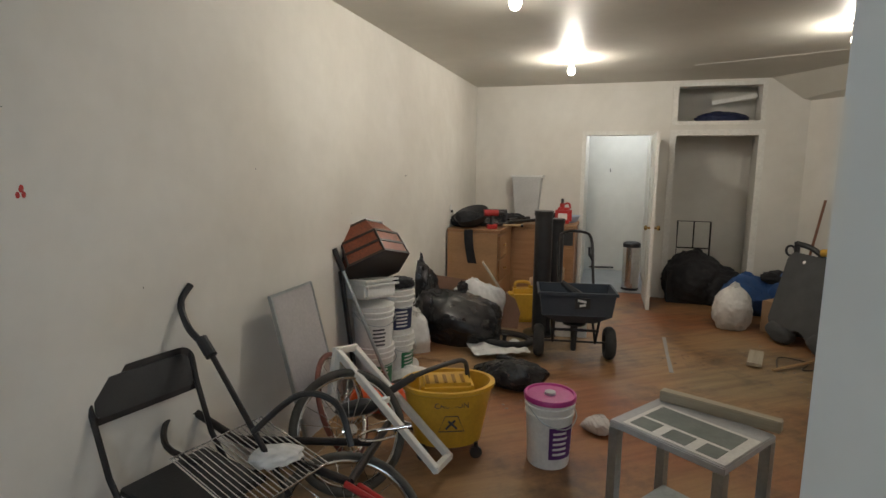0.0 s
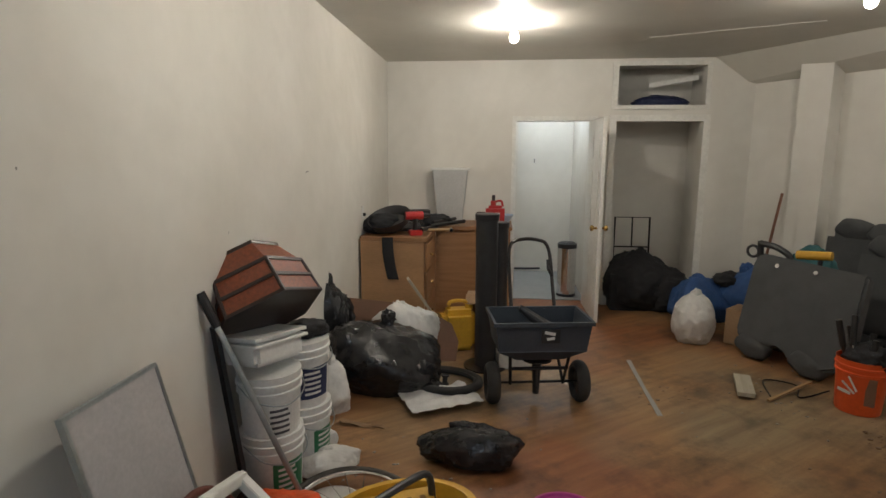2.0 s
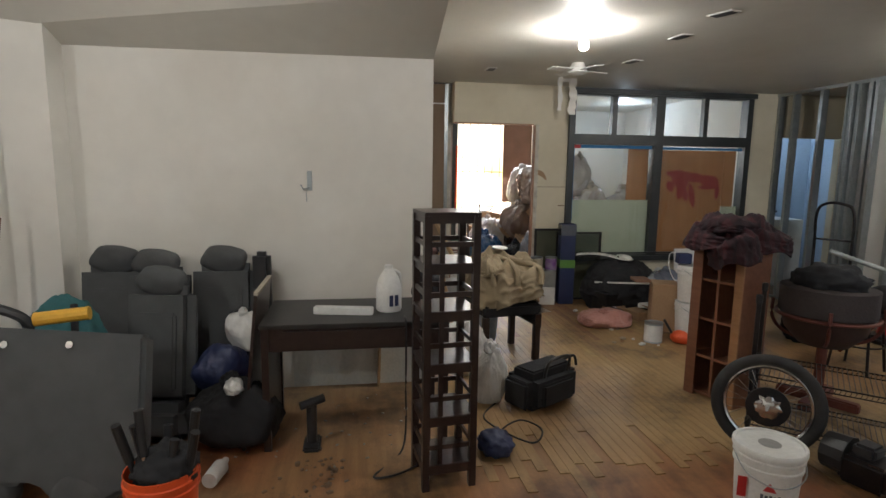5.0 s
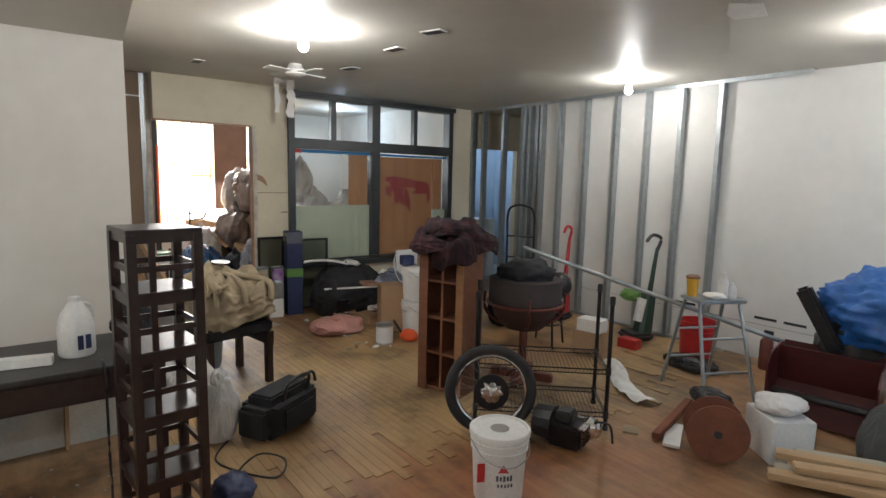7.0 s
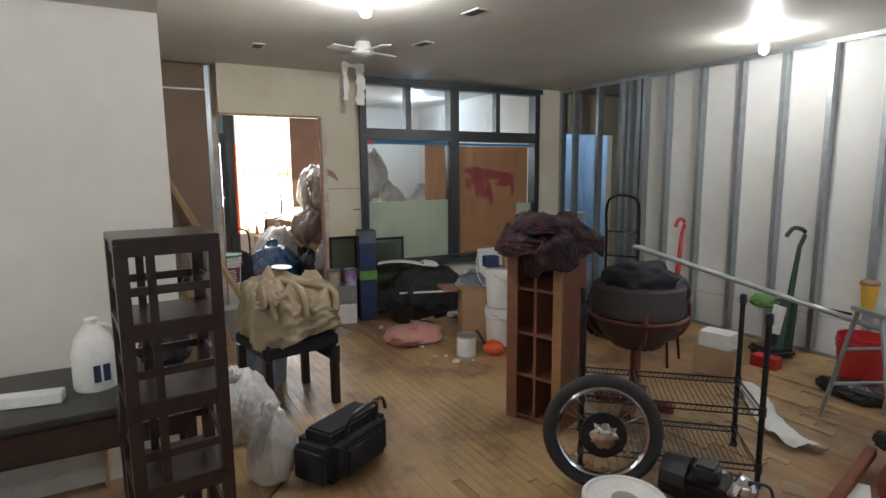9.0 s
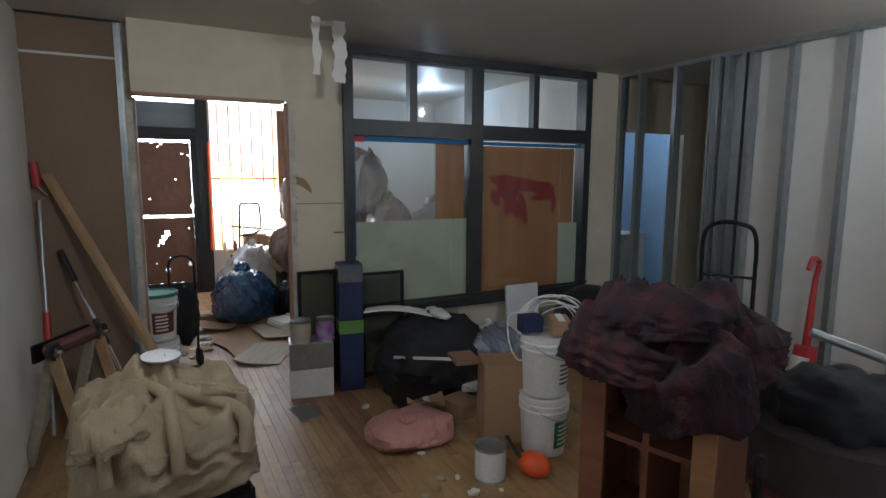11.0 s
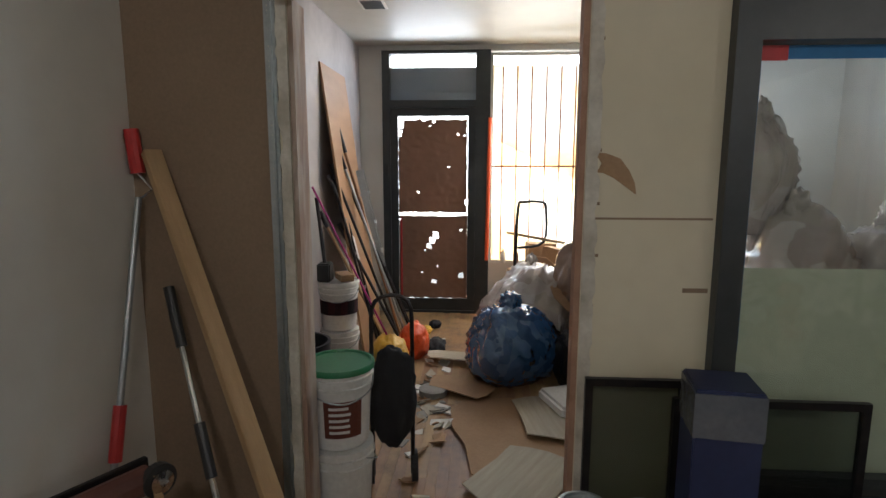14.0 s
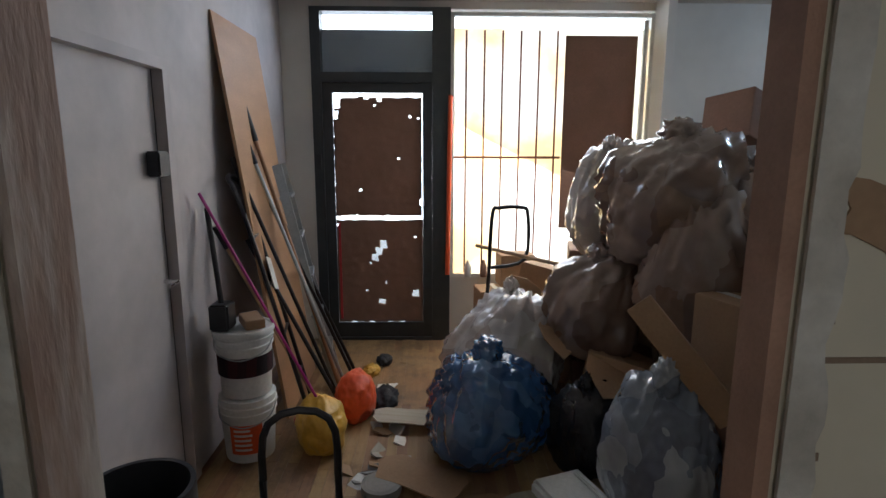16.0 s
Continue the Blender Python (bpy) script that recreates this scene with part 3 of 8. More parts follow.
slab("passage_wall_right", UD1 + 0.03, UD1 + 0.11, 0.14, 1.75, 0, CZ, WALL, NF)
# hook wall, its sloping top, column and return
HX = 6.08
slab("wall_hook", HX, HX + 0.14, 1.215, 4.75, 0, CZ, WALL)
slope = bmesh.new()
sv = [slope.verts.new(p) for p in ((5.38, 1.215, CZ), (HX, 1.215, CZ), (HX, 1.215, 2.43), (5.76, 4.85, CZ), (HX, 4.85, CZ), (HX, 4.85, 2.41))]
for f in ((0, 1, 2), (3, 5, 4), (0, 2, 5, 3), (0, 3, 4, 1), (1, 4, 5, 2)):
    slope.faces.new([sv[i] for i in f])
fixed("ceiling_slope", slope, CEIL)
slab("column", 5.86, HX, 3.67, 3.95, 0, 2.55, WALL)
WL = 8.88
slab("wall_return", HX + 0.14, WL + 0.05, 1.215, 1.33, 0, CZ, WALL)
# wall with doorway and inner windows
WX = 8.67
D0, D1 = -0.43, 0.595
W0, W1 = -0.85, -3.36
slab("wall_panel", WL, WL + 0.05, D1 + 0.05, 1.215, 0, 2.44, BROWNB)
slab("wall_panel_top", WL, WL + 0.05, D1 + 0.05, 1.215, 2.452, CZ, BROWNB)
slab("trim", WL - 0.004, WL + 0.05, D1 + 0.085, 1.215, 2.438, 2.454, WPAINT)
slab("wall_front_head", WX, WL + 0.06, D0, D1, 2.212, 2.84, WALLY)
slab("wall_front_pier", WX, WX + 0.06, W0 + 0.0, D0, 0, 2.84, WALLY)
slab("wall_front_edge", WL, WL + 0.052, D1, D1 + 0.045, 0, 2.84, WALLY)
slab("wall_front_back", WL + 0.053, WL + 0.13, D1 + 0.001, 3.0, 0, 2.84, DIRTYW)
slab("wall_front_below", WX, WX + 0.06, W1, W0, 0, 0.50, WALLY)
slab("wall_front_right", WX, WX + 0.06, -3.82, W1, 0, 2.84, WALLY)
slab("wall_front_right_head", WX, WX + 0.06, -4.75, -3.82, 2.12, 2.84, WALLY)
stud_edge = fixed("corner_stud", bx(WL - 0.012, WL - 0.002, D1 + 0.045, D1 + 0.085, 0, CZ, bx(WL - 0.03, WL - 0.012, D1 + 0.055, D1 + 0.062, 0, CZ)), GALV)


def ragged(name, x, y0, y1, z1, depth, material, seed):
    """An upright strip of broken plaster with a torn edge at y1."""
    bm = bmesh.new()
    n = 90
    a = [bm.verts.new((x, y0, z1 * k / n)) for k in range(n + 1)]
    b = [bm.verts.new((x - 0.002, y1 + 0.014 * noise.noise(Vector((k * 0.31, seed, 0))) + 0.010 * noise.noise(Vector((k * 0.9, seed, 3))), z1 * k / n)) for k in range(n + 1)]
    for k in range(n):
        bm.faces.new((a[k], a[k + 1], b[k + 1], b[k]))
    return fixed(name, thicken(bm, depth), material)


ragged("plaster_edge", WX - 0.008, D0 - 0.002, D0 - 0.042, 2.2, 0.006, WORNW, 1)
ragged("plaster_edge", WL - 0.010, D1 + 0.001, D1 + 0.040, 2.7, 0.006, WORNW, 4)
jam = fixed("door_jamb", bx(WX + 0.0, WX + 0.065, D0, D0 + 0.02, 0, 2.195, bx(WX, WX + 0.065, D0 + 0.02, D1, 2.195, 2.212)), JAMBW)
jam_left = fixed("door_jamb", bx(WL - 0.004, WL + 0.13, D1 - 0.018, D1, 0, 2.195), JAMBL)
dabs = bmesh.new()
random.seed(6)
for k in range(150):
    z_ = 0.02 + 2.6 * k / 150
    box(dabs, (WL - 0.0135, D1 + 0.066 + random.uniform(-0.004, 0.004), z_), (0.004, random.uniform(0.003, 0.006), random.uniform(0.003, 0.006)), (random.uniform(0, 90), 0, 0))
tagged(part("plaster_dabs", dabs, WORNW), "dabs of plaster along the perforated corner bead", "plaster", kind="stuff")
# south wall with steel studs, and the room seen past them
slab("wall_south", -3.2, 7.4, -3.95, -3.83, 0, CZ, DRYW)
slab("wall_south_low", 3.5, 7.2, -3.83, -3.825, 0.0, 0.28, DRYW)
slab("wall_side_room", 7.3, 7.38, -7.0, -3.9, 0, CZ, WALL)
slab("wall_side_back", 7.1, 8.8, -5.75, -5.65, 0, CZ, WALLY)
slab("wall_side_east", WX, WX + 0.1, -7.0, -4.75, 0, CZ, WALLY)
# cool light on the white bath walls is put in as blue colour
slab("wall_bath_back", 10.1, 10.2, -5.6, -3.82, 0, 2.84, PLAST_LITBLUE)
slab("wall_bath_side", 8.8, 10.1, -5.7, -5.6, 0, 2.84, PLAST_LITBLUE)
slab("ceiling_bath", 8.8, 10.2, -5.7, -4.4, 2.84, 2.9, CEIL)
slab("floor_bath", 8.75, 10.2, -5.7, -4.4, -0.12, 0.0, GREYFL)
# closing walls
slab("wall_outer_west", -3.2, -3.06, -3.95, 0.4, 0, CZ, WALL)
slab("wall_entry", 0.62, 0.74, -1.4, 0.36, 0, CZ, WALL)
# hall to the street
slab("wall_hall_left", WL + 0.13, 9.84, 1.19, 1.31, 0, 2.84, DIRTYW)
slab("wall_hall_left_far", 10.72, 13.0, 1.19, 1.31, 0, 2.84, DIRTYW)
slab("wall_hall_left_head", 9.84, 10.72, 1.19, 1.31, 2.07, 2.84, DIRTYW)
slab("wall_hall_right", 8.8, 13.0, -3.82, -3.7, 0, 2.84, WALL)
SX = 12.79
slab("wall_street_left", SX, SX + 0.2, 0.90, 1.19, 0, 2.84, WALL)
slab("wall_street_right", SX, SX + 0.2, -3.7, -1.86, 0, 2.84, WALL)
slab("wall_street_low", SX, SX + 0.2, -1.86, -0.19, 0, 0.56, WALL)
slab("wall_street_top", SX, SX + 0.2, -1.86, 0.90, 2.78, 2.84, WALL)
slab("wall_street_reveal", SX - 0.25, SX, -1.93, -1.86, 0, 2.84, WALL)


# ---- bulbs and added fill lights ----
def bare_bulb(x, y, watts):
    t = thing("ceiling_bulb", "bare lit bulb in a white porcelain holder on the ceiling", "light", (x, y, CZ), group="bare ceiling bulbs")
    part("lamp_holder", lathe(bmesh.new(), [(0.055, 0), (0.055, -0.012), (0.035, -0.03), (0.022, -0.045)]), WPLAST, t)
    part("bulb", lathe(bmesh.new(), [(0.016, -0.045), (0.02, -0.07), (0.034, -0.1), (0.037, -0.125), (0.028, -0.15), (0.008, -0.162)]), BULBM, t).visible_shadow = False
    lamp(x, y, CZ - 0.11, watts)


for bulb_x, bulb_y, strength in ((3.0, 4.65, 1.15), (1.45, 2.85, 0.95), (4.14, 2.74, 0.68), (5.98, 0.12, 1.15), (5.5, -3.05, 0.6), (3.19, -2.53, 0.75)):
    bare_bulb(bulb_x, bulb_y, BULB_W * strength)
# added fill lights without fittings: passage, behind the start, right of the hall
lamp(*(NF @ Vector((1.9, 1.0, 2.5))), 22, (0.85, 0.93, 1.0))
lamp(-0.9, -1.6, 2.3, 75, (0.66, 0.83, 1.0), 0.3)
lamp(11.3, -2.9, 2.6, 20, (0.75, 0.88, 1.0))
day = new("window_daylight", bpy.data.lights.new("window_daylight", "AREA"))
day.data.shape, day.data.size, day.data.size_y = "RECTANGLE", 1.55, 1.95
day.data.energy, day.data.color = 85.0, (1.0, 0.95, 0.88)
day.matrix_world = look((SX - 0.06, -1.02, 1.65), (SX - 1.0, -0.75, 1.10))
day_door = new("transom_daylight", bpy.data.lights.new("transom_daylight", "AREA"))
day_door.data.shape, day_door.data.size, day_door.data.size_y = "RECTANGLE", 0.8, 0.4
day_door.data.energy, day_door.data.color = 8.0, (0.86, 0.93, 1.0)
day_door.matrix_world = look((SX - 0.08, 0.41, 2.52), (SX - 1.0, 0.41, 2.2))
# added cool fill, unseen, to light the bath room
lamp(9.4, -4.7, 2.5, 12, (0.75, 0.88, 1.0))


# ---- doors and windows ----
def knob(parent, x, y, z, side=1):
    part("door_knob", lathe(bmesh.new(), [(0.012, 0), (0.012, 0.03), (0.026, 0.04), (0.03, 0.055), (0.02, 0.068)]), BRASS, parent, "brass knob",
         m=pose(x, y, z, 90 * side))


door = thing("door_1", "open white six panel door with a brass knob", "door", tuple(NF @ Vector((UD1 - 0.02, -0.005, 0))), ANG - 89)
part("panel_leaf", bx(0, 0.77, -0.018, 0.018, 0.012, 2.03), WPAINT, door)
for z0, z1 in ((0.2, 0.78), (0.9, 1.52), (1.64, 1.92)):
    for x0 in (0.1, 0.43):
        for s in (-1, 1):
            part("door_panel", bx(x0, x0 + 0.24, s * 0.018, s * 0.024, z0, z1, bev=0.003), WPAINT, door)
knob(door, 0.71, -0.018, 0.96, 1)
knob(door, 0.71, 0.018, 0.96, -1)


def frame_bars(bm, x0, x1, y0, y1, z0, z1, w):
    """A rectangular frame standing in y and z."""
    bx(x0, x1, y0, y1, z0, z0 + w, bm)
    bx(x0, x1, y0, y1, z1 - w, z1, bm)
    bx(x0, x1, y0, y0 + w, z0 + w, z1 - w, bm)
    bx(x0, x1, y1 - w, y1, z0 + w, z1 - w, bm)
    return bm


win = thing("window_1", "dark framed inner window, lower panes papered and boarded", "window", (WX, 0, 0))
part("window_frame", frame_bars(bmesh.new(), -0.05, 0.09, W1, W0, 0.5, CZ - 0.02, 0.075), DARKP, win, "blackish painted frame", smooth=False)
part("mullion", bx(-0.045, 0.09, -2.12, -2.0, 0.575, 2.585), DARKP, win)
part("transom", bx(-0.048, 0.09, -2.0, W0 - 0.075, 1.98, 2.105, bx(-0.048, 0.09, W1 + 0.075, -2.12, 1.98, 2.105)), DARKP, win)
part("window_bar", bx(-0.02, 0.06, -1.49, -1.42, 2.105, 2.585), DARKP, win)
part("window_bar", bx(-0.02, 0.06, -2.74, -2.68, 2.105, 2.585), DARKP, win)
part("window_sill", bx(-0.085, -0.05, W1 - 0.02, W0 + 0.02, 0.5, 0.56, bx(-0.075, -0.05, W1, W0, 0.59, 0.61)), DARKP, win)
part("head_board", bx(-0.08, -0.05, W1 - 0.02, W0 + 0.02, 2.60, 2.66), DARKP, win)
for y0, y1, z0, z1 in ((-2.0, W0 - 0.075, 0.575, 1.98), (W1 + 0.075, -2.12, 0.575, 1.98), (-1.42, W0 - 0.075, 2.105, 2.585), (-2.0, -1.49, 2.105, 2.585),
                       (-2.68, -2.12, 2.105, 2.585), (W1 + 0.075, -2.74, 2.105, 2.585)):
    part("pane", bx(0.02, 0.024, y0, y1, z0, z1), GLASS, win).visible_shadow = False
part("paper_sheet", bx(0.03, 0.034, -2.0, W0 - 0.08, 0.575, 1.28), CLOTHW, win, "pale green sheet over the lower glass")
part("board", bx(0.03, 0.045, -3.05, -2.12, 0.575, 1.93), OSB, win, "orange brown board")
part("board", bx(0.03, 0.045, -3.22, -3.06, 1.2, 1.93), OSB, win, "orange brown board")
part("paper_sheet", bx(0.03, 0.034, -3.3, -3.06, 0.575, 1.2), CLOTHW, win)
part("board", bx(0.05, 0.06, -1.98, -1.70, 1.28, 1.95), OSB, win, "orange brown board")
for y0, y1, z0, z1 in ((-2.0, W0 - 0.13, 1.935, 1.975), (-3.3, -2.12, 1.935, 1.965), (W0 - 0.105, W0 - 0.075, 1.0, 1.975), (-2.15, -2.12, 1.3, 1.93)):
    part("blue_tape", bx(0.012, 0.016, y0, y1, z0, z1), TAPEB, win)
part("red_tape", bx(0.008, 0.012, W0 - 0.18, W0 - 0.08, 1.93, 1.975), TAPER, win)
spray = bmesh.new()
for c, s, a in (((-2.44, 1.55), (0.30, 0.24), 20), ((-2.62, 1.58), (0.34, 0.12), 0), ((-2.86, 1.53), (0.26, 0.15), 10), ((-2.52, 1.36), (0.10, 0.18), -14), ((-2.42, 1.62), (0.42, 0.10), 4), ((-2.46, 1.45), (0.12, 0.34), 12), ((-2.30, 1.46), (0.10, 0.16), -30), ((-2.62, 1.35), (0.09, 0.3), -14),
                ((-2.80, 1.56), (0.34, 0.07), -8), ((-2.86, 1.46), (0.30, 0.06), -4), ((-2.98, 1.40), (0.06, 0.22), 3)):
    g = bmesh.ops.create_circle(spray, cap_ends=True, segments=20, radius=0.5)
    for v in g["verts"]:
        p = Vector((v.co.x * s[0], v.co.y * s[1], 0))
        p *= 1 + 0.25 * noise.noise(Vector((v.co.x * 3 + c[0] * 9, v.co.y * 3, c[1] * 5)))
        p = Matrix.Rotation(radians(a), 3, "Z") @ p
        v.co = (0.0288 - 0.0003 * len(spray.faces), c[0] + p.x, c[1] + p.y)
part("spray_paint", spray, SPRAYR, win, "smudged red spray paint")

stain = bmesh.new()
prism(stain, [(-0.451, 1.647), (-0.475, 1.652), (-0.498, 1.649), (-0.541, 1.633), (-0.570, 1.595), (-0.589, 1.557), (-0.595, 1.519), (-0.565, 1.541), (-0.525, 1.570), (-0.487, 1.588),
              (-0.456, 1.590), (-0.473, 1.599), (-0.482, 1.617), (-0.473, 1.633)], 0, 0.003)
fixed("torn_patch", stain, CARD).matrix_basis = Matrix(((0, 0, -1, WX), (1, 0, 0, 0), (0, 1, 0, 0), (0, 0, 0, 1)))
slab("board_seam", WX - 0.002, WX, W0 + 0.01, D0 - 0.02, 1.438, 1.445, BROWNB)
slab("board_seam", WX - 0.002, WX, W0 + 0.01, W0 + 0.09, 1.20, 1.215, BROWNB)
for y in (-0.95, -1.9, -2.6):
    slab("board_seam", WX - 0.002, WX, y, y + 0.005, 0.0, 0.5, BROWNB)
random.seed(4)
for k in range(12):
    z = 0.3 + 0.17 * k
    fixed("nail_hole", box(bmesh.new(), (WX - 0.001, D0 - 0.03 - random.random() * 0.02, z), (0.002, 0.012, 0.01)), BROWNB)

# wall hook with its wire, outlet
hook = thing("wall_hook", "small grey metal bracket screwed on the white wall", "hook", (HX, 2.11, 1.5))
part("plate", bx(-0.012, 0, -0.02, 0.015, -0.02, 0.12, bev=0.003), GALV, hook)
part("arm", pipe(bmesh.new(), [(-0.012, 0, 0), (-0.03, 0.04, -0.01), (-0.02, 0.06, 0.02)], 0.006), GALV, hook)
part("cord", pipe(bmesh.new(), [(-0.008, 0.02, -0.02), (-0.01, 0.022, -0.05), (-0.008, 0.02, -0.1)], 0.003), GALV, hook)
plate = thing("wall_outlet", "white wall outlet with a black plug beside the counter", "outlet", tuple(NF @ Vector((0, -1.24, 1.14))), ANG)
part("cover_plate", bx(0, 0.006, -0.035, 0.035, -0.06, 0.06, bev=0.002), WPLAST, plate)
part("plug", bx(0.006, 0.03, -0.014, 0.014, -0.035, -0.005, bev=0.004), BLACK, plate)

# scuffs, a red smudge and a black socket on the west wall
random.seed(12)
for v_, z_, w_, h_, tone in ((-6.177, 1.861, 0.06, 0.008, CONC), (-6.178, 1.822, 0.03, 0.006, CONC), (-6.184, 1.802, 0.07, 0.006, CONC), (-6.229, 1.704, 0.05, 0.005, CONC), (-6.109, 1.54, 0.026, 0.022, TAPER),
                             (-5.665, 1.144, 0.008, 0.008, BLACK), (-4.9, 1.62, 0.012, 0.01, CONC), (-3.8, 1.3, 0.010, 0.014, CONC), (-2.7, 1.55, 0.05, 0.006, CONC)):
    bm_ = bmesh.new()
    for k in range(4 if w_ > 0.02 else 1):
        g_ = bmesh.ops.create_circle(bm_, cap_ends=True, segments=9, radius=0.5)
        dy_, dz_ = random.uniform(-w_, w_) * 0.4, random.uniform(-h_, h_) * 0.8
        for q_ in g_["verts"]:
            q_.co = (0.0006 + 0.0003 * k, v_ + dy_ + q_.co.x * w_ * random.uniform(0.5, 0.7), z_ + dz_ + q_.co.y * h_)
    fixed("wall_scuff", bm_, tone).matrix_basis = NF
sock = thing("wall_socket", "black wall socket plate with a plug", "outlet", tuple(NF @ Vector((0, -6.324, 0.78))), ANG)
part("cover_plate", bx(0.0005, 0.007, -0.035, 0.035, -0.055, 0.055, bev=0.002), BLACK, sock)
part("socket_face", lathe(bmesh.new(), [(0.016, 0), (0.016, 0.004)], seg=16), WPLAST, sock, m=pose(0.007, 0, 0.018, 0, 90))
part("plug", bx(0.008, 0.035, -0.014, 0.014, -0.035, -0.010, bev=0.004), WPLAST, sock)

# steel studs
def stud(x, y, thick=0.04, deep=0.085, turn=0):
    t = thing("steel_stud", "upright galvanised steel wall stud", "wall stud", (x, y, 0), turn, group="steel studs of the partition")
    part("web", bx(-0.002, 0.0, -deep, 0, 0.03, CZ - 0.03), GALV, t)
    part("flange", bx(0.0, thick, -0.002, 0.0, 0.03, CZ - 0.03, bx(thick - 0.002, thick, -0.012, -0.002, 0.03, CZ - 0.03)), GALV, t)
    part("flange", bx(0.0, thick, -deep, -deep + 0.002, 0.03, CZ - 0.03), GALV, t)


YS = -3.735
for x in (4.90, 5.31, 5.70, 6.10, 6.52, 6.92, 7.23, 7.30, 7.44, 7.54, 7.95, 8.37, 8.62):
    stud(x, YS)
for x in (7.25, 7.4):
    stud(x, YS - 0.09)
stud(7.50, YS - 0.005, turn=90)
tr = thing("stud_track", "galvanised steel track along ceiling and floor", "wall track", (0, 0, 0))
part("top_track", bx(4.13, WX, YS - 0.09, YS + 0.004, CZ - 0.004, CZ - 0.001, bx(4.13, WX, YS + 0.002, YS + 0.004, CZ - 0.04, CZ - 0.004)), GALV, tr)
part("floor_track", bx(4.7, WX, YS - 0.09, YS + 0.004, 0.0, 0.003, bx(4.7, WX, YS + 0.002, YS + 0.004, 0.003, 0.035)), GALV, tr)
# black strips on the solid wall paint the shade inside drywall gaps
for slot_a, slot_b in ((5.82, 5.62), (5.28, 5.05), (4.46, 4.26), (4.20, 4.01), (3.62, 3.40)):
    slab("wall_slot_shade", slot_b, slot_a, -3.8295, -3.827, 0.385, 0.41, BLACK)
slab("wall_joint", 3.2, 6.9, -3.829, -3.828, 0.33, 0.335, CONC)
fixed("ceiling_patch", prism(bmesh.new(), [(3.80, -1.46), (3.68, -1.60), (3.76, -1.86), (3.93, -1.80), (3.91, -1.66)], CZ - 0.004, CZ - 0.001), WPAINT)

# street door and shop window
fd = thing("door_2", "black street door, glass covered with torn brown cardboard", "door", (SX, 0, 0))
part("door_frame", bx(-0.06, 0.08, 0.86, 0.94, 0, 2.78, bx(-0.06, 0.08, -0.19, -0.04, 0, 2.78, bx(-0.06, 0.08, -0.04, 0.86, 2.20, 2.28,
     bx(-0.06, 0.08, -0.04, 0.86, 2.745, 2.78, bx(-0.06, 0.08, -0.04, 0.86, 0, 0.03))))), DARKP, fd, "black painted frame")
part("leaf", bx(-0.04, 0.01, 0.78, 0.8595, 0.0305, 2.1995, bx(-0.04, 0.01, -0.0395, 0.04, 0.0305, 2.1995, bx(-0.04, 0.01, 0.04, 0.78, 0.0305, 0.16,
     bx(-0.04, 0.01, 0.04, 0.78, 2.12, 2.1995)))), DARKP, fd, "narrow black leaf rails")
part("pane", bx(-0.01, -0.006, 0.04, 0.78, 0.16, 2.12), GLASS, fd).visible_shadow = False
random.seed(11)


def torn_card(y0, y1, z0, z1, holes, seed):
    """A cardboard sheet in y and z with torn holes."""
    rnd = random.Random(seed)
    bm = bmesh.new()
    n, k = 40, 56
    gy, gz = (y1 - y0) / n, (z1 - z0) / k
    spots = [(rnd.uniform(y0, y1), rnd.uniform(z0, z1), rnd.uniform(0.005, 0.010)) for _ in range(8)] + holes
    vs = {}
    for i in range(n):
        for j in range(k):
            cy, cz = y0 + (i + 0.5) * gy, z0 + (j + 0.5) * gz
            if any(abs(cy - a) < r * 1.0 and abs(cz - b) < r * 1.1 for a, b, r in spots):
                continue
            q = []
            for a, b in ((i, j), (i + 1, j), (i + 1, j + 1), (i, j + 1)):
                if (a, b) not in vs:
                    e = 0.012 * noise.noise(Vector((a * 0.35, b * 0.35, seed))) * (0 < a < n or seed == 1)
                    vs[a, b] = bm.verts.new((-0.013 + e * 0.3, y0 + a * gy + e, z0 + b * gz + e))
                q.append(vs[a, b])
            bm.faces.new(q)
    return thicken(bm, 0.003)


part("cardboard", torn_card(0.048, 0.778, 1.105, 2.085, [(0.775, 2.05, 0.05), (0.775, 1.95, 0.03), (0.05, 1.22, 0.02), (0.4, 2.08, 0.02), (0.5, 2.08, 0.018)], 1), CARDD, fd, "dark cardboard with small holes")
part("cardboard", torn_card(0.041, 0.779, 0.161, 1.07, [(0.42, 0.8, 0.03), (0.45, 0.74, 0.028), (0.38, 0.86, 0.024), (0.1, 0.42, 0.03), (0.4, 0.35, 0.022)], 2), CARDD, fd, "dark cardboard with torn holes")
part("red_tape", bx(-0.018, -0.014, 0.745, 0.765, 0.19, 1.05), TAPER, fd)
part("transom_shutter", bx(0.02, 0.03, -0.04, 0.86, 2.28, 2.62), mat("grey shutter", (0.30, 0.33, 0.38), (0.24, 0.27, 0.31), rough=0.4, bump=0.02), fd, "grey blue shutter behind the transom")
part("pane", bx(-0.01, -0.006, -0.04, 0.86, 2.28, 2.745), GLASS, fd).visible_shadow = False
part("door_handle", pipe(bmesh.new(), [(-0.04, 0.03, 1.2), (-0.08, 0.03, 1.2), (-0.08, 0.03, 1.36), (-0.04, 0.03, 1.36)], 0.01), CHROME, fd)
part("lock_box", bx(-0.075, -0.06, 0.88, 0.92, 1.5, 1.62, bev=0.003), BLACK, fd)

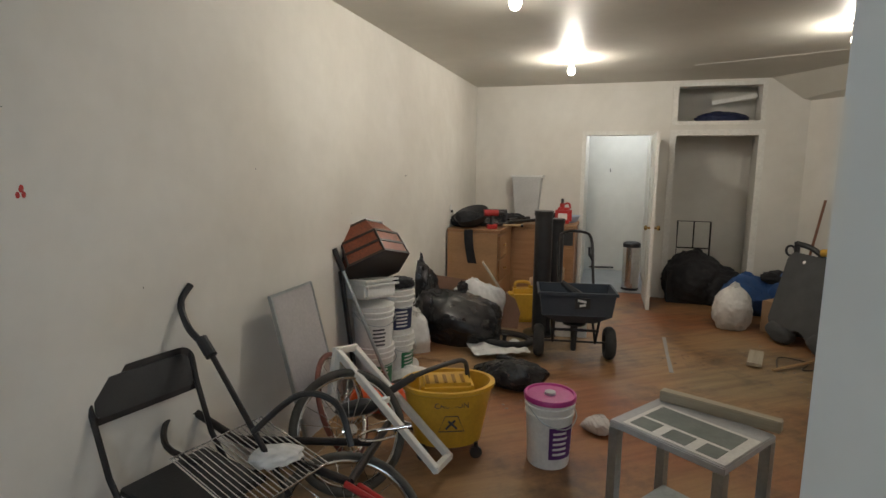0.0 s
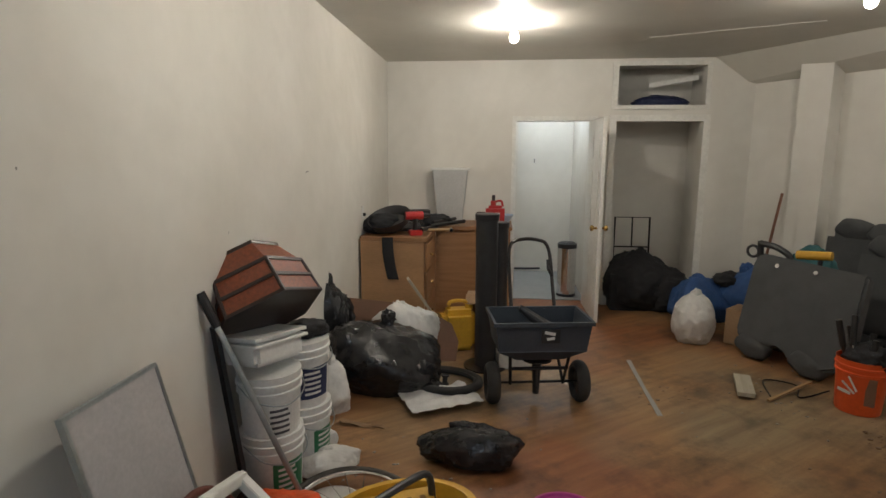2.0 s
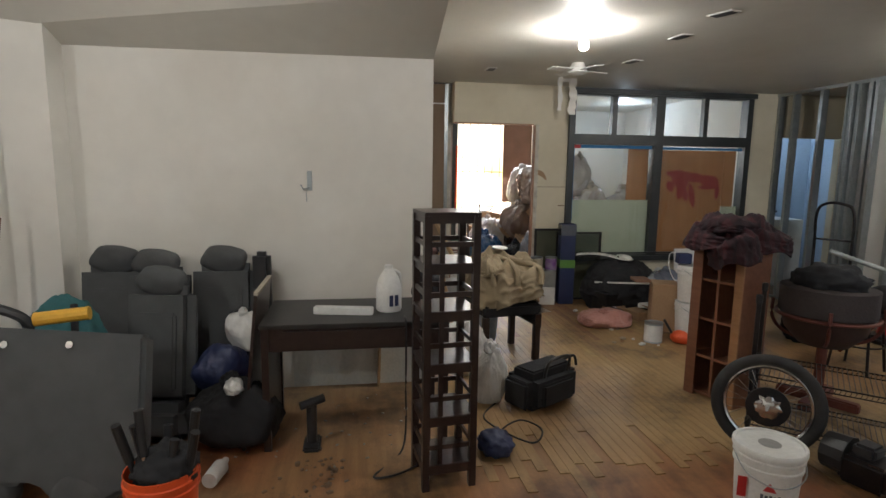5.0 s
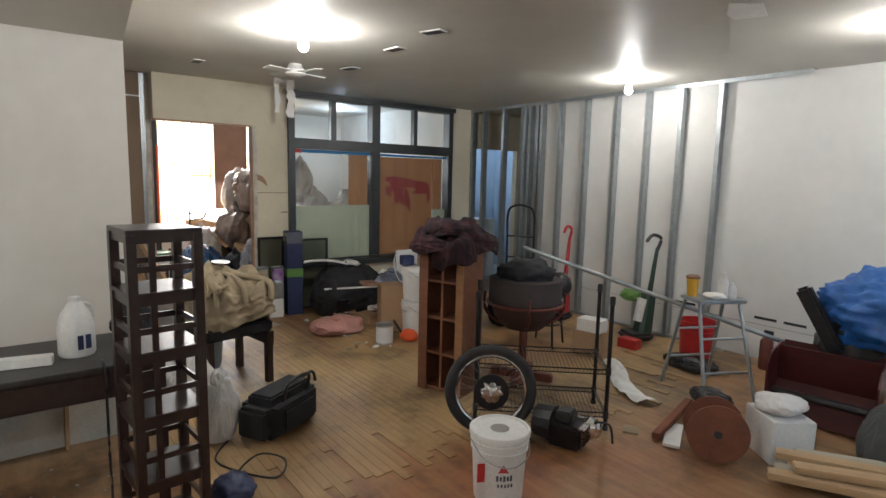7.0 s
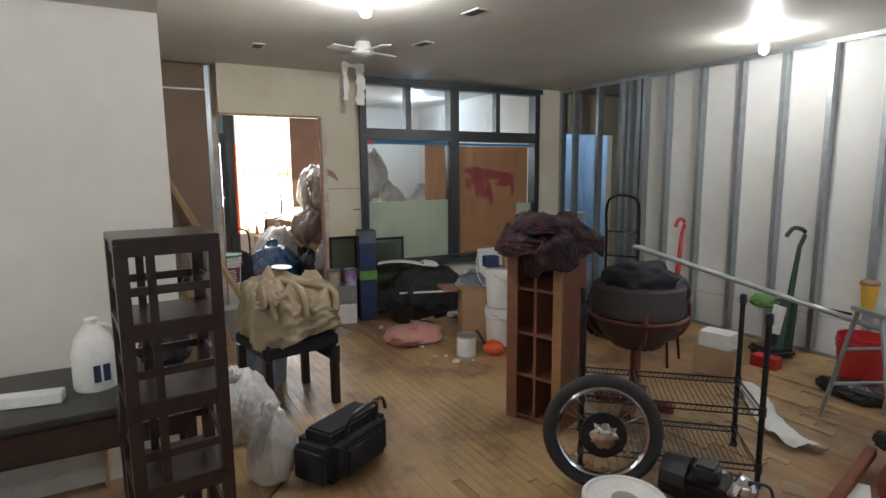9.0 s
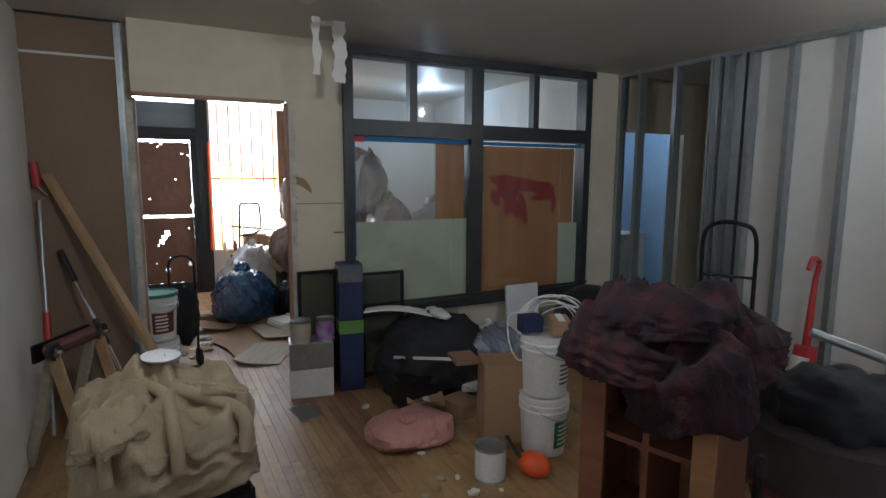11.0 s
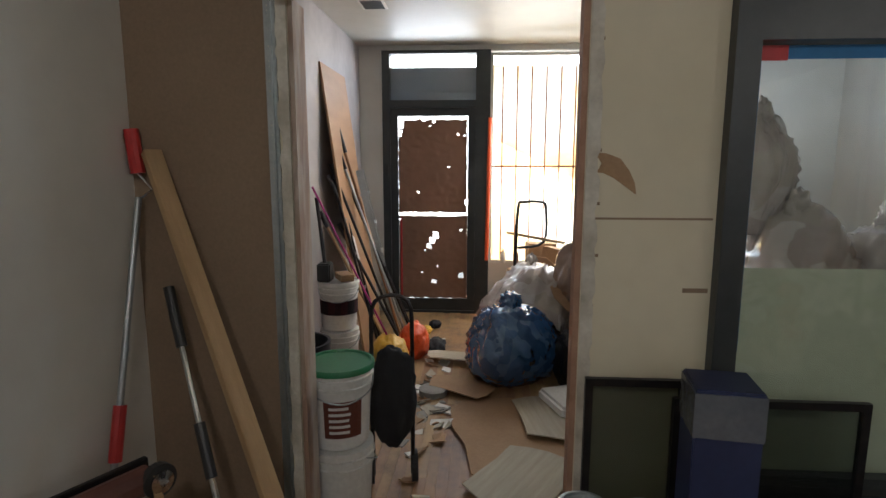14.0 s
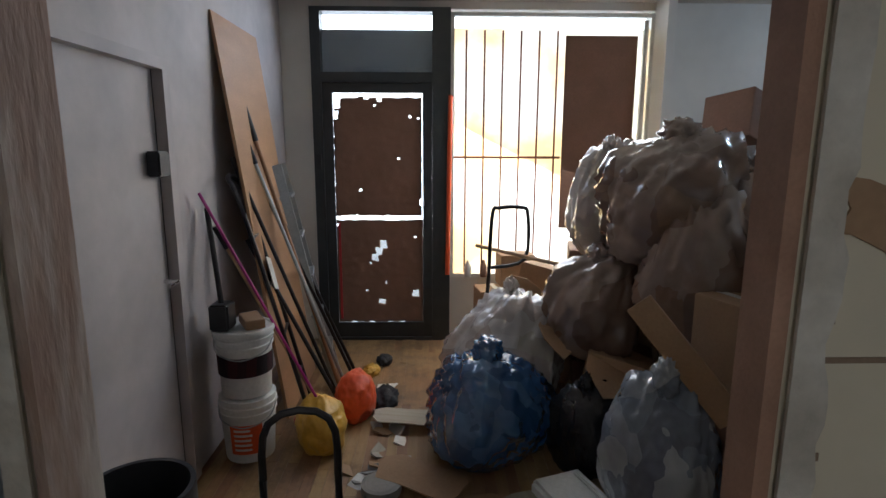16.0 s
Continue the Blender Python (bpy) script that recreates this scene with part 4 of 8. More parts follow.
sh = thing("window_2", "barred shop window behind yellowed film, part boarded with card", "window", (SX, 0, 0))
part("window_frame", frame_bars(bmesh.new(), 0.0, 0.06, -1.86, -0.19, 0.56, 2.76, 0.03), WPAINT, sh, smooth=False)
part("film", bx(0.03, 0.032, -1.83, -0.22, 0.59, 2.64), FILM, sh, "yellowed translucent film")
part("pane", bx(0.05, 0.054, -1.83, -0.22, 0.59, 2.73), GLASS, sh).visible_shadow = False
part("cardboard", bx(-0.02, -0.012, -1.72, -1.13, 1.0, 2.58), CARDD, sh, "tall brown cardboard sheet")
for k in range(6):
    part("bar", rod(bmesh.new(), (0.012, -0.32 - 0.15 * k, 0.6), (0.012, -0.32 - 0.15 * k, 2.62), 0.008, seg=6), RUST, sh, "rusty bar")
part("cross_bar", rod(bmesh.new(), (0.0, -0.22, 1.6), (0.0, -1.12, 1.6), 0.01, seg=6), RUST, sh, "rusty bar")
part("sash_strip", bx(-0.03, 0.0, -1.80, -1.765, 0.6, 2.7), WPAINT, sh)

sd = thing("door_3", "closed grey white side door with a black lock", "door", (9.84, 1.19, 0))
part("leaf", bx(0.05, 0.83, 0.03, 0.07, 0.01, 2.02), DIRTYW, sd)
part("door_frame", bx(0, 0.05, -0.02, 0.1, 0, 2.07, bx(0.82, 0.88, -0.02, 0.1, 0, 2.07, bx(0.05, 0.82, -0.02, 0.1, 2.02, 2.07))), DIRTYW, sd)
part("lock_box", bx(0.70, 0.80, -0.03, 0.03, 1.55, 1.66, bev=0.006), BLACK, sd)
# thin black strip paints the shade between leaf and frame
part("gap_shade", bx(0.812, 0.82, 0.0295, 0.031, 0.01, 2.02), BLACK, sd)
part("door_handle", pipe(bmesh.new(), [(0.77, 0.03, 1.06), (0.77, -0.03, 1.06), (0.67, -0.04, 1.06)], 0.01), CHROME, sd)

# ceiling things
for x, y, a in ((5.44, -0.61, 20), (6.07, -0.70, 5), (7.75, 0.38, 0), (7.05, -0.82, 10), (5.2, 0.9, 0)):
    t = thing("ceiling_vent", "small dark rectangular opening in the ceiling", "vent", (x, y, CZ), a, group="dark ceiling openings")
    part("rim", bx(-0.09, 0.09, -0.05, 0.05, -0.006, 0), WPAINT, t)
    # plain black plate paints the shade of the opening
    part("opening_shade", bx(-0.075, 0.075, -0.036, 0.036, -0.009, -0.006), BLACK, t)
t = thing("ceiling_vent", "small dark rectangular opening in the hall ceiling", "vent", (11.3, 0.75, 2.84), 0)
part("rim", bx(-0.13, 0.13, -0.1, 0.1, -0.006, 0), WPAINT, t)
# here too a black plate gives the opening its dark
part("opening_shade", bx(-0.11, 0.11, -0.08, 0.08, -0.009, -0.006), BLACK, t)
fan = thing("ceiling_fan", "white ceiling fan with four still blades", "ceiling fan", (7.25, -0.36, CZ), 15)
part("motor_housing", lathe(bmesh.new(), [(0.06, 0), (0.07, -0.03), (0.09, -0.05), (0.09, -0.09), (0.05, -0.11)]), WPAINT, fan)
for k in range(4):
    part("blade", box(bmesh.new(), (0.2, 0, 0), (0.24, 0.1, 0.008), (8, 0, 0), bev=0.003), WPAINT, fan, m=pose(0, 0, -0.07, 0, 0, 90 * k))
strip = thing("hanging_plaster_strip", "torn white plaster strip hanging from the ceiling", "plaster", (8.1, -0.66, CZ))
part("strip", thicken(sheet(bmesh.new(), 6, 24, lambda u, v: (0.02 * math.sin(v * 9), (u - 0.5) * (0.085 + 0.012 * math.sin(v * 17)) + 0.006 * math.sin(v * 31), -v * 0.40)), 0.010), WALL, strip)
part("strip", thicken(sheet(bmesh.new(), 4, 20, lambda u, v: (-0.03 + 0.015 * math.sin(v * 7), 0.16 + (u - 0.5) * (0.05 + 0.014 * math.sin(v * 13)), -v * 0.36)), 0.008), WALL, strip)
part("flap", thicken(sheet(bmesh.new(), 8, 10, lambda u, v: (0.0 + 0.03 * math.sin(u * 4), 0.03 + u * 0.16, -0.004 - 0.035 * v)), 0.008), WALL, strip)
crack = bmesh.new()
for k in range(7):
    a = 4.0 + 0.1 * k
    box(crack, (4.4 + 0.09 * k, 4.4 - 0.16 * k, CZ - 0.002), (0.02, 0.17, 0.003), (0, 0, 30 + 8 * math.sin(k * 2.1)))
fixed("ceiling_crack", crack, WPAINT)


# ---- repeated things ----
def bucket(x, y, z, label, rz=0, lid=None, body=WPLAST, h=0.37, r=0.15, band=None, handle=True, label_mat=None, tilt=(0, 0), marks=0, group="", openb=False):
    t = thing("bucket", label, "bucket", (x, y, z), rz, group, tilt[0], tilt[1])
    prof = [(r * 0.84, 0), (r * 0.86, 0.012), (r * 0.955, h * 0.72), (r * 1.01, h * 0.73), (r * 1.01, h * 0.76), (r * 0.965, h * 0.77), (r * 0.97, h * 0.83),
            (r * 1.03, h * 0.84), (r * 1.03, h * 0.87), (r * 0.98, h * 0.88), (r, h * 0.97)]
    if lid is None and openb:
        prof += [(r * 0.97, h * 0.97), (r * 0.9, h * 0.5), (r * 0.82, 0.01)]
    part("body", lathe(bmesh.new(), prof), body, t)
    if lid is not None:
        part("lid", lathe(bmesh.new(), [(r * 1.0, h * 0.93), (r * 1.07, h * 0.93), (r * 1.07, h * 0.985), (r * 1.04, h), (r * 0.97, h), (r * 0.94, h * 0.975), (r * 0.3, h * 0.975)]), lid, t)
    if handle:
        part("handle", pipe(bmesh.new(), smooth_path([(r * 1.03, 0, h * 0.86), (r * 0.8, -r * 0.75, h * 0.7), (0, -r * 1.12, h * 0.62), (-r * 0.8, -r * 0.75, h * 0.7), (-r * 1.03, 0, h * 0.86)], 5), 0.0035, 6), GALV, t, "wire handle")
    if band is not None:
        part("band", lathe(bmesh.new(), [(r * 0.90, h * 0.33), (r * 0.945, h * 0.33), (r * 0.965, h * 0.62), (r * 0.9, h * 0.62)]), band, t)
    if label_mat is not None:
        bm = bmesh.new()
        n = 8
        for z0, z1, a0, a1 in ((0.16, 0.62, -0.62, 0.62),):
            for i in range(n):
                p = []
                for a, zz in ((a0 + (a1 - a0) * i / n, z0), (a0 + (a1 - a0) * (i + 1) / n, z0), (a0 + (a1 - a0) * (i + 1) / n, z1), (a0 + (a1 - a0) * i / n, z1)):
                    rr = r * (0.86 + 0.125 * zz) + 0.0025
                    p.append(bm.verts.new((rr * math.sin(a), -rr * math.cos(a), h * zz)))
                bm.faces.new(p)
        part("label", bm, label_mat, t, "printed label")
        bm = bmesh.new()
        for k in range(5):
            zz = 0.22 + 0.075 * k
            a0 = -0.45
            a1 = 0.2 + 0.25 * math.sin(k * 3.1)
            for i in range(6):
                p = []
                for a, q in ((a0 + (a1 - a0) * i / 6, zz), (a0 + (a1 - a0) * (i + 1) / 6, zz), (a0 + (a1 - a0) * (i + 1) / 6, zz + 0.035), (a0 + (a1 - a0) * i / 6, zz + 0.035)):
                    rr = r * (0.86 + 0.125 * q) + 0.0045
                    p.append(bm.verts.new((rr * math.sin(a), -rr * math.cos(a), h * q)))
                bm.faces.new(p)
        part("print_block", bm, WPLAST if label_mat is not WPLAST and label_mat is not PAPER else PRINT, t)
    return t


def carton(x, y, z, sx, sy, sz, label, rz=0, material=CARD, rx=0, ry=0, flaps=False, group="", tape=True, name="cardboard_box"):
    t = thing(name, label, "box", (x, y, z), rz, group, rx, ry)
    part("body", bx(-sx / 2, sx / 2, -sy / 2, sy / 2, 0, sz, bev=0.004), material, t, smooth=False)
    if tape:
        part("tape", bx(-sx / 2, sx / 2, -0.02, 0.02, sz + 0.0005, sz + 0.002), PAPER, t)
    if flaps:
        part("flap", box(bmesh.new(), (0, -sy / 2 - 0.05, sz + 0.01), (sx, 0.12, 0.004), (30, 0, 0)), material, t)
    return t


def bag(x, y, z, sx, sy, sz, label, material=BLKBAG, rz=0, seed=1, ridge=0.35, knot=True, group="", name="garbage_bag", cat="bag", rough=0.14, freq=2.2):
    t = thing(name, label, cat, (x, y, z), rz, group)
    if ridge >= 0.28:
        part("sack", sack(bmesh.new(), (0, 0, sz * 0.72), (sx * 1.08, sy * 1.08, sz * 1.05), seed, 5, 6 if material is BLUEBAG else 9, min(1.0, ridge * 1.6)), material, t)
    else:
        part("sack", lump(bmesh.new(), (0, 0, sz * 0.72), (sx, sy, sz), rough, freq, seed, 5, ridge), material, t)
    if knot:
        part("knot", lump(bmesh.new(), (sx * 0.1, 0, sz * 1.68), (0.05, 0.045, 0.06), 0.4, 4, seed + 2, 3, 0.5, False), material, t)
    elif cat == "bag":
        part("gathered_neck", lump(bmesh.new(), (-sx * 0.15, sy * 0.1, sz * 1.60), (sx * 0.22, sy * 0.2, sz * 0.22), 0.35, 3, seed + 2, 4, 0.6, False), material, t)
    return t


def bar(name, label, cat, a, b, w, d, material, pname="shaft", roll=0):
    """A square bar from a to b."""
    a, b = Vector(a), Vector(b)
    t = new(name)
    t.matrix_basis = Matrix.Translation(a) @ (b - a).to_track_quat("X", "Z").to_matrix().to_4x4()
    tagged(t, label, cat)
    part(pname, box(bmesh.new(), ((b - a).length / 2, 0, 0), ((b - a).length, w, d), (roll, 0, 0), bev=min(w, d) * 0.08), material, t)
    return t


def pole(name, label, cat, a, b, r, material, grips=(), pname="shaft"):
    a, b = Vector(a), Vector(b)
    t = new(name)
    t.matrix_basis = Matrix.Translation(a) @ (b - a).to_track_quat("Z", "Y").to_matrix().to_4x4()
    tagged(t, label, cat)
    L = (b - a).length
    part(pname, rod(bmesh.new(), (0, 0, 0), (0, 0, L), r), material, t)
    for z0, z1, rr, mm in grips:
        part("grip", rod(bmesh.new(), (0, 0, z0 * L), (0, 0, z1 * L), rr), mm, t)
    return t


def wheel(x, y, z, R, axis, label, tyre=0.03, rim=CHROME, name="wheel", spokes=18, tr=RUBBER, hub=0.03, rough_hub=False):
    t = new(name)
    t.matrix_basis = Matrix.Translation((x, y, z)) @ Vector(axis).to_track_quat("Z", "Y").to_matrix().to_4x4()
    tagged(t, label, "wheel")
    part("tyre", ring(bmesh.new(), (0, 0, 0), (0, 0, 1), R - tyre, tyre, 48, 10), tr, t)
    part("rim", ring(bmesh.new(), (0, 0, 0), (0, 0, 1), R - 2 * tyre - 0.006, max(0.008, tyre * 0.42), 48, 8, 1.6), rim, t)
    part("hub", lathe(bmesh.new(), [(hub, -0.035), (hub, -0.025), (hub * 0.6, -0.02), (hub * 0.6, 0.02), (hub, 0.025), (hub, 0.035)], seg=18), rim if not rough_hub else BLKMET, t)
    sp = bmesh.new()
    for k in range(spokes):
        a = 2 * math.pi * k / spokes
        b = a + (0.25 if k % 2 else -0.25)
        rod(sp, (hub * 0.9 * math.cos(b), hub * 0.9 * math.sin(b), 0.02 if k % 2 else -0.02), ((R - 2 * tyre - 0.01) * math.cos(a), (R - 2 * tyre - 0.01) * math.sin(a), 0), 0.0016, seg=5)
    part("spoke_set", sp, CHROME, t, kind="stuff")
    return t


# ---- west room ----
def nf(u, v, z=0.0):
    return tuple(NF @ Vector((u, v, z)))


# counter in two runs
co = thing("corner_cabinet", "honey oak corner base cabinet with worn drawers", "cabinet", nf(0.02, 0, 0), ANG)
part("body", bx(0.0, 0.58, -1.42, -0.002, 0.0, 0.9, bx(0.582, 1.36, -0.56, -0.002, 0.0, 0.9)), OAK, co, smooth=False)
part("worktop", bx(0.0, 0.61, -1.45, -0.002, 0.905, 0.94, bx(0.612, 1.38, -0.59, -0.002, 0.905, 0.94)), OAK, co, smooth=False)
for z0, z1 in ((0.62, 0.87), (0.36, 0.6), (0.06, 0.34)):
    dr = part("drawer", bx(0.583, 0.6, -1.40, -0.92, z0, z1, bev=0.004), OAK, co)
    part("drawer_knob", lathe(bmesh.new(), [(0.008, 0), (0.008, 0.015), (0.016, 0.02), (0.014, 0.03)], seg=12), BRASS, dr, m=pose(0.6, -1.16, (z0 + z1) / 2, 0, 90))
part("door_front", bx(0.62, 1.02, -0.578, -0.562, 0.06, 0.87, bev=0.004), OAK, co)
part("door_front", bx(1.04, 1.34, -0.578, -0.562, 0.06, 0.66, bev=0.004), OAK, co)
# black sheet on the solid body paints the shade of a missing drawer
part("drawer_gap_shade", bx(1.04, 1.34, -0.565, -0.562, 0.69, 0.86), BLACK, co)
part("end_panel", bx(0.003, 0.577, -1.434, -1.422, 0.0, 0.9), PLY, co, "orange brown end panel")
cloth = thing("hanging_strap", "black cloth strap hanging over the cabinet edge", "cloth", nf(0.28, -1.48, 0.94), ANG)
part("strap", thicken(sheet(bmesh.new(), 3, 12, lambda u, v: ((u - 0.5) * 0.10 + 0.05 * v * v, -0.006 - 0.01 * math.sin(v * 3), 0.006 - 0.38 * v)), 0.006), BLKF, cloth)
bin_ = thing("waste_bin", "light grey tapered bin standing on the cabinet", "bin", nf(0.72, -0.2, 0.94), ANG)
part("body", prism(bmesh.new(), [(-0.17, 0.0), (0.17, 0.0), (0.21, 0.0), (0.21, 0.22), (-0.21, 0.22), (-0.21, 0.0)], 0.56, 0.59), WPLAST, bin_, "rim")
tb = bmesh.new()
lathe(tb, [(0.19, 0), (0.265, 0.57)], seg=4)
bmesh.ops.scale(tb, vec=(1, 0.6, 1), verts=tb.verts, space=Matrix.Rotation(radians(45), 4, "Z"))
part("tub", tb, mat("light grey plastic", (0.5, 0.5, 0.49), (0.44, 0.44, 0.43), rough=0.45, bump=0.03), bin_, m=pose(0, 0.1, 0, 0, 0, 45))


def heap(name, label, cat, at, s, material, seed, rz=0, ridge=0.4, rough=0.2, freq=2.4):
    t = thing(name, label, cat, at, rz)
    part("mass", lump(bmesh.new(), (0, 0, s[2] * 0.72), s, rough, freq, seed, 4, ridge), material, t)
    return t


heap("tool_bag", "black tool bag lying on the cabinet", "bag", nf(0.17, -1.12, 0.94), (0.2, 0.16, 0.1), BLKF, 3)
hb = carton(*nf(0.42, -0.62, 0.94), 0.26, 0.16, 0.17, "small black appliance on the oak cabinet", ANG + 12, BLACK, tape=False, name="toaster_oven")
part("front_glass", bx(-0.1, 0.1, -0.084, -0.081, 0.03, 0.14), GLASS, hb)
dl = thing("cordless_drill", "red and black cordless drill on the cabinet", "drill", nf(0.5, -1.28, 0.94), ANG + 20)
part("battery", bx(-0.06, 0.06, -0.04, 0.04, 0, 0.05, bev=0.008), RED, dl)
part("grip", rod(bmesh.new(), (0, 0, 0.05), (0.0, 0, 0.15), 0.022, 0.026), BLACK, dl)
part("body", rod(bmesh.new(), (-0.09, 0, 0.18), (0.07, 0, 0.18), 0.038), RED, dl)
part("chuck", rod(bmesh.new(), (0.07, 0, 0.18), (0.14, 0, 0.18), 0.025, 0.014), BLACK, dl)
for k, (u, v, a, L) in enumerate(((0.62, -0.95, 35, 0.5), (0.75, -0.75, 20, 0.55), (0.7, -0.6, 28, 0.45))):
    c = Vector(nf(u, v, 0.975 + 0.012 * k))
    d = Vector((math.cos(radians(a)), math.sin(radians(a)), 0)) * L / 2
    pole("black_tube", "slim black tube lying on the cabinet", "tube", c - d, c + d, 0.02, BLKMET)
heap("glove_pile", "dark gloves and straps piled on the cabinet", "clothes", nf(0.6, -0.55, 0.94), (0.17, 0.13, 0.07), BLKF, 8)
bowlb = thing("oil_pan", "shallow black plastic pan tipped on the cabinet", "pan", nf(0.26, -1.20, 1.02), ANG, rx=24, ry=-10)
part("pan", lathe(bmesh.new(), [(0.12, 0), (0.17, 0.015), (0.20, 0.09), (0.205, 0.095), (0.195, 0.09), (0.16, 0.02), (0.11, 0.01)]), BLACK, bowlb)
hmb = thing("hammer", "hammer with a pale wooden handle lying on the cabinet", "hammer", nf(0.56, -1.08, 0.965), ANG + 8)
part("handle", rod(bmesh.new(), (0, 0, 0), (0.24, 0, 0.0), 0.014), PINE, hmb)
part("head", box(bmesh.new(), (0.25, 0, 0), (0.03, 0.11, 0.03), bev=0.006), BLKMET, hmb)
heap("cable_pile", "tangled black cables on the cabinet", "cable", nf(0.36, -0.95, 0.94), (0.14, 0.11, 0.05), BLACK, 18)
gc = thing("gas_can", "red plastic petrol can with black spout on the cabinet", "can", nf(1.22, -0.35, 0.94), ANG)
part("body", bx(-0.1, 0.1, -0.07, 0.07, 0, 0.2, bev=0.03), RED, gc)
part("neck", rod(bmesh.new(), (-0.02, 0, 0.19), (-0.02, 0, 0.25), 0.03), RED, gc)
part("spout", rod(bmesh.new(), (-0.02, 0, 0.25), (-0.02, 0, 0.31), 0.018), BLACK, gc)
part("handle", pipe(bmesh.new(), smooth_path([(0.08, 0, 0.19), (0.06, 0, 0.25), (0.0, 0, 0.24)], 4), 0.012), RED, gc)
part("label", bx(-0.06, 0.05, -0.073, -0.0705, 0.05, 0.13), PAPER, gc)
bw = thing("plastic_bowl", "pale blue plastic bowl on the cabinet", "bowl", nf(1.3, -0.2, 0.94))
part("bowl", lathe(bmesh.new(), [(0.05, 0), (0.07, 0.01), (0.12, 0.09), (0.115, 0.09), (0.065, 0.015)]), PLAST_LITBLUE, bw)
carton(*nf(1.08, -0.28, 0.94), 0.12, 0.1, 0.12, "small dark red box on the cabinet", ANG, MAROON, tape=False)

for (x, y, r, h, lab) in ((2.68, 4.52, 0.085, 1.22, "tall black plastic tube standing on a round base"), (2.95, 4.72, 0.075, 1.12, "tall black plastic tube beside the other")):
    t = thing("black_tube", lab, "tube", (x, y, 0), group="tall black tubes")
    part("tube", lathe(bmesh.new(), [(r, 0.02), (r, h), (r * 0.92, h), (r * 0.92, h - 0.1)]), BLACK, t)
    part("base_plate", lathe(bmesh.new(), [(0.17, 0), (0.17, 0.012), (r, 0.02)]), BLKMET, t)
    part("collar", lathe(bmesh.new(), [(r + 0.003, h - 0.05), (r + 0.008, h - 0.04), (r + 0.008, h), (r + 0.002, h + 0.002)]), BLACK, t)

jc = thing("water_jug", "yellow plastic jerry can standing on the floor", "can", (2.72, 4.98, 0), -20)
part("body", bx(-0.15, 0.15, -0.11, 0.11, 0, 0.36, bev=0.05), YPLAST, jc)
part("handle", pipe(bmesh.new(), smooth_path([(-0.08, 0, 0.35), (-0.07, 0, 0.42), (0.06, 0, 0.42), (0.08, 0, 0.35)], 5), 0.017), YPLAST, jc)
part("cap", rod(bmesh.new(), (0.1, 0, 0.35), (0.1, 0, 0.39), 0.03), YPLAST, jc)
fb = thing("fibreboard_sheet", "curved brown fibreboard offcut leaning on the cabinet", "board", (2.20, 4.98, 0.0), ANG)
part("sheet", prism(bmesh.new(), [(-0.6, 0), (0.42, 0), (0.44, 0.16), (0.38, 0.3), (0.2, 0.40), (-0.05, 0.46), (-0.6, 0.5)], 0, 0.006), CARDD, fb, m=pose(0, 0, 0, 74, 0, 0))
bar("loose_board", "pale board leaning against the cabinet", "board", (2.55, 5.12, 0.3), (2.35, 5.2, 0.62), 0.12, 0.02, OLDWOOD)
carton(3.05, 5.05, 0, 0.32, 0.3, 0.42, "open cardboard box behind the spreader", ANG, flaps=True, tape=False)
carton(2.95, 4.45, 0, 0.34, 0.3, 0.3, "white box behind the spreader", ANG + 8, WPLAST, tape=False)

sp = thing("lawn_spreader", "dark grey push spreader on two wheels", "spreader", (2.6, 3.82, 0), -28)
hop = bmesh.new()
t0 = [(-0.31, -0.19), (0.31, -0.19), (0.31, 0.19), (-0.31, 0.19)]
for s, z0, s1, z1 in ((1.0, 0.60, 0.92, 0.42), (0.92, 0.42, 0.5, 0.34)):
    a = [hop.verts.new((p[0] * s, p[1] * s, z0)) for p in t0]
    b = [hop.verts.new((p[0] * s1, p[1] * s1, z1)) for p in t0]
    for i in range(4):
        hop.faces.new((a[i], a[(i + 1) % 4], b[(i + 1) % 4], b[i]))
hop.faces.new(b)
HOPM = mat("slate blue plastic", (0.035, 0.045, 0.06), (0.05, 0.06, 0.075), rough=0.5, bump=0.05)
part("hopper", thicken(hop, 0.006), HOPM, sp)
part("hopper_rim", bx(-0.325, 0.325, -0.205, -0.188, 0.59, 0.615, bx(-0.325, 0.325, 0.188, 0.205, 0.59, 0.615, bx(-0.325, -0.308, -0.188, 0.188, 0.59, 0.615, bx(0.308, 0.325, -0.188, 0.188, 0.59, 0.615)))), HOPM, sp)
part("label", bx(-0.02, 0.1, -0.196, -0.186, 0.48, 0.57), BLACK, sp)
part("label_print", box(box(bmesh.new(), (0.035, -0.199, 0.545), (0.07, 0.002, 0.02), (0, 12, 0)), (0.04, -0.199, 0.51), (0.05, 0.002, 0.018), (0, -8, 0)), WPLAST, sp)
for s in (-1, 1):
    w = part("wheel", ring(bmesh.new(), (s * 0.30, 0, 0.14), (1, 0, 0), 0.105, 0.038, 32, 10, 1.2), RUBBER, sp)
    part("wheel_disc", rod(bmesh.new(), (s * 0.28, 0, 0.14), (s * 0.32, 0, 0.14), 0.075), BLACK, w)
part("axle", rod(bmesh.new(), (-0.3, 0, 0.14), (0.3, 0, 0.14), 0.009), BLKMET, sp)
for s in (-1, 1):
    part("side_frame", pipe(bmesh.new(), [(s * 0.2, -0.1, 0.4), (s * 0.18, -0.02, 0.14), (s * 0.16, 0.12, 0.36)], 0.011), BLKMET, sp)
part("gear_leg", rod(bmesh.new(), (0, 0, 0.06), (0, 0, 0.34), 0.022, 0.035), BLACK, sp)
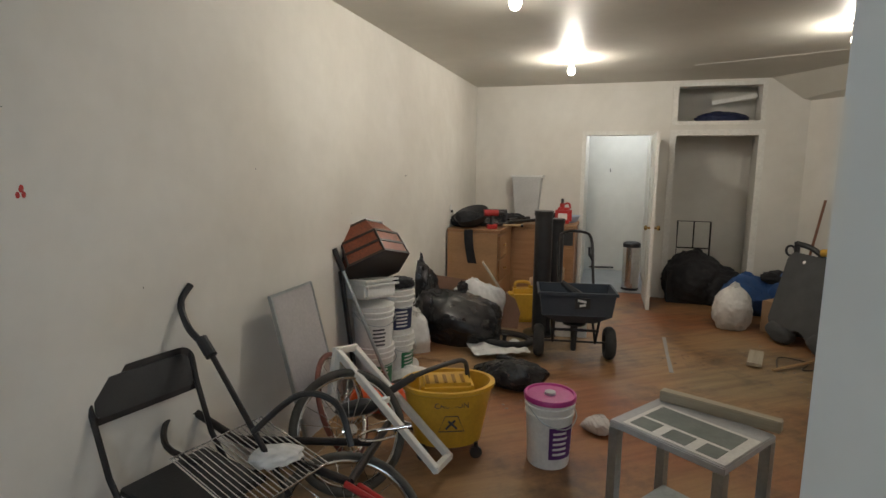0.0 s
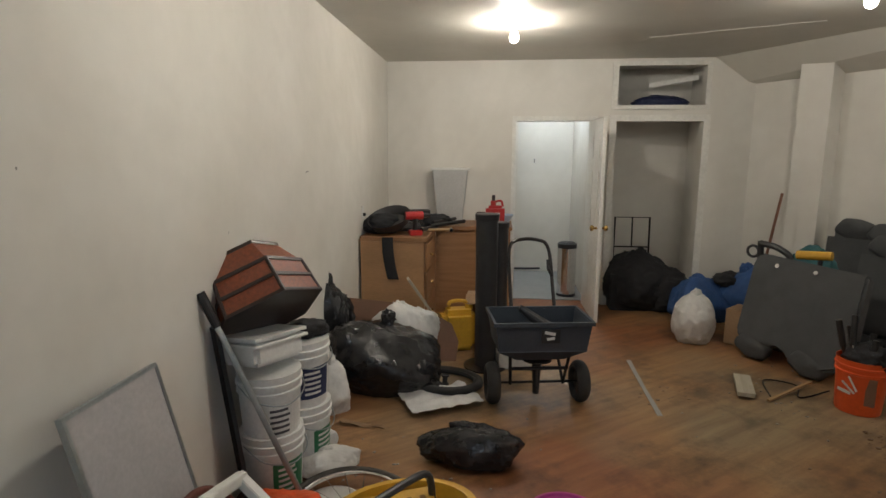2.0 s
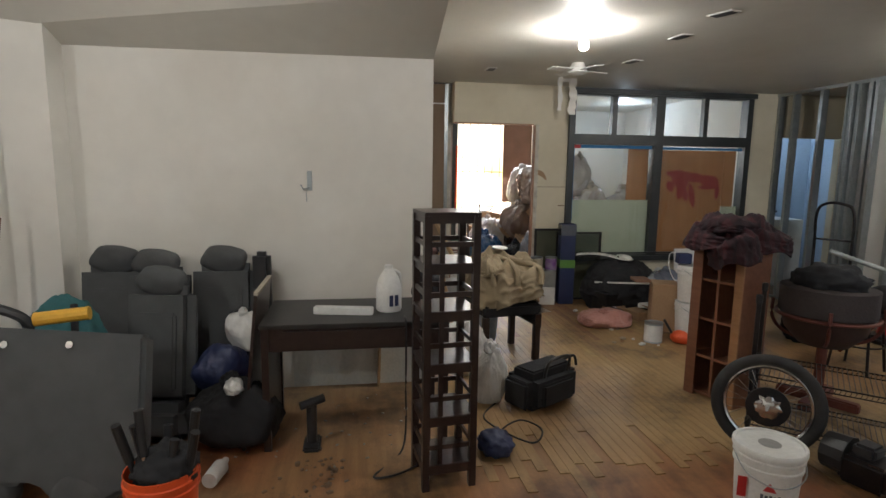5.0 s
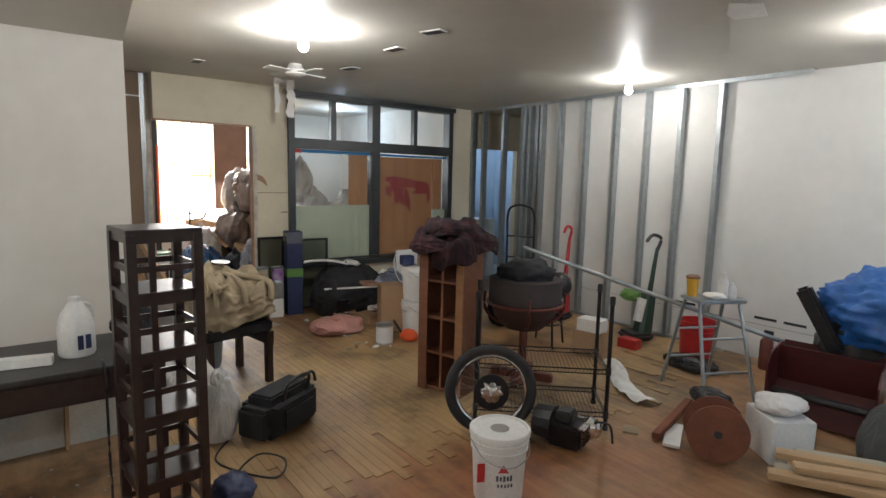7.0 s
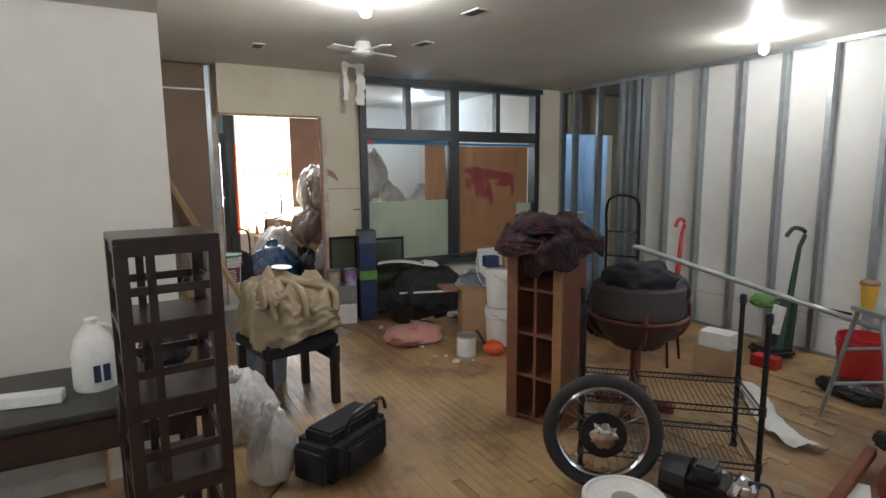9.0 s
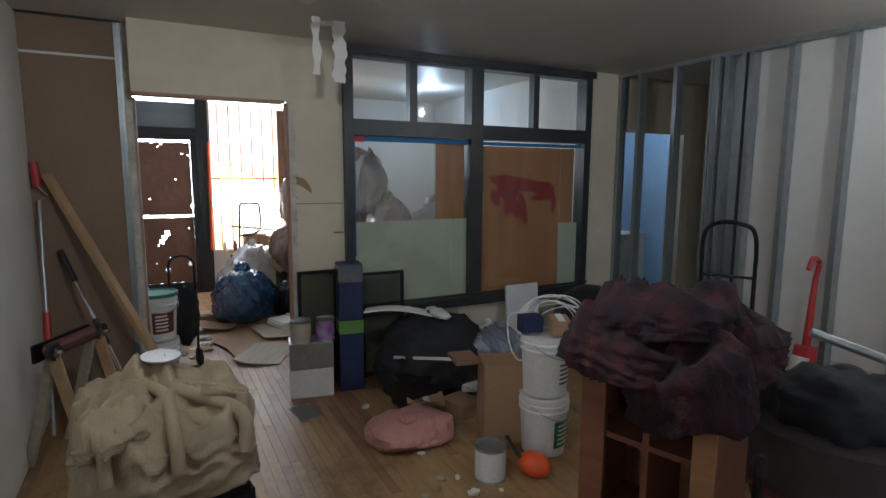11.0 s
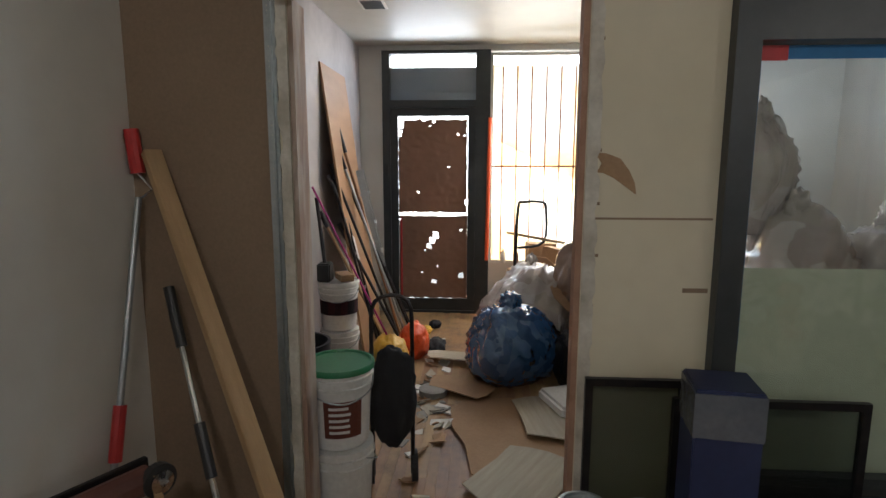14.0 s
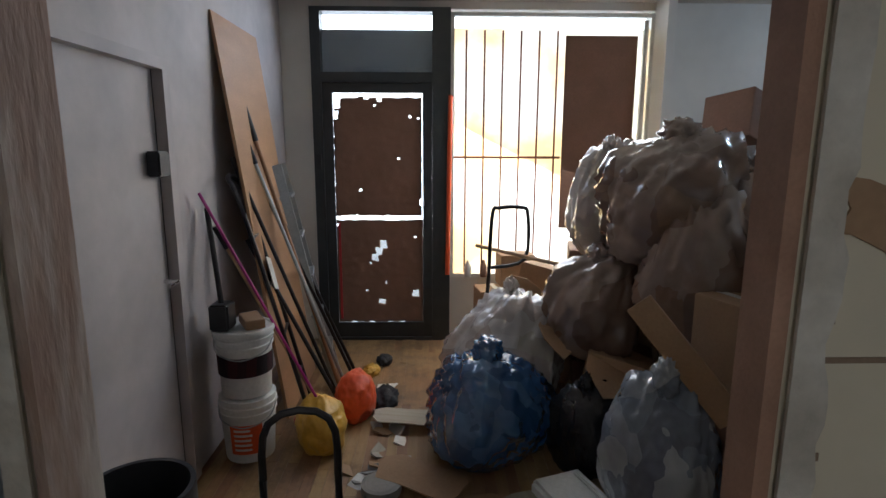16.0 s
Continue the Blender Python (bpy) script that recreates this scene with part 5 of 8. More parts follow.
part("cross_bar", rod(bmesh.new(), (-0.2, -0.06, 0.26), (0.2, -0.06, 0.26), 0.012), BLKMET, sp)
part("impeller", lathe(bmesh.new(), [(0.1, 0.30), (0.1, 0.31), (0.03, 0.32)]), BLACK, sp)
part("handle", pipe(bmesh.new(), smooth_path([(-0.13, 0.15, 0.36), (-0.13, 0.35, 0.75), (-0.12, 0.45, 0.98), (-0.05, 0.5, 1.04), (0.1, 0.5, 1.04), (0.17, 0.45, 0.98), (0.18, 0.32, 0.7), (0.18, 0.15, 0.36)], 6), 0.013), BLKMET, sp)
part("lever", pipe(bmesh.new(), [(0.18, 0.36, 0.8), (0.14, 0.32, 0.86), (0.14, 0.34, 0.92)], 0.013), BLACK, sp)
part("scoop", rod(bmesh.new(), (-0.12, 0.02, 0.66), (0.06, 0.0, 0.52), 0.02, 0.05), BLACK, sp)

# refuse near the west wall
bag(1.83, 4.62, 0, 0.44, 0.32, 0.30, "shiny black garbage bag heap on the floor", seed=3, rz=-30)
bag(1.6, 5.0, 0, 0.17, 0.17, 0.44, "tall crumpled black garbage bag by the wall", seed=5, knot=False, ridge=0.55)
bag(2.18, 4.93, 0, 0.30, 0.22, 0.28, "clear white plastic bag behind the black bags", WHITEBAG, seed=7, knot=False)
bag(1.33, 4.42, 0, 0.17, 0.13, 0.2, "white plastic bag slumped by the wall", WHITEBAG, seed=9, knot=True)
bag(1.78, 3.40, 0, 0.31, 0.12, 0.13, "long black plastic bag lying flat", seed=12, knot=False, rz=-42)
cv = thing("plastic_wrap", "flat sheet of clear crinkled plastic wrap on the floor", "plastic", (2.02, 4.12, 0.0), -10)
part("sheet", thicken(sheet(bmesh.new(), 30, 18, lambda u, v: ((u - 0.5) * 0.5, (v - 0.5) * 0.32, 0.05 + 0.03 * noise.noise(Vector((u * 5, v * 5, 1))) + 0.012 * abs(noise.noise(Vector((u * 16, v * 12, 4)))))), 0.003), WHITEBAG, cv)
wheel(2.2, 4.35, 0.05, 0.28, (0.1, 0.05, 1), "black bicycle tyre lying on the floor", 0.028, name="old_tyre", spokes=0, rim=RUBBER)

G = "white five gallon buckets by the west wall"
bucket(0.80, 3.68, 0, "white bucket with green label at the bottom of a stack", 20, label_mat=GREENP, group=G)
bucket(0.80, 3.68, 0.295, "white plastic bucket nested in a stack", 10, label_mat=PAPER, group=G)
bucket(1.02, 3.90, 0, "white bucket with green label beside the stack", 40, label_mat=GREENP, group=G)
bucket(1.02, 3.90, 0.35, "white plastic bucket with blue label", 15, label_mat=NAVY, group=G)
tub = thing("storage_tub", "white rectangular plastic tub on the bucket stack", "tub", (0.78, 3.68, 0.67), 30, ry=4, rx=-6)
part("tub", bx(-0.15, 0.15, -0.12, 0.12, 0.03, 0.15, bev=0.02), WPLAST, tub)
part("rim", bx(-0.165, 0.165, -0.135, 0.135, 0.12, 0.135, bev=0.003, bm=bx(-0.16, 0.16, -0.13, 0.13, 0.15, 0.165)), WPLAST, tub)
heap("black_rag", "black rag on top of a bucket", "cloth", (1.05, 3.90, 0.71), (0.12, 0.09, 0.05), BLKF, 6)
bk = thing("wicker_basket", "tilted reddish brown wicker hamper with dark straps", "basket", (0.82, 3.72, 0.90), 35, rx=-38, ry=12)
part("body", lathe(bmesh.new(), [(0.25, 0.0), (0.27, 0.0), (0.25, 0.18), (0.18, 0.31)], seg=6), WICKER, bk, smooth=False)
for z, r in ((0.0, 0.275), (0.09, 0.266), (0.18, 0.256), (0.31, 0.185)):
    part("band", lathe(bmesh.new(), [(r - 0.004, z - 0.008), (r + 0.003, z - 0.008), (r + 0.003, z + 0.008), (r - 0.004, z + 0.008)], seg=6), DWOOD, bk, smooth=False)
for a in (0, 60, 120, 180, 240, 300):
    part("rib", rod(bmesh.new(), (0.268, 0, 0.0), (0.252, 0, 0.18), 0.009, seg=6), DWOOD, bk, m=pose(0, 0, 0, 0, 0, a))
pole("broom_pole", "grey metal pole leaning on the wall by the buckets", "pole", (0.90, 3.40, 0.0), (0.51, 3.58, 1.08), 0.013, GALV, ((0.86, 1.0, 0.02, BLKMET),))
bar("dark_board", "narrow dark grey board leaning on the west wall", "board", (0.66, 3.58, 0.0), (0.56, 3.62, 0.92), 0.07, 0.02, BLKMET)

# folding chair, rack, pole, frame, screen
fc = thing("folding_chair", "black folding chair leaning on the white wall", "chair", (-0.33, 2.10, 0), 40)


def rounded(w, h, rad, lift=0.0, seg=7):
    """The outline of a board with rounded corners, its upper edge arched by lift."""
    pts = []
    for cx, cy, a0 in ((w / 2 - rad, h / 2 - rad, 0), (-w / 2 + rad, h / 2 - rad, 90), (-w / 2 + rad * 0.5, -h / 2 + rad * 0.5, 180), (w / 2 - rad * 0.5, -h / 2 + rad * 0.5, 270)):
        q = rad if cy > 0 else rad * 0.5
        for k in range(seg + 1):
            a = radians(a0 + 90 * k / seg)
            pts.append((cx + q * math.cos(a), cy + q * math.sin(a) + (lift if cy > 0 and abs(cx + q * math.cos(a)) < w / 2 - rad * 0.9 else 0)))
    return pts


part("back_shell", prism(bmesh.new(), rounded(0.47, 0.19, 0.06), -0.012, 0.0), BLKMET, fc, m=pose(0, 0.20, 0.77, 78, 0, 0))
part("backrest", prism(bmesh.new(), rounded(0.40, 0.14, 0.04), 0.0005, 0.012), BLACK, fc, m=pose(0, 0.20, 0.77, 78, 0, 0))
part("seat", box(bmesh.new(), (0, -0.08, 0.42), (0.38, 0.38, 0.03), (4, 0, 0), bev=0.013), BLACK, fc)
for s in (-0.215, 0.215):
    part("front_leg", pipe(bmesh.new(), [(s, 0.22, 0.83), (s, 0.1, 0.5), (s, -0.28, 0.0)], 0.012), BLKMET, fc)
    part("rear_leg", pipe(bmesh.new(), [(s * 0.92, -0.2, 0.42), (s * 0.92, 0.2, 0.0)], 0.011), BLKMET, fc)
part("stretcher", rod(bmesh.new(), (-0.2, -0.2, 0.1), (0.2, -0.2, 0.1), 0.009), BLKMET, fc)
gr = thing("oven_rack", "chrome wire rack lying across the chair seat", "rack", (-0.07, 2.0, 0.50), 38, rx=14)
for k in range(18):
    part("wire", rod(bmesh.new(), (-0.2 + 0.023 * k, -0.2, 0), (-0.2 + 0.023 * k, 0.2, 0), 0.003, seg=6), CHROME, gr)
part("rim_wire", pipe(bmesh.new(), [(-0.21, -0.2, 0), (0.21, -0.2, 0), (0.21, 0.2, 0), (-0.21, 0.2, 0)], 0.004, 6, True), CHROME, gr)
heap("plastic_bag", "crumpled clear plastic on the chair", "plastic", (0.02, 2.02, 0.47), (0.10, 0.07, 0.035), WHITEBAG, 21)
cr = thing("trimmer_pole", "black pole with a curved grip leaning on the wall", "tool", (0.06, -0.26, 0.04))
part("shaft", rod(bmesh.new(), (0.0, 2.15, 0.35), (-0.30, 2.62, 0.85), 0.012), BLKMET, cr)
part("grip", pipe(bmesh.new(), smooth_path([(-0.29, 2.60, 0.83), (-0.36, 2.66, 0.90), (-0.39, 2.72, 1.00), (-0.35, 2.76, 1.07)], 5), 0.015), BLACK, cr)
part("joint", rod(bmesh.new(), (-0.27, 2.56, 0.8), (-0.31, 2.62, 0.86), 0.025), BLACK, cr)
part("loop_handle", pipe(bmesh.new(), smooth_path([(-0.12, 2.30, 0.56), (0.05, 2.22, 0.72), (0.18, 2.14, 0.70), (0.22, 2.06, 0.56)], 6), 0.013), BLACK, cr)
scn = thing("wall_screen", "pale grey framed panel leaning on the wall", "panel", (0.38, 2.85, 0), 52.9)
part("panel", box(bmesh.new(), (-0.03, 0.14, 0.57), (0.40, 0.012, 0.78), (-14, 0, 0)), mat("grey white panel", (0.42, 0.40, 0.40), (0.37, 0.35, 0.35), rough=0.5, bump=0.02), scn)
for s in (-0.23, 0.17):
    part("edge_strip", box(bmesh.new(), (s, 0.14, 0.57), (0.012, 0.02, 0.79), (-14, 0, 0)), GALV, scn)
part("edge_strip", box(bmesh.new(), (-0.03, 0.237, 0.955), (0.41, 0.02, 0.012), (-14, 0, 0)), GALV, scn)
wf = thing("sash", "white painted wooden frame leaning over the bicycles", "frame", (0, 0, 0))
P = [Vector(p) for p in ((0.38, 2.72, 0.66), (0.80, 2.32, 0.12), (0.92, 2.45, 0.10), (0.50, 2.86, 0.62), (0.34, 2.70, 0.42))]
for a, b in ((0, 1), (3, 2), (0, 3), (1, 2), (0, 4)):
    d = P[b] - P[a]
    bm = box(bmesh.new(), (d.length / 2, 0, 0), (d.length + 0.03, 0.035, 0.035), bev=0.003)
    part("rail", bm, WPAINT, wf, m=Matrix.Translation(P[a]) @ d.to_track_quat("X", "Z").to_matrix().to_4x4())
mid = P[0].lerp(P[1], 0.45)
d = P[3].lerp(P[2], 0.45) - mid
part("rail", box(bmesh.new(), (d.length / 2, 0, 0), (d.length, 0.03, 0.03)), WPAINT, wf, m=Matrix.Translation(mid) @ d.to_track_quat("X", "Z").to_matrix().to_4x4())

# bicycle heap
bi = thing("bicycle_frame", "dark bicycle frame with red fork lying on the floor", "bicycle", (0.26, 2.22, 0.20), 10)
tubes = [((-0.35, 0.25, 0.2), (0.25, 0.05, 0.12)), ((-0.35, 0.25, 0.2), (0.0, -0.25, 0.15)), ((0.25, 0.05, 0.12), (0.0, -0.25, 0.15)), ((0.25, 0.05, 0.12), (0.45, 0.35, 0.05)),
         ((0.0, -0.25, 0.15), (0.45, 0.35, 0.05)), ((-0.35, 0.25, 0.2), (-0.5, 0.4, 0.3))]
for a, b in tubes:
    part("frame_tube", rod(bmesh.new(), a, b, 0.018), BLKMET, bi)
part("fork", pipe(pipe(bmesh.new(), [(-0.02, -0.25, 0.15), (0.1, -0.45, 0.1), (0.14, -0.6, 0.02)], 0.014), [(0.04, -0.24, 0.12), (0.16, -0.44, 0.06), (0.2, -0.58, 0.0)], 0.014), RED, bi, "red fork")
part("handlebar", pipe(bmesh.new(), smooth_path([(-0.5, 0.4, 0.3), (-0.62, 0.3, 0.34), (-0.64, 0.12, 0.3), (-0.52, 0.02, 0.24)], 5), 0.013), BLKMET, bi)
part("saddle", lump(bmesh.new(), (0.3, 0.42, 0.14), (0.13, 0.07, 0.04), 0.1, 2, 3, 3), BLACK, bi)
part("crank", rod(ring(bmesh.new(), (0.25, 0.05, 0.16), (0, 0.2, 1), 0.09, 0.006, 28, 6), (0.25, 0.05, 0.18), (0.4, -0.02, 0.2), 0.008), CHROME, bi)
BT = mat("bicycle tyre", (0.035, 0.033, 0.03), (0.10, 0.09, 0.07), rough=0.7, scale=9, fine=50, bump=0.2)
GB = "bicycle wheels in the heap"
tagged(wheel(0.30, 1.95, 0.19, 0.32, (0.15, -0.5, 0.85), "bicycle wheel with pale rim lying on the floor", 0.02, tr=BT), group=GB)
tagged(wheel(0.40, 2.50, 0.31, 0.31, (0.2, -0.85, 0.45), "bicycle wheel with worn tyre leaning in the heap", 0.02, tr=BT), group=GB)
tagged(wheel(1.05, 3.25, 0.05, 0.33, (0.05, -0.15, 1), "bicycle wheel lying flat behind the mop bucket", 0.018, tr=BT), group=GB)
tagged(wheel(0.42, 2.80, 0.32, 0.30, (0.8, -0.4, 0.35), "bicycle wheel with faded red tyre against the panel", 0.014, tr=RUSTR), group=GB)
heap("dark_bundle", "black cloth bundle among the bicycles", "clothes", (-0.1, 1.95, 0.0), (0.22, 0.2, 0.16), BLKF, 30)
bag(0.75, 3.35, 0, 0.2, 0.16, 0.12, "red and yellow crumpled packaging on the floor", ORANGE, seed=31, knot=False, name="packaging_heap", cat="rubbish")
bag(1.12, 3.75, 0, 0.17, 0.12, 0.07, "white crumpled plastic by the buckets", WHITEBAG, seed=33, knot=False, name="plastic_bag")
dsh = thing("plastic_plate", "white plastic dish on the floor", "dish", (1.0, 3.42, 0.0))
part("dish", lathe(bmesh.new(), [(0.1, 0), (0.12, 0.02), (0.14, 0.03), (0.13, 0.032), (0.1, 0.012)]), WPLAST, dsh)
jr = thing("glass_jar", "clear round jar on its side", "jar", (1.16, 3.98, 0.06), 20, rx=90)
part("jar", lathe(bmesh.new(), [(0.05, -0.07), (0.055, -0.06), (0.055, 0.05), (0.045, 0.07)]), WHITEBAG, jr)

mp = thing("mop_bucket", "yellow wheeled mop bucket with wringer and warning sign", "bucket", (1.0, 2.68, 0), -14)
mb = bmesh.new()
lathe(mb, [(0.15, 0.08), (0.17, 0.09), (0.225, 0.40), (0.24, 0.41), (0.24, 0.43), (0.215, 0.43), (0.155, 0.12)], seg=32)
bmesh.ops.scale(mb, vec=(1.12, 0.82, 1), verts=mb.verts)
part("tub", mb, YPLAST, mp)
part("wringer", bx(-0.16, 0.14, -0.09, 0.12, 0.30, 0.44, bev=0.02), YPLAST, mp)
# slots are flat strips, their shade painted as a darker yellow
for k in range(5):
    part("wringer_slot", bx(-0.13 + 0.05 * k, -0.11 + 0.05 * k, -0.07, 0.05, 0.4405, 0.446, bev=0.002), mat("yellow plastic in slot shade", (0.3, 0.16, 0.02), (0.25, 0.13, 0.02), bump=0) if k == 0 else bpy.data.materials["yellow plastic in slot shade"], mp)
part("handle", pipe(bmesh.new(), smooth_path([(0.12, 0.05, 0.42), (0.10, 0.05, 0.52), (0.0, 0.0, 0.53), (-0.2, -0.08, 0.49), (-0.32, -0.12, 0.43)], 6), 0.014), BLACK, mp)
part("grip", rod(bmesh.new(), (-0.2, -0.08, 0.49), (-0.33, -0.125, 0.43), 0.021), BLACK, mp)
for sx in (-1, 1):
    for sy in (-1, 1):
        part("caster", rod(bmesh.new(), (sx * 0.15, sy * 0.09 - 0.012, 0.035), (sx * 0.15, sy * 0.09 + 0.012, 0.035), 0.035), BLACK, mp)
        part("caster_fork", rod(bmesh.new(), (sx * 0.15, sy * 0.09, 0.04), (sx * 0.15, sy * 0.09, 0.095), 0.012), BLKMET, mp)
words("letters", "CAUTION", 0.042, (0, -0.176, 0.34), (82, 0, 0), PRINT, mp)
tri = pipe(bmesh.new(), [(-0.07, -0.163, 0.2), (0.07, -0.163, 0.2), (0.035, -0.171, 0.29), (-0.035, -0.171, 0.29)], 0.003, 6, True)
rod(tri, (-0.03, -0.163, 0.215), (0.02, -0.168, 0.265), 0.006)
rod(tri, (0.03, -0.163, 0.215), (-0.015, -0.168, 0.26), 0.006)
part("warning_mark", tri, PRINT, mp)

pb = bucket(1.50, 2.40, 0, "white bucket with purple lid and purple label", 5, lid=PURPLE, label_mat=mat("dark violet print", (0.10, 0.03, 0.16), (0.08, 0.02, 0.12), bump=0), h=0.40, r=0.135)
part("lid_cap", lathe(bmesh.new(), [(0.03, 0.39), (0.03, 0.405), (0.02, 0.408)]), GALV, pb)

sl = thing("side_table", "small grey metal table under a printed sheet", "table", (1.62, 1.52, 0), 17)
part("tabletop", bx(-0.21, 0.21, -0.24, 0.24, 0.56, 0.59, bev=0.004), mat("grey white laminate", (0.42, 0.43, 0.44), (0.34, 0.35, 0.36), rough=0.4, bump=0.02), sl)
for sx in (-1, 1):
    for sy in (-1, 1):
        part("leg", bx(sx * 0.19 - 0.02, sx * 0.19 + 0.02, sy * 0.22 - 0.02, sy * 0.22 + 0.02, 0, 0.56), GALV, sl)
part("shelf", bx(-0.18, 0.18, -0.2, 0.2, 0.15, 0.17), GALV, sl)
fl = thing("printed_sheet", "glossy printed sheet with grey photographs on the side table", "paper", (1.60, 1.50, 0.592), 17)
part("sheet", bx(-0.17, 0.12, -0.22, 0.2, 0, 0.002), PAPER, fl)
for k, (x0, x1, y0, y1) in enumerate(((-0.04, 0.10, -0.18, 0.18), (-0.15, -0.06, 0.08, 0.18), (-0.15, -0.06, -0.06, 0.04), (-0.15, -0.06, -0.18, -0.1))):
    part("photograph", bx(x0, x1, y0, y1, 0.0021, 0.003), PAPERG, fl)
bar("wooden_bar", "worn wooden rail lying on the side table edge", "board", (1.70, 1.78, 0.615), (1.93, 1.36, 0.615), 0.05, 0.05, OLDWOOD)

# door side
can = thing("pedal_bin", "stainless steel upright bin beside the open door", "bin", nf(2.08, 0.36, 0.008), ANG)
part("body", lathe(bmesh.new(), [(0.11, 0.02), (0.11, 0.60), (0.10, 0.61)]), CHROME, can)
part("lid", lathe(bmesh.new(), [(0.113, 0.58), (0.113, 0.63), (0.08, 0.65)]), BLACK, can)
part("base", lathe(bmesh.new(), [(0.113, 0), (0.113, 0.03)]), BLACK, can)
ph = thing("coat_hook", "small dark hook on the passage wall", "hook", nf(1.75, 1.745, 1.6), ANG)
part("hook", pipe(bmesh.new(), [(0, 0, 0.02), (0, -0.03, 0), (0, -0.03, -0.03)], 0.006), BLKMET, ph)
pipe_t = thing("floor_pipe", "dark pipe stub along the passage wall", "pipe", nf(1.62, 1.7, 0.05), ANG)
part("pipe", rod(bmesh.new(), (-0.12, 0, 0), (0.25, 0, 0.01), 0.014), BLKMET, pipe_t)

bag(*nf(2.80, -0.02), 0.36, 0.34, 0.36, "large black garbage bag in the closet mouth", BLKF, ANG, 41, 0.2, knot=True, rough=0.1)
bag(*nf(3.08, -0.08), 0.28, 0.28, 0.27, "black garbage bag beside the larger one", BLKF, ANG, 43, 0.2, knot=False)
carton(*nf(2.62, -0.1), 0.26, 0.3, 0.40, "black case behind the door", ANG, BLKF, tape=False, name="black_case")
hc = thing("hand_cart", "black tubular cart handle behind the bags", "cart", nf(2.84, 0.42), ANG)
part("frame", pipe(bmesh.new(), [(-0.2, 0, 0.1), (-0.2, 0.04, 0.95), (0.2, 0.04, 0.95), (0.2, 0, 0.1)], 0.012), BLKMET, hc)
part("bar", rod(rod(bmesh.new(), (-0.2, 0.02, 0.6), (0.2, 0.02, 0.6), 0.009), (0, 0.02, 0.6), (0, 0.04, 0.95), 0.009), BLKMET, hc)
bag(*nf(3.05, 0.4, 2.17), 0.30, 0.2, 0.10, "dark blue bag lying in the high cupboard", NAVY, ANG, 47, 0.2, knot=False, name="folded_bag")
bar("shelf_rail", "white rail slanting in the high cupboard", "board", nf(2.95, 0.5, 2.46), nf(3.42, 0.3, 2.52), 0.04, 0.05, WPAINT)
bag(5.35, 4.42, 0, 0.34, 0.26, 0.26, "blue tarpaulin bag slumped at the wall", BLUEF, -30, 51, 0.4, knot=False, name="blue_bag")
bag(5.62, 4.1, 0.0, 0.24, 0.3, 0.34, "blue fabric bag with black strap", BLUEF, 10, 53, 0.4, knot=False, name="blue_bag")
heap("shoe_pile", "dark shoes and cloth on the blue bags", "clothes", (5.5, 4.25, 0.38), (0.16, 0.12, 0.08), BLKF, 54)
bag(4.68, 4.06, 0, 0.21, 0.18, 0.25, "full white plastic bag standing on the floor", WHITEBAG, 10, 57, 0.12, knot=True, rough=0.08, name="white_bag")
carton(5.0, 3.78, 0, 0.25, 0.22, 0.32, "brown cardboard box beside the grey seat", 8, tape=False)

# vehicle seats
SEATG = "headrests of the grey vehicle seats"


def headrest(parent, x, y, z, up=1):
    part("headrest", sack(bmesh.new(), (x, y, z - up * 0.03), (0.17, 0.085, 0.115), 8, 4, 8, 0.0, 14), GREYF, parent)
    part("posts", rod(rod(bmesh.new(), (x - 0.05, y, z - up * 0.07), (x - 0.05, y, z - up * 0.15), 0.007), (x + 0.05, y, z - up * 0.07), (x + 0.05, y, z - up * 0.15), 0.007), CHROME, parent)


st = thing("vehicle_bench_seat", "grey vehicle bench backrest standing upside down", "seat", (4.62, 3.24, 0), -97, rx=-20)
bs = bmesh.new()
prism(bs, [(-0.44, 0.20), (-0.38, 0.14), (-0.1, 0.15), (-0.06, 0.20), (0.0, 0.13), (0.08, 0.07), (0.30, 0.08), (0.42, 0.14), (0.45, 0.22), (0.40, 0.85), (-0.44, 0.89), (-0.48, 0.82)], -0.05, 0.06)
bmesh.ops.bevel(bs, geom=list(bs.edges), offset=0.02, segments=2, affect="EDGES")
part("backrest", bs, GREYF, st, m=pose(0, 0, 0, 90, 0, 0))
headrest(st, -0.27, 0, 0.07, -1)
headrest(st, 0.19, 0, 0.07, -1)
for x in (-0.26, 0.05):
    part("button", lathe(bmesh.new(), [(0.018, 0), (0.018, 0.012)], seg=12), CHROME, st, m=pose(x, -0.06, 0.80, 90))


def tall_seat(x, y, rz, h, label, lean=8):
    t = thing("van_chair", label, "seat", (x, y, 0), rz, "upright vehicle seat backs", -lean)
    bm = bx(-0.21, 0.21, -0.07, 0.07, h - 0.86, h - 0.14, bev=0.055)
    part("backrest", bm, GREYF, t)
    part("backrest_inset", bx(-0.12, 0.12, -0.085, -0.06, h - 0.78, h - 0.30, bev=0.02), GREYF, t)
    part("cushion", bx(-0.21, 0.21, -0.16, 0.10, h - 1.08, h - 0.84, bev=0.06), GREYF, t)
    headrest(t, 0, 0.0, h - 0.10)
    part("rail", bx(-0.17, 0.17, -0.1, 0.1, 0.0, max(h - 1.08, 0.03)), BLKMET, t)
    return t


tall_seat(5.78, 3.36, -88, 1.14, "grey fabric vehicle seat back by the column")
tall_seat(5.74, 3.10, -92, 1.12, "grey fabric vehicle seat back in the row")
tall_seat(5.42, 2.98, -100, 1.06, "grey fabric vehicle seat standing in front")
tall_seat(5.74, 2.66, -90, 1.14, "grey fabric vehicle seat back at the row end")
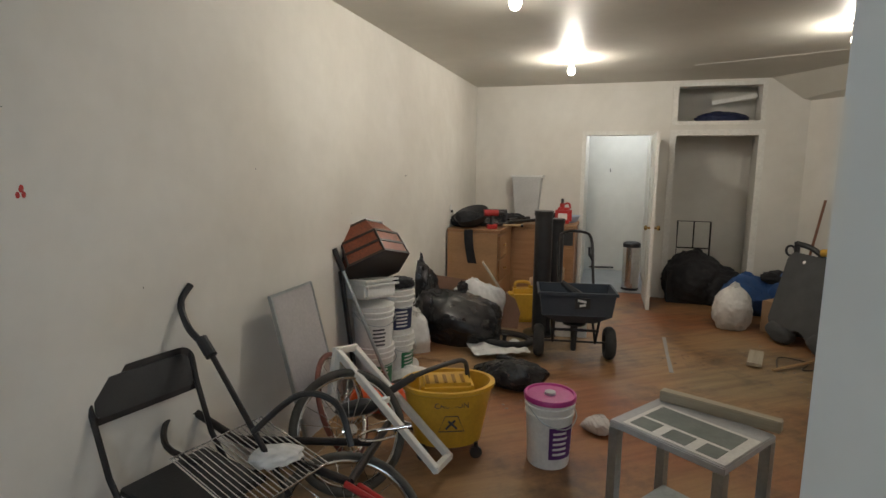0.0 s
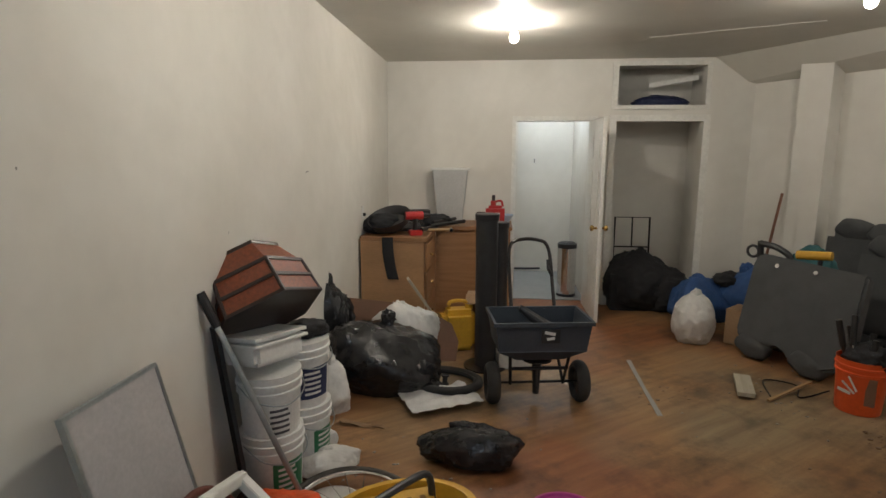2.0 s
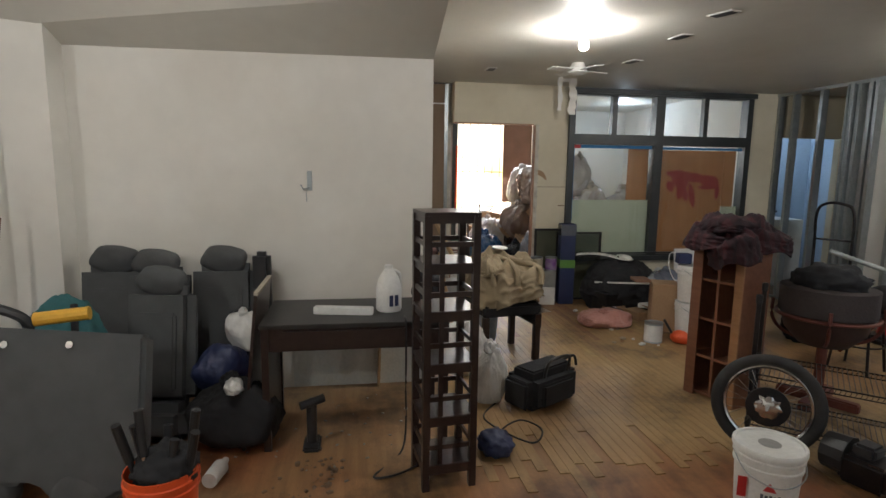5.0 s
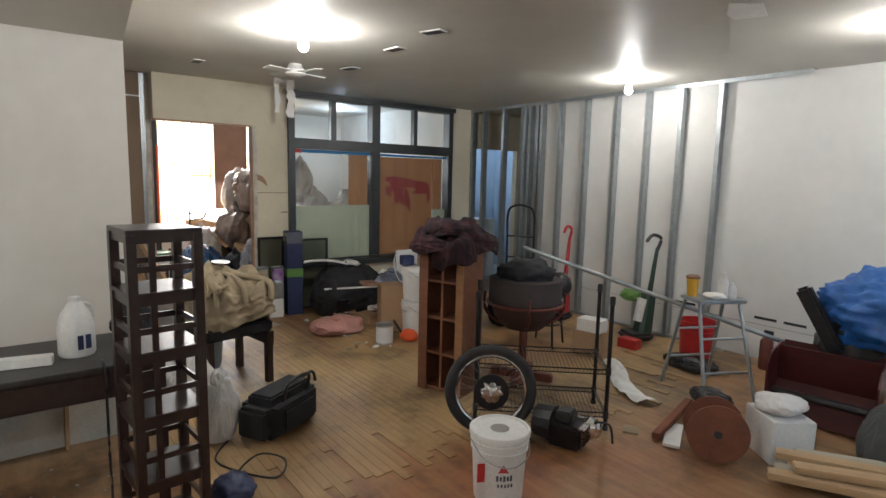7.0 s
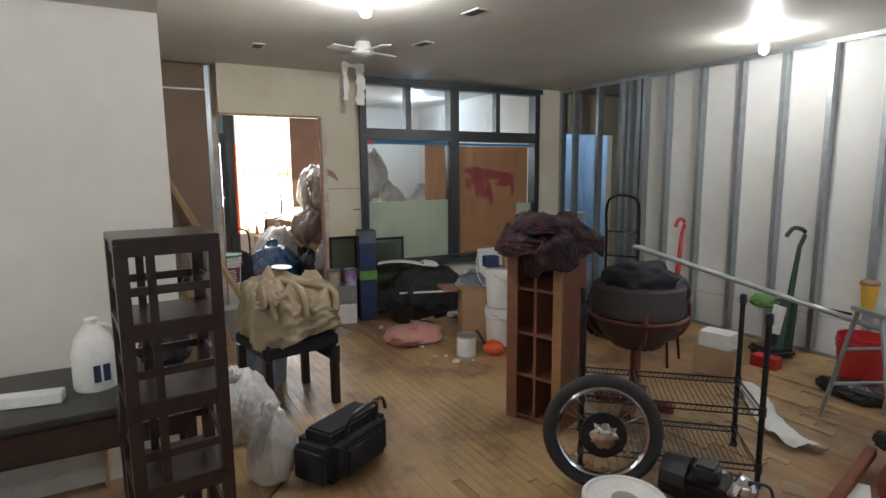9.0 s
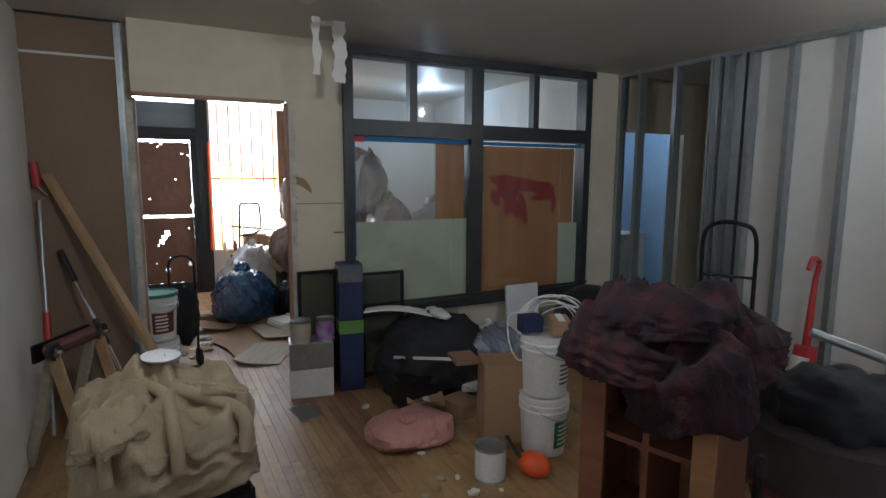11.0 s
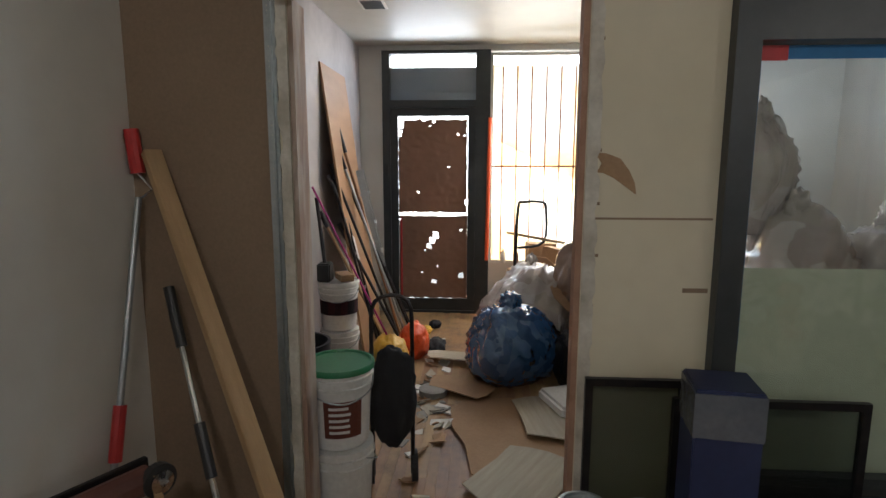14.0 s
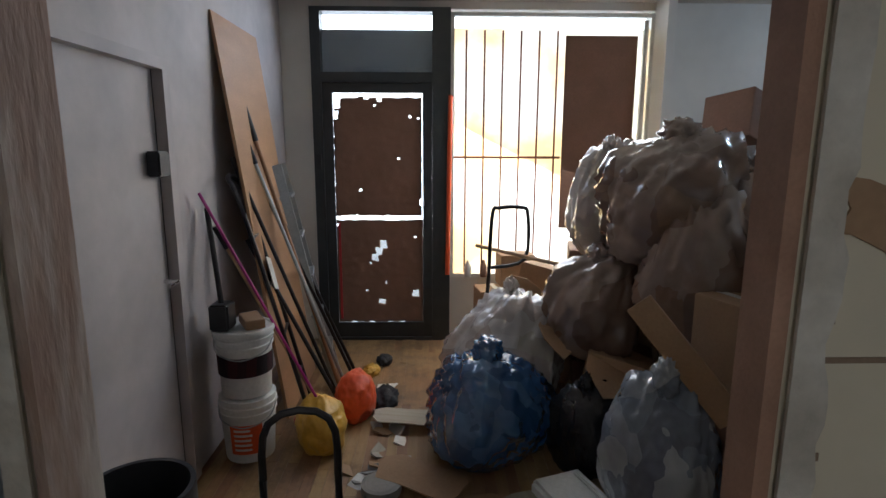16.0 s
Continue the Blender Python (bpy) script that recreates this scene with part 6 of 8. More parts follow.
armr = thing("seat_armrest", "narrow black upright armrest pad", "armrest", (5.86, 2.42, 0.55), -90)
part("pad", bx(-0.06, 0.06, -0.05, 0.05, 0.0, 0.52, bev=0.03), BLACK, armr)
part("post", rod(bmesh.new(), (0, 0, -0.55), (0, 0, 0.02), 0.012), BLKMET, armr)
bag(5.28, 3.40, 0.34, 0.17, 0.2, 0.33, "teal backpack leaning on the seats", TEALF, 10, 61, 0.12, knot=False, rough=0.08, name="backpack", cat="backpack")
part("strap", pipe(bmesh.new(), smooth_path([(5.12, 3.27, 0.45), (5.06, 3.25, 0.7), (5.14, 3.28, 0.9)], 5), 0.018), BLKF, tagged(new("strap_loop"), "black backpack strap hanging loose", "strap"))
carton(5.30, 3.45, 0, 0.5, 0.4, 0.33, "dark crate under the teal backpack", 5, BLKMET, tape=False, name="dark_crate")
stt = thing("tripod_stand", "black plastic stand with open arms", "stand", (5.15, 3.72, 0), 0)
part("post", rod(bmesh.new(), (0, 0, 0), (0, 0.06, 0.92), 0.035, 0.025), BLACK, stt)
part("arm", pipe(bmesh.new(), smooth_path([(0, 0.06, 0.9), (-0.02, -0.1, 0.88), (0, -0.2, 0.8), (0, -0.16, 0.66), (0, 0.02, 0.62)], 5), 0.028), BLACK, stt)
part("handle", ring(bmesh.new(), (0, 0.12, 0.82), (1, 0, 0), 0.05, 0.012, 24, 8), BLACK, stt)
pole("wooden_stick", "thin reddish wooden stick leaning in the corner", "stick", (5.55, 3.95, 0.6), (5.66, 3.90, 1.32), 0.013, CHERRY)
pole("yellow_roll", "yellow foam roll on top of the grey seat", "roll", (4.92, 3.36, 0.88), (4.95, 3.12, 0.90), 0.035, YPLAST)
bag(5.30, 2.50, 0, 0.22, 0.27, 0.24, "black bag heap beside the desk", BLKF, 0, 63, 0.3, knot=False)
bag(5.50, 2.62, 0.26, 0.15, 0.17, 0.16, "navy cloth on the black bag", NAVY, 0, 65, 0.4, knot=False, name="cloth_bundle", cat="clothes")
bag(5.66, 2.50, 0.46, 0.10, 0.14, 0.15, "clear plastic bag with white packets", WHITEBAG, 0, 66, 0.4, knot=False, name="plastic_bag")
heap("white_cup", "crushed white cup on the black bag", "cup", (5.14, 2.48, 0.36), (0.06, 0.05, 0.05), WPLAST, 67)
bt = thing("plastic_bottle", "clear plastic bottle lying on the floor", "bottle", (4.86, 2.52, 0.045), 80, rx=90)
part("bottle", lathe(bmesh.new(), [(0.04, -0.1), (0.043, 0.04), (0.018, 0.09), (0.018, 0.11)]), WHITEBAG, bt)
rb = bucket(4.36, 2.62, 0, "bright orange bucket full of black tools", -70, body=ORANGE, h=0.37, r=0.15, handle=False, openb=True)
part("white_mark", box(box(box(bmesh.new(), (0, 0, 0), (0.10, 0.003, 0.012)), (0, 0, 0.04), (0.10, 0.003, 0.012), (0, 20, 0)), (0, 0, -0.04), (0.08, 0.003, 0.02), (0, -30, 0)), WPLAST, rb, m=pose(-0.06, -0.128, 0.18, 4, 38, -25))
part("dark_mark", bx(0.03, 0.085, -0.135, -0.128, 0.08, 0.26), CARDD, rb)
random.seed(8)
for k in range(7):
    a, r0 = k * 0.9, 0.05 + 0.008 * k
    x0, y0 = 4.36 + r0 * math.cos(a), 2.62 + r0 * math.sin(a)
    pole("hand_tool", "black handled tool standing in the orange bucket", "tool", (x0, y0, 0.2), (x0 + 0.06 * math.cos(a * 2), y0 + 0.08 * math.sin(a), 0.5 + 0.045 * (k % 4)), 0.012, BLACK if k % 3 else CHROME,
         ((0.55, 1.0, 0.02, BLACK),))
heap("glove_pile", "dark gloves stuffed in the orange bucket", "clothes", (4.36, 2.6, 0.30), (0.13, 0.13, 0.09), BLKF, 71)
bar("loose_plank", "short whitewashed plank on the floor", "board", (3.86, 3.08, 0.035), (4.10, 3.26, 0.06), 0.11, 0.03, OLDWOOD)
bar("thin_stick", "thin wooden stick on the floor", "stick", (3.95, 2.98, 0.015), (4.45, 2.95, 0.05), 0.02, 0.015, PINE)
cbl = thing("floor_cable", "thin black cable curling on the floor", "cable", (0, 0, 0))
part("cable", pipe(bmesh.new(), smooth_path([(4.05, 3.02, 0.008), (4.3, 3.2, 0.008), (4.4, 3.02, 0.008), (4.2, 2.9, 0.008), (4.5, 2.85, 0.008)], 8), 0.005, 6), BLACK, cbl)
ft = thing("floor_tape", "grey tape strip stuck on the floor", "tape", (0, 0, 0))
part("strip", prism(bmesh.new(), [(3.75, 4.02), (3.78, 4.0), (3.42, 3.56), (3.16, 3.22), (3.13, 3.24), (3.40, 3.58)], 0.001, 0.003), mat("grey tape", (0.28, 0.28, 0.28), (0.36, 0.35, 0.33), bump=0.05), ft)
random.seed(77)
spill = bmesh.new()
for fx_, fy_, spread_, many in ((4.20, 2.25, 0.15, 420), (4.50, 2.10, 0.11, 160), (4.85, 2.00, 0.12, 60), (3.45, 3.40, 0.10, 30), (3.9, 1.9, 0.3, 30)):
    for k in range(many):
        cx_, cy_ = fx_ + random.gauss(0, spread_), fy_ + random.gauss(0, spread_ * 0.6)
        sr = random.uniform(0.003, 0.019) * random.random()
        prism(spill, [(cx_ + sr * random.uniform(0.7, 1.5) * math.cos(a) * 1.5, cy_ + sr * random.uniform(0.7, 1.5) * math.sin(a)) for a in [2 * math.pi * q / 7 for q in range(7)]], 0.0005, 0.001)
tagged(part("spilt_dirt", spill, SOIL), "dark oily dirt spilt over the floor", "dirt", kind="stuff")
wl = fixed("wall_lower_patch", bx(HX - 0.003, HX, 1.225, 2.25, 0.0, 0.50), mat("bluish patched plaster", (0.55, 0.58, 0.58), (0.66, 0.62, 0.52), rough=0.7, scale=3, bump=0.15))
bar("wall_batten", "narrow brown board standing at the wall under the desk", "board", (HX - 0.02, 1.62, 0.0), (HX - 0.02, 1.60, 0.62), 0.1, 0.02, PINE)

bag(1.97, 2.58, 0, 0.10, 0.08, 0.06, "small crumpled clear plastic wrapper on the floor", MILKBAG, 20, 201, 0.6, knot=False, name="plastic_wrapper", cat="plastic")
carton(3.05, 4.95, 0.42, 0.26, 0.2, 0.14, "rough brown fibre block on the box", ANG, CARD, tape=False, name="fibre_block")
for k, (x, y, z, rz, w_, L_) in enumerate(((1.24, 4.20, 0.01, 30, 0.05, 0.34), (1.45, 4.10, 0.012, -40, 0.04, 0.3), (1.15, 4.35, 0.02, 75, 0.06, 0.26), (0.62, 3.22, 0.03, 20, 0.10, 0.2), (0.70, 3.05, 0.02, -50, 0.12, 0.24), (0.52, 2.62, 0.01, 12, 0.12, 0.3))):
    sc_ = thing("cardboard_scrap", "crumpled brown cardboard scrap on the floor", "cardboard", (x, y, z), rz, "scraps by the west wall", 8 * (-1) ** k, 6)
    part("scrap", thicken(sheet(bmesh.new(), 8, 4, lambda u, v: ((u - 0.5) * L_, (v - 0.5) * w_, 0.03 * noise.noise(Vector((u * 3 + k, v * 3, 2))))), 0.003), CARD, sc_)
# desk and tower shelf
dk = thing("writing_desk", "black wooden desk with a shallow drawer", "desk", (5.42, 1.80, 0), 0)
part("desktop", bx(-0.32, 0.30, -0.56, 0.53, 0.735, 0.76, bev=0.004), mat("worn black desk top", (0.02, 0.019, 0.018), (0.045, 0.042, 0.038), rough=0.45, scale=7, bump=0.05), dk)
part("apron", bx(-0.30, -0.28, -0.54, 0.51, 0.60, 0.734), DWOOD, dk)
part("apron", bx(0.26, 0.28, -0.54, 0.51, 0.60, 0.734), DWOOD, dk)
part("drawer", bx(-0.312, -0.3, -0.3, 0.4, 0.615, 0.72, bev=0.003), DWOOD, dk)
part("side_panel", bx(-0.30, 0.28, 0.49, 0.51, 0.05, 0.734), DWOOD, dk)
for sx in (-0.29, 0.27):
    for sy in (-0.54, 0.5):
        part("leg", bx(sx - 0.02, sx + 0.02, sy - 0.02, sy + 0.02, 0, 0.734), DWOOD, dk)
lean = thing("leaning_board", "dark wooden panel leaning at the end of the desk", "board", (5.40, 2.44, 0.0), 0, rx=6)
part("panel", bx(-0.26, 0.26, -0.01, 0.01, 0, 0.93, bev=0.003), DWOOD, lean)
part("edge_strip", bx(-0.26, 0.26, -0.012, 0.012, 0.932, 0.95), OLDWOOD, lean, "pale worn edge")
mj = thing("milk_jug", "white plastic gallon jug on the desk", "jug", (5.39, 1.58, 0.76), 20)
part("body", lathe(bmesh.new(), [(0.074, 0), (0.080, 0.012), (0.080, 0.14), (0.064, 0.205), (0.032, 0.255), (0.024, 0.268)]), WPLAST, mj)
part("cap", lathe(bmesh.new(), [(0.026, 0.267), (0.026, 0.287), (0.02, 0.29)]), WPLAST, mj)
part("handle", pipe(bmesh.new(), smooth_path([(0.02, -0.03, 0.25), (0.03, -0.085, 0.22), (0.02, -0.085, 0.13)], 5), 0.011), WPLAST, mj)
part("label", bx(-0.0795, -0.078, -0.03, 0.03, 0.04, 0.11), NAVY, mj)
carton(5.32, 1.86, 0.76, 0.06, 0.36, 0.045, "long narrow white carton on the desk", -10, WPLAST, tape=False, name="long_carton")
heap("black_bag_small", "small black bag at the back of the desk", "bag", (5.5, 1.32, 0.76), (0.12, 0.1, 0.13), BLKF, 73)
dc = thing("desk_cable", "black cord hanging from the desk to the floor", "cable", (0, 0, 0))
part("cord", pipe(bmesh.new(), smooth_path([(5.2, 1.50, 0.77), (5.08, 1.50, 0.74), (5.07, 1.50, 0.4), (5.02, 1.52, 0.02), (4.75, 1.7, 0.01), (4.8, 1.5, 0.01), (5.1, 1.2, 0.01)], 8), 0.006, 6), BLACK, dc)
part("plug", rod(bmesh.new(), (5.07, 1.5, 0.2), (5.07, 1.5, 0.24), 0.012), CHROME, dc)
vs_ = thing("clamp_stand", "small black clamp with chrome screw under the desk", "tool", (5.15, 2.05, 0), 0)
part("body", rod(rod(bmesh.new(), (0, 0, 0), (0, 0, 0.28), 0.03), (-0.04, 0.06, 0.27), (0.02, -0.07, 0.29), 0.025), BLACK, vs_)
part("base", bx(-0.09, 0.09, -0.05, 0.05, 0, 0.03, bev=0.01), BLACK, vs_)

ts = thing("tower_shelf", "tall narrow espresso wood shelf tower with slatted sides", "shelf", (4.74, 1.33, 0), 6)
for sx in (-0.125, 0.125):
    for sy in (-0.125, 0.125):
        part("post", bx(sx - 0.018, sx + 0.018, sy - 0.018, sy + 0.018, 0, 1.42), DWOOD, ts)
for z in (0.12, 0.38, 0.66, 0.93, 1.17, 1.42):
    part("shelf_board", bx(-0.143, 0.143, -0.143, 0.143, z, z + 0.02, bev=0.003), DWOOD, ts)
    part("rail", bx(-0.135, -0.12, -0.107, 0.107, z - 0.035, z, bx(0.12, 0.135, -0.107, 0.107, z - 0.035, z, bx(-0.107, 0.107, -0.135, -0.12, z - 0.035, z, bx(-0.107, 0.107, 0.12, 0.135, z - 0.035, z)))), DWOOD, ts)
for z in (0.22, 0.48, 0.76, 1.02, 1.27):
    for s in (-0.128, 0.128):
        part("slat", bx(s - 0.006, s + 0.006, -0.107, 0.107, z, z + 0.025), DWOOD, ts)
    for s in (-0.128, 0.128):
        part("slat", bx(-0.107, 0.107, s - 0.006, s + 0.006, z + 0.0, z + 0.025), DWOOD, ts)
for s in (-0.128, 0.128):
    for sy in (0.05,):
        part("upright_slat", bx(s - 0.006, s + 0.006, sy - 0.012, sy + 0.012, 0.14, 1.40), DWOOD, ts)


# ---- east room ----
ac = thing("armchair", "dark armchair piled with a beige cloth", "chair", (6.62, 0.52, 0), 10)
for sx in (-0.24, 0.24):
    for sy in (-0.24, 0.24):
        part("leg", bx(sx - 0.025, sx + 0.025, sy - 0.025, sy + 0.025, 0, 0.42), DWOOD, ac)
part("seat", bx(-0.27, 0.27, -0.27, 0.27, 0.42, 0.52, bev=0.02), BLKF, ac)
part("apron", bx(-0.26, 0.26, -0.275, -0.25, 0.30, 0.42), DWOOD, ac)
ct = thing("beige_cloth", "crumpled beige canvas cloth thrown over the armchair", "cloth", (6.60, 0.50, 0.50), 10)
part("folds", drape(bmesh.new(), 0.29, 0.28, 0.30, 0.34, 77, 7, 0.20, 0.06, 160, 44), BEIGEF, ct)
part("bunched_layer", drape(bmesh.new(), 0.24, 0.12, 0.37, 0.07, 71, 5, 0.22, 0.05, 110, 28), BEIGEF, ct, m=pose(0.06, -0.06, 0, 6, 0, 38))
part("bunched_layer", drape(bmesh.new(), 0.22, 0.09, 0.36, 0.06, 75, 6, 0.25, 0.05, 110, 28), BEIGEF, ct, m=pose(-0.08, 0.10, 0, -8, 0, -24))
for k, (x0, y0, x1, y1, bend) in enumerate(((-0.26, -0.20, 0.20, -0.05, 0.08), (-0.27, 0.02, 0.22, 0.14, -0.07), (-0.24, 0.22, 0.12, 0.02, 0.06), (-0.10, -0.26, 0.26, 0.20, 0.05))):
    part("rolled_fold", pipe(bmesh.new(), smooth_path([(x0 - 0.05, y0, 0.20), (x0, y0, 0.33), ((x0 + x1) / 2, (y0 + y1) / 2 + bend, 0.375), (x1, y1, 0.355), (x1 + 0.05, y1, 0.26)], 7), 0.026 - 0.003 * k, 10), BEIGEF, ct)
bundle = thing("stuffed_bundle", "dark bundle under the beige cloth on the armchair", "bundle", (6.60, 0.50, 0.50), 10)
part("bundle", bx(-0.25, 0.25, -0.24, 0.24, 0.02, 0.30, bev=0.06), BLKF, bundle)
lidp = thing("plastic_plate", "pale grey plastic lid lying on the beige cloth", "lid", (6.76, 0.50, 0.945), 0, rx=3, ry=-4)
part("disc", lathe(bmesh.new(), [(0.045, 0), (0.068, 0.005), (0.072, 0.012), (0.064, 0.010), (0.045, 0.007)]), WPLAST, lidp)
bag(6.22, 0.92, 0, 0.18, 0.22, 0.26, "clear bluish plastic wrap beside the armchair", WHITEBAG, 0, 79, 0.5, knot=False, name="plastic_bag")
bag(6.98, 0.62, 0, 0.17, 0.19, 0.42, "light blue plastic bag behind the armchair", PLAST_LITBLUE, 0, 80, 0.5, knot=False, name="plastic_bag")
dfl = thing("duffel_bag", "boxy black duffel bag with carrying straps", "bag", (5.60, 0.47, 0), -60)
part("body", bx(-0.25, 0.25, -0.14, 0.14, 0.0, 0.27, bev=0.05), BLKF, dfl)
part("end_pocket", bx(-0.285, -0.245, -0.11, 0.11, 0.03, 0.22, bev=0.018), BLKF, dfl)
part("side_pocket", bx(-0.16, 0.16, -0.165, -0.13, 0.04, 0.2, bev=0.015), BLKF, dfl)
part("top_panel", bx(-0.20, 0.20, -0.09, 0.09, 0.255, 0.285, bev=0.013), BLKF, dfl)
part("strap", pipe(bmesh.new(), smooth_path([(-0.12, -0.12, 0.24), (-0.1, -0.15, 0.36), (0.1, -0.15, 0.36), (0.12, -0.12, 0.24)], 5), 0.011), BLACK, dfl)
part("strap", pipe(bmesh.new(), smooth_path([(0.2, 0, 0.26), (0.32, -0.02, 0.28), (0.36, -0.02, 0.2)], 5), 0.011), BLACK, dfl)
bag(5.62, 0.85, 0, 0.11, 0.12, 0.24, "clear bag with red printed packet", WHITEBAG, 0, 83, 0.4, knot=True, name="plastic_bag")
carton(5.58, 0.80, 0.12, 0.08, 0.02, 0.16, "red printed packet in the clear bag", -50, RED, tape=False, name="red_packet")
heap("dark_rag", "dark rag on the floor by the shelf", "cloth", (4.95, 0.98, 0), (0.13, 0.1, 0.07), NAVY, 84)
fc2 = thing("power_cable", "black power cord looping over the floor", "cable", (0, 0, 0))
part("cord", pipe(bmesh.new(), smooth_path([(4.9, 0.95, 0.01), (5.15, 0.9, 0.01), (5.3, 0.72, 0.01), (5.15, 0.62, 0.01), (5.0, 0.75, 0.01), (5.35, 0.95, 0.01), (5.6, 0.8, 0.01)], 8), 0.006, 6), BLACK, fc2)

# leaning tools on the brown panel
bar("long_beam", "long pine beam leaning on the brown wall panel", "board", (8.34, 0.34, 0.02), (8.85, 1.12, 1.66), 0.065, 0.035, PINE)
rp = thing("paint_roller_pole", "grey roller pole with red ends leaning in the corner", "tool", (0, 0, 0))
part("pole", rod(bmesh.new(), (8.36, 1.13, 0.05), (8.83, 1.17, 1.49), 0.012), GALV, rp)
part("roller", rod(bmesh.new(), (8.84, 1.17, 1.58), (8.84, 1.185, 1.74), 0.026), RED, rp)
part("roller_wire", pipe(bmesh.new(), [(8.83, 1.17, 1.48), (8.84, 1.12, 1.52), (8.84, 1.17, 1.58)], 0.005), CHROME, rp)
part("grip", rod(bmesh.new(), (8.54, 1.145, 0.60), (8.60, 1.15, 0.78), 0.022), RED, rp)
pole("extension_pole", "black and silver extension pole leaning on the panel", "tool", (8.38, 0.62, 0.02), (8.83, 1.08, 1.15), 0.011, CHROME, ((0.45, 0.6, 0.02, BLACK), (0.82, 1.0, 0.02, BLACK)))
wb = thing("folding_workbench", "small folding workbench with dark red top and pine legs", "workbench", (8.13, 0.96, 0), -29)
part("top", rod(bmesh.new(), (-0.19, 0, 0.70), (0.19, 0, 0.70), 0.043, seg=10), mat("dull dark red board", (0.13, 0.045, 0.03), (0.08, 0.035, 0.03), rough=0.6, bump=0.1), wb)
part("backboard", bx(-0.24, 0.22, 0.045, 0.065, 0.64, 0.74, bev=0.003), BLKMET, wb)
for s in (-0.19, 0.19):
    part("leg", box(bmesh.new(), (s, -0.10, 0.36), (0.022, 0.07, 0.76), (-14, 0, 0), bev=0.004), PINE, wb, "flat pine leg")
    part("leg", box(bmesh.new(), (s * 0.86, 0.10, 0.34), (0.022, 0.06, 0.70), (16, 0, 0), bev=0.004), OLDWOOD, wb, "flat grey leg")
    part("wing_nut", lathe(bmesh.new(), [(0.03, 0), (0.034, 0.012), (0.012, 0.016), (0.010, 0.04)], seg=16), CHROME, wb, m=pose(s * 1.07, -0.045, 0.70, 90))
    part("washer", rod(bmesh.new(), (s * 1.07, -0.045, 0.70), (s * 1.07, -0.02, 0.70), 0.05, seg=20), BLACK, wb)
carton(8.42, 0.68, 0, 0.24, 0.28, 0.32, "grey metal box standing by the doorway", 12, GALV, tape=False, name="metal_box")

# boxes, cans, tall box by the window
carton(8.45, -0.50, 0, 0.22, 0.32, 0.22, "white cardboard carton at the bottom of a stack", -12, PAPER, name="carton", tape=False)
carton(8.45, -0.50, 0.222, 0.22, 0.32, 0.2, "grey metal case on the white carton", -10, GALV, tape=False, name="metal_case")


def paint_can(x, y, z, label, body, r=0.075, h=0.17):
    t = thing("paint_can", label, "can", (x, y, z), 0, "round paint cans")
    part("body", lathe(bmesh.new(), [(r, 0), (r * 1.03, 0.003), (r, 0.008), (r, h - 0.01), (r * 1.04, h - 0.006), (r * 1.04, h), (r * 0.9, h), (r * 0.88, h - 0.008)]), GALV, t)
    part("label", lathe(bmesh.new(), [(r * 1.01, 0.02), (r * 1.012, 0.02), (r * 1.012, h - 0.02), (r * 1.01, h - 0.02)]), body, t)


paint_can(8.42, -0.42, 0.422, "round paint can with grey and white label", OLDWOOD)
paint_can(8.40, -0.60, 0.422, "round paint can with violet and white label", mat("violet print", (0.20, 0.06, 0.30), (0.5, 0.48, 0.5), scale=14, rough=0.3, bump=0.02), 0.07)
tbx = carton(8.42, -0.80, 0, 0.17, 0.18, 1.0, "tall narrow navy cardboard box with taped top", -8, NAVY, tape=False, name="tall_box")
part("tape_wrap", bx(-0.088, 0.088, -0.093, 0.093, 0.86, 0.99), mat("shiny packing tape", (0.10, 0.11, 0.13), (0.16, 0.17, 0.19), rough=0.15, bump=0.3), tbx)
part("green_label", bx(-0.089, 0.089, -0.094, 0.094, 0.46, 0.56), GREENL, tbx)


def screen_frame(name, label, y0, y1, h, x0, lean, z=0.0):
    t = thing(name, label, "screen", (x0, (y0 + y1) / 2, z), 90, ry=0, rx=-lean)
    w = abs(y1 - y0)
    bm = bx(-w / 2, w / 2, -0.01, 0.01, 0, 0.025)
    bx(-w / 2, w / 2, -0.01, 0.01, h - 0.025, h, bm)
    bx(-w / 2, -w / 2 + 0.025, -0.01, 0.01, 0.025, h - 0.025, bm)
    bx(w / 2 - 0.025, w / 2, -0.01, 0.01, 0.025, h - 0.025, bm)
    part("frame", bm, BLKMET, t)
    part("mesh", bx(-w / 2 + 0.025, w / 2 - 0.025, -0.001, 0.001, 0.025, h - 0.025), glass_mat("insect screen", (0.62, 0.64, 0.60), 0.5), t)


screen_frame("window_screen", "black framed insect screen leaning on the window", -1.32, -0.72, 0.88, 8.57, 0)
screen_frame("window_screen", "smaller black framed screen behind the tall box", -0.78, -0.45, 0.92, 8.62, 0)
bag(8.12, -1.38, 0, 0.42, 0.46, 0.36, "large black duffel bag heaped by the window", BLKF, 20, 91, 0.16, knot=False, rough=0.1, name="black_duffel")
thin = thing("foam_board", "white curved packing board on the black bag", "board", (8.15, -1.12, 0.62), 60)
part("sheet", thicken(sheet(bmesh.new(), 12, 3, lambda u, v: ((u - 0.5) * 0.55, (v - 0.5) * 0.13, 0.05 * math.sin(u * 2.6))), 0.012), PAPER, thin)
heap("white_rag", "white crumpled paper on the black bag", "paper", (7.98, -1.35, 0.62), (0.16, 0.06, 0.03), PAPER, 92)
carton(7.86, -1.10, 0, 0.28, 0.22, 0.26, "black crate in front of the duffel bag", 10, BLKMET, tape=False, name="black_crate")
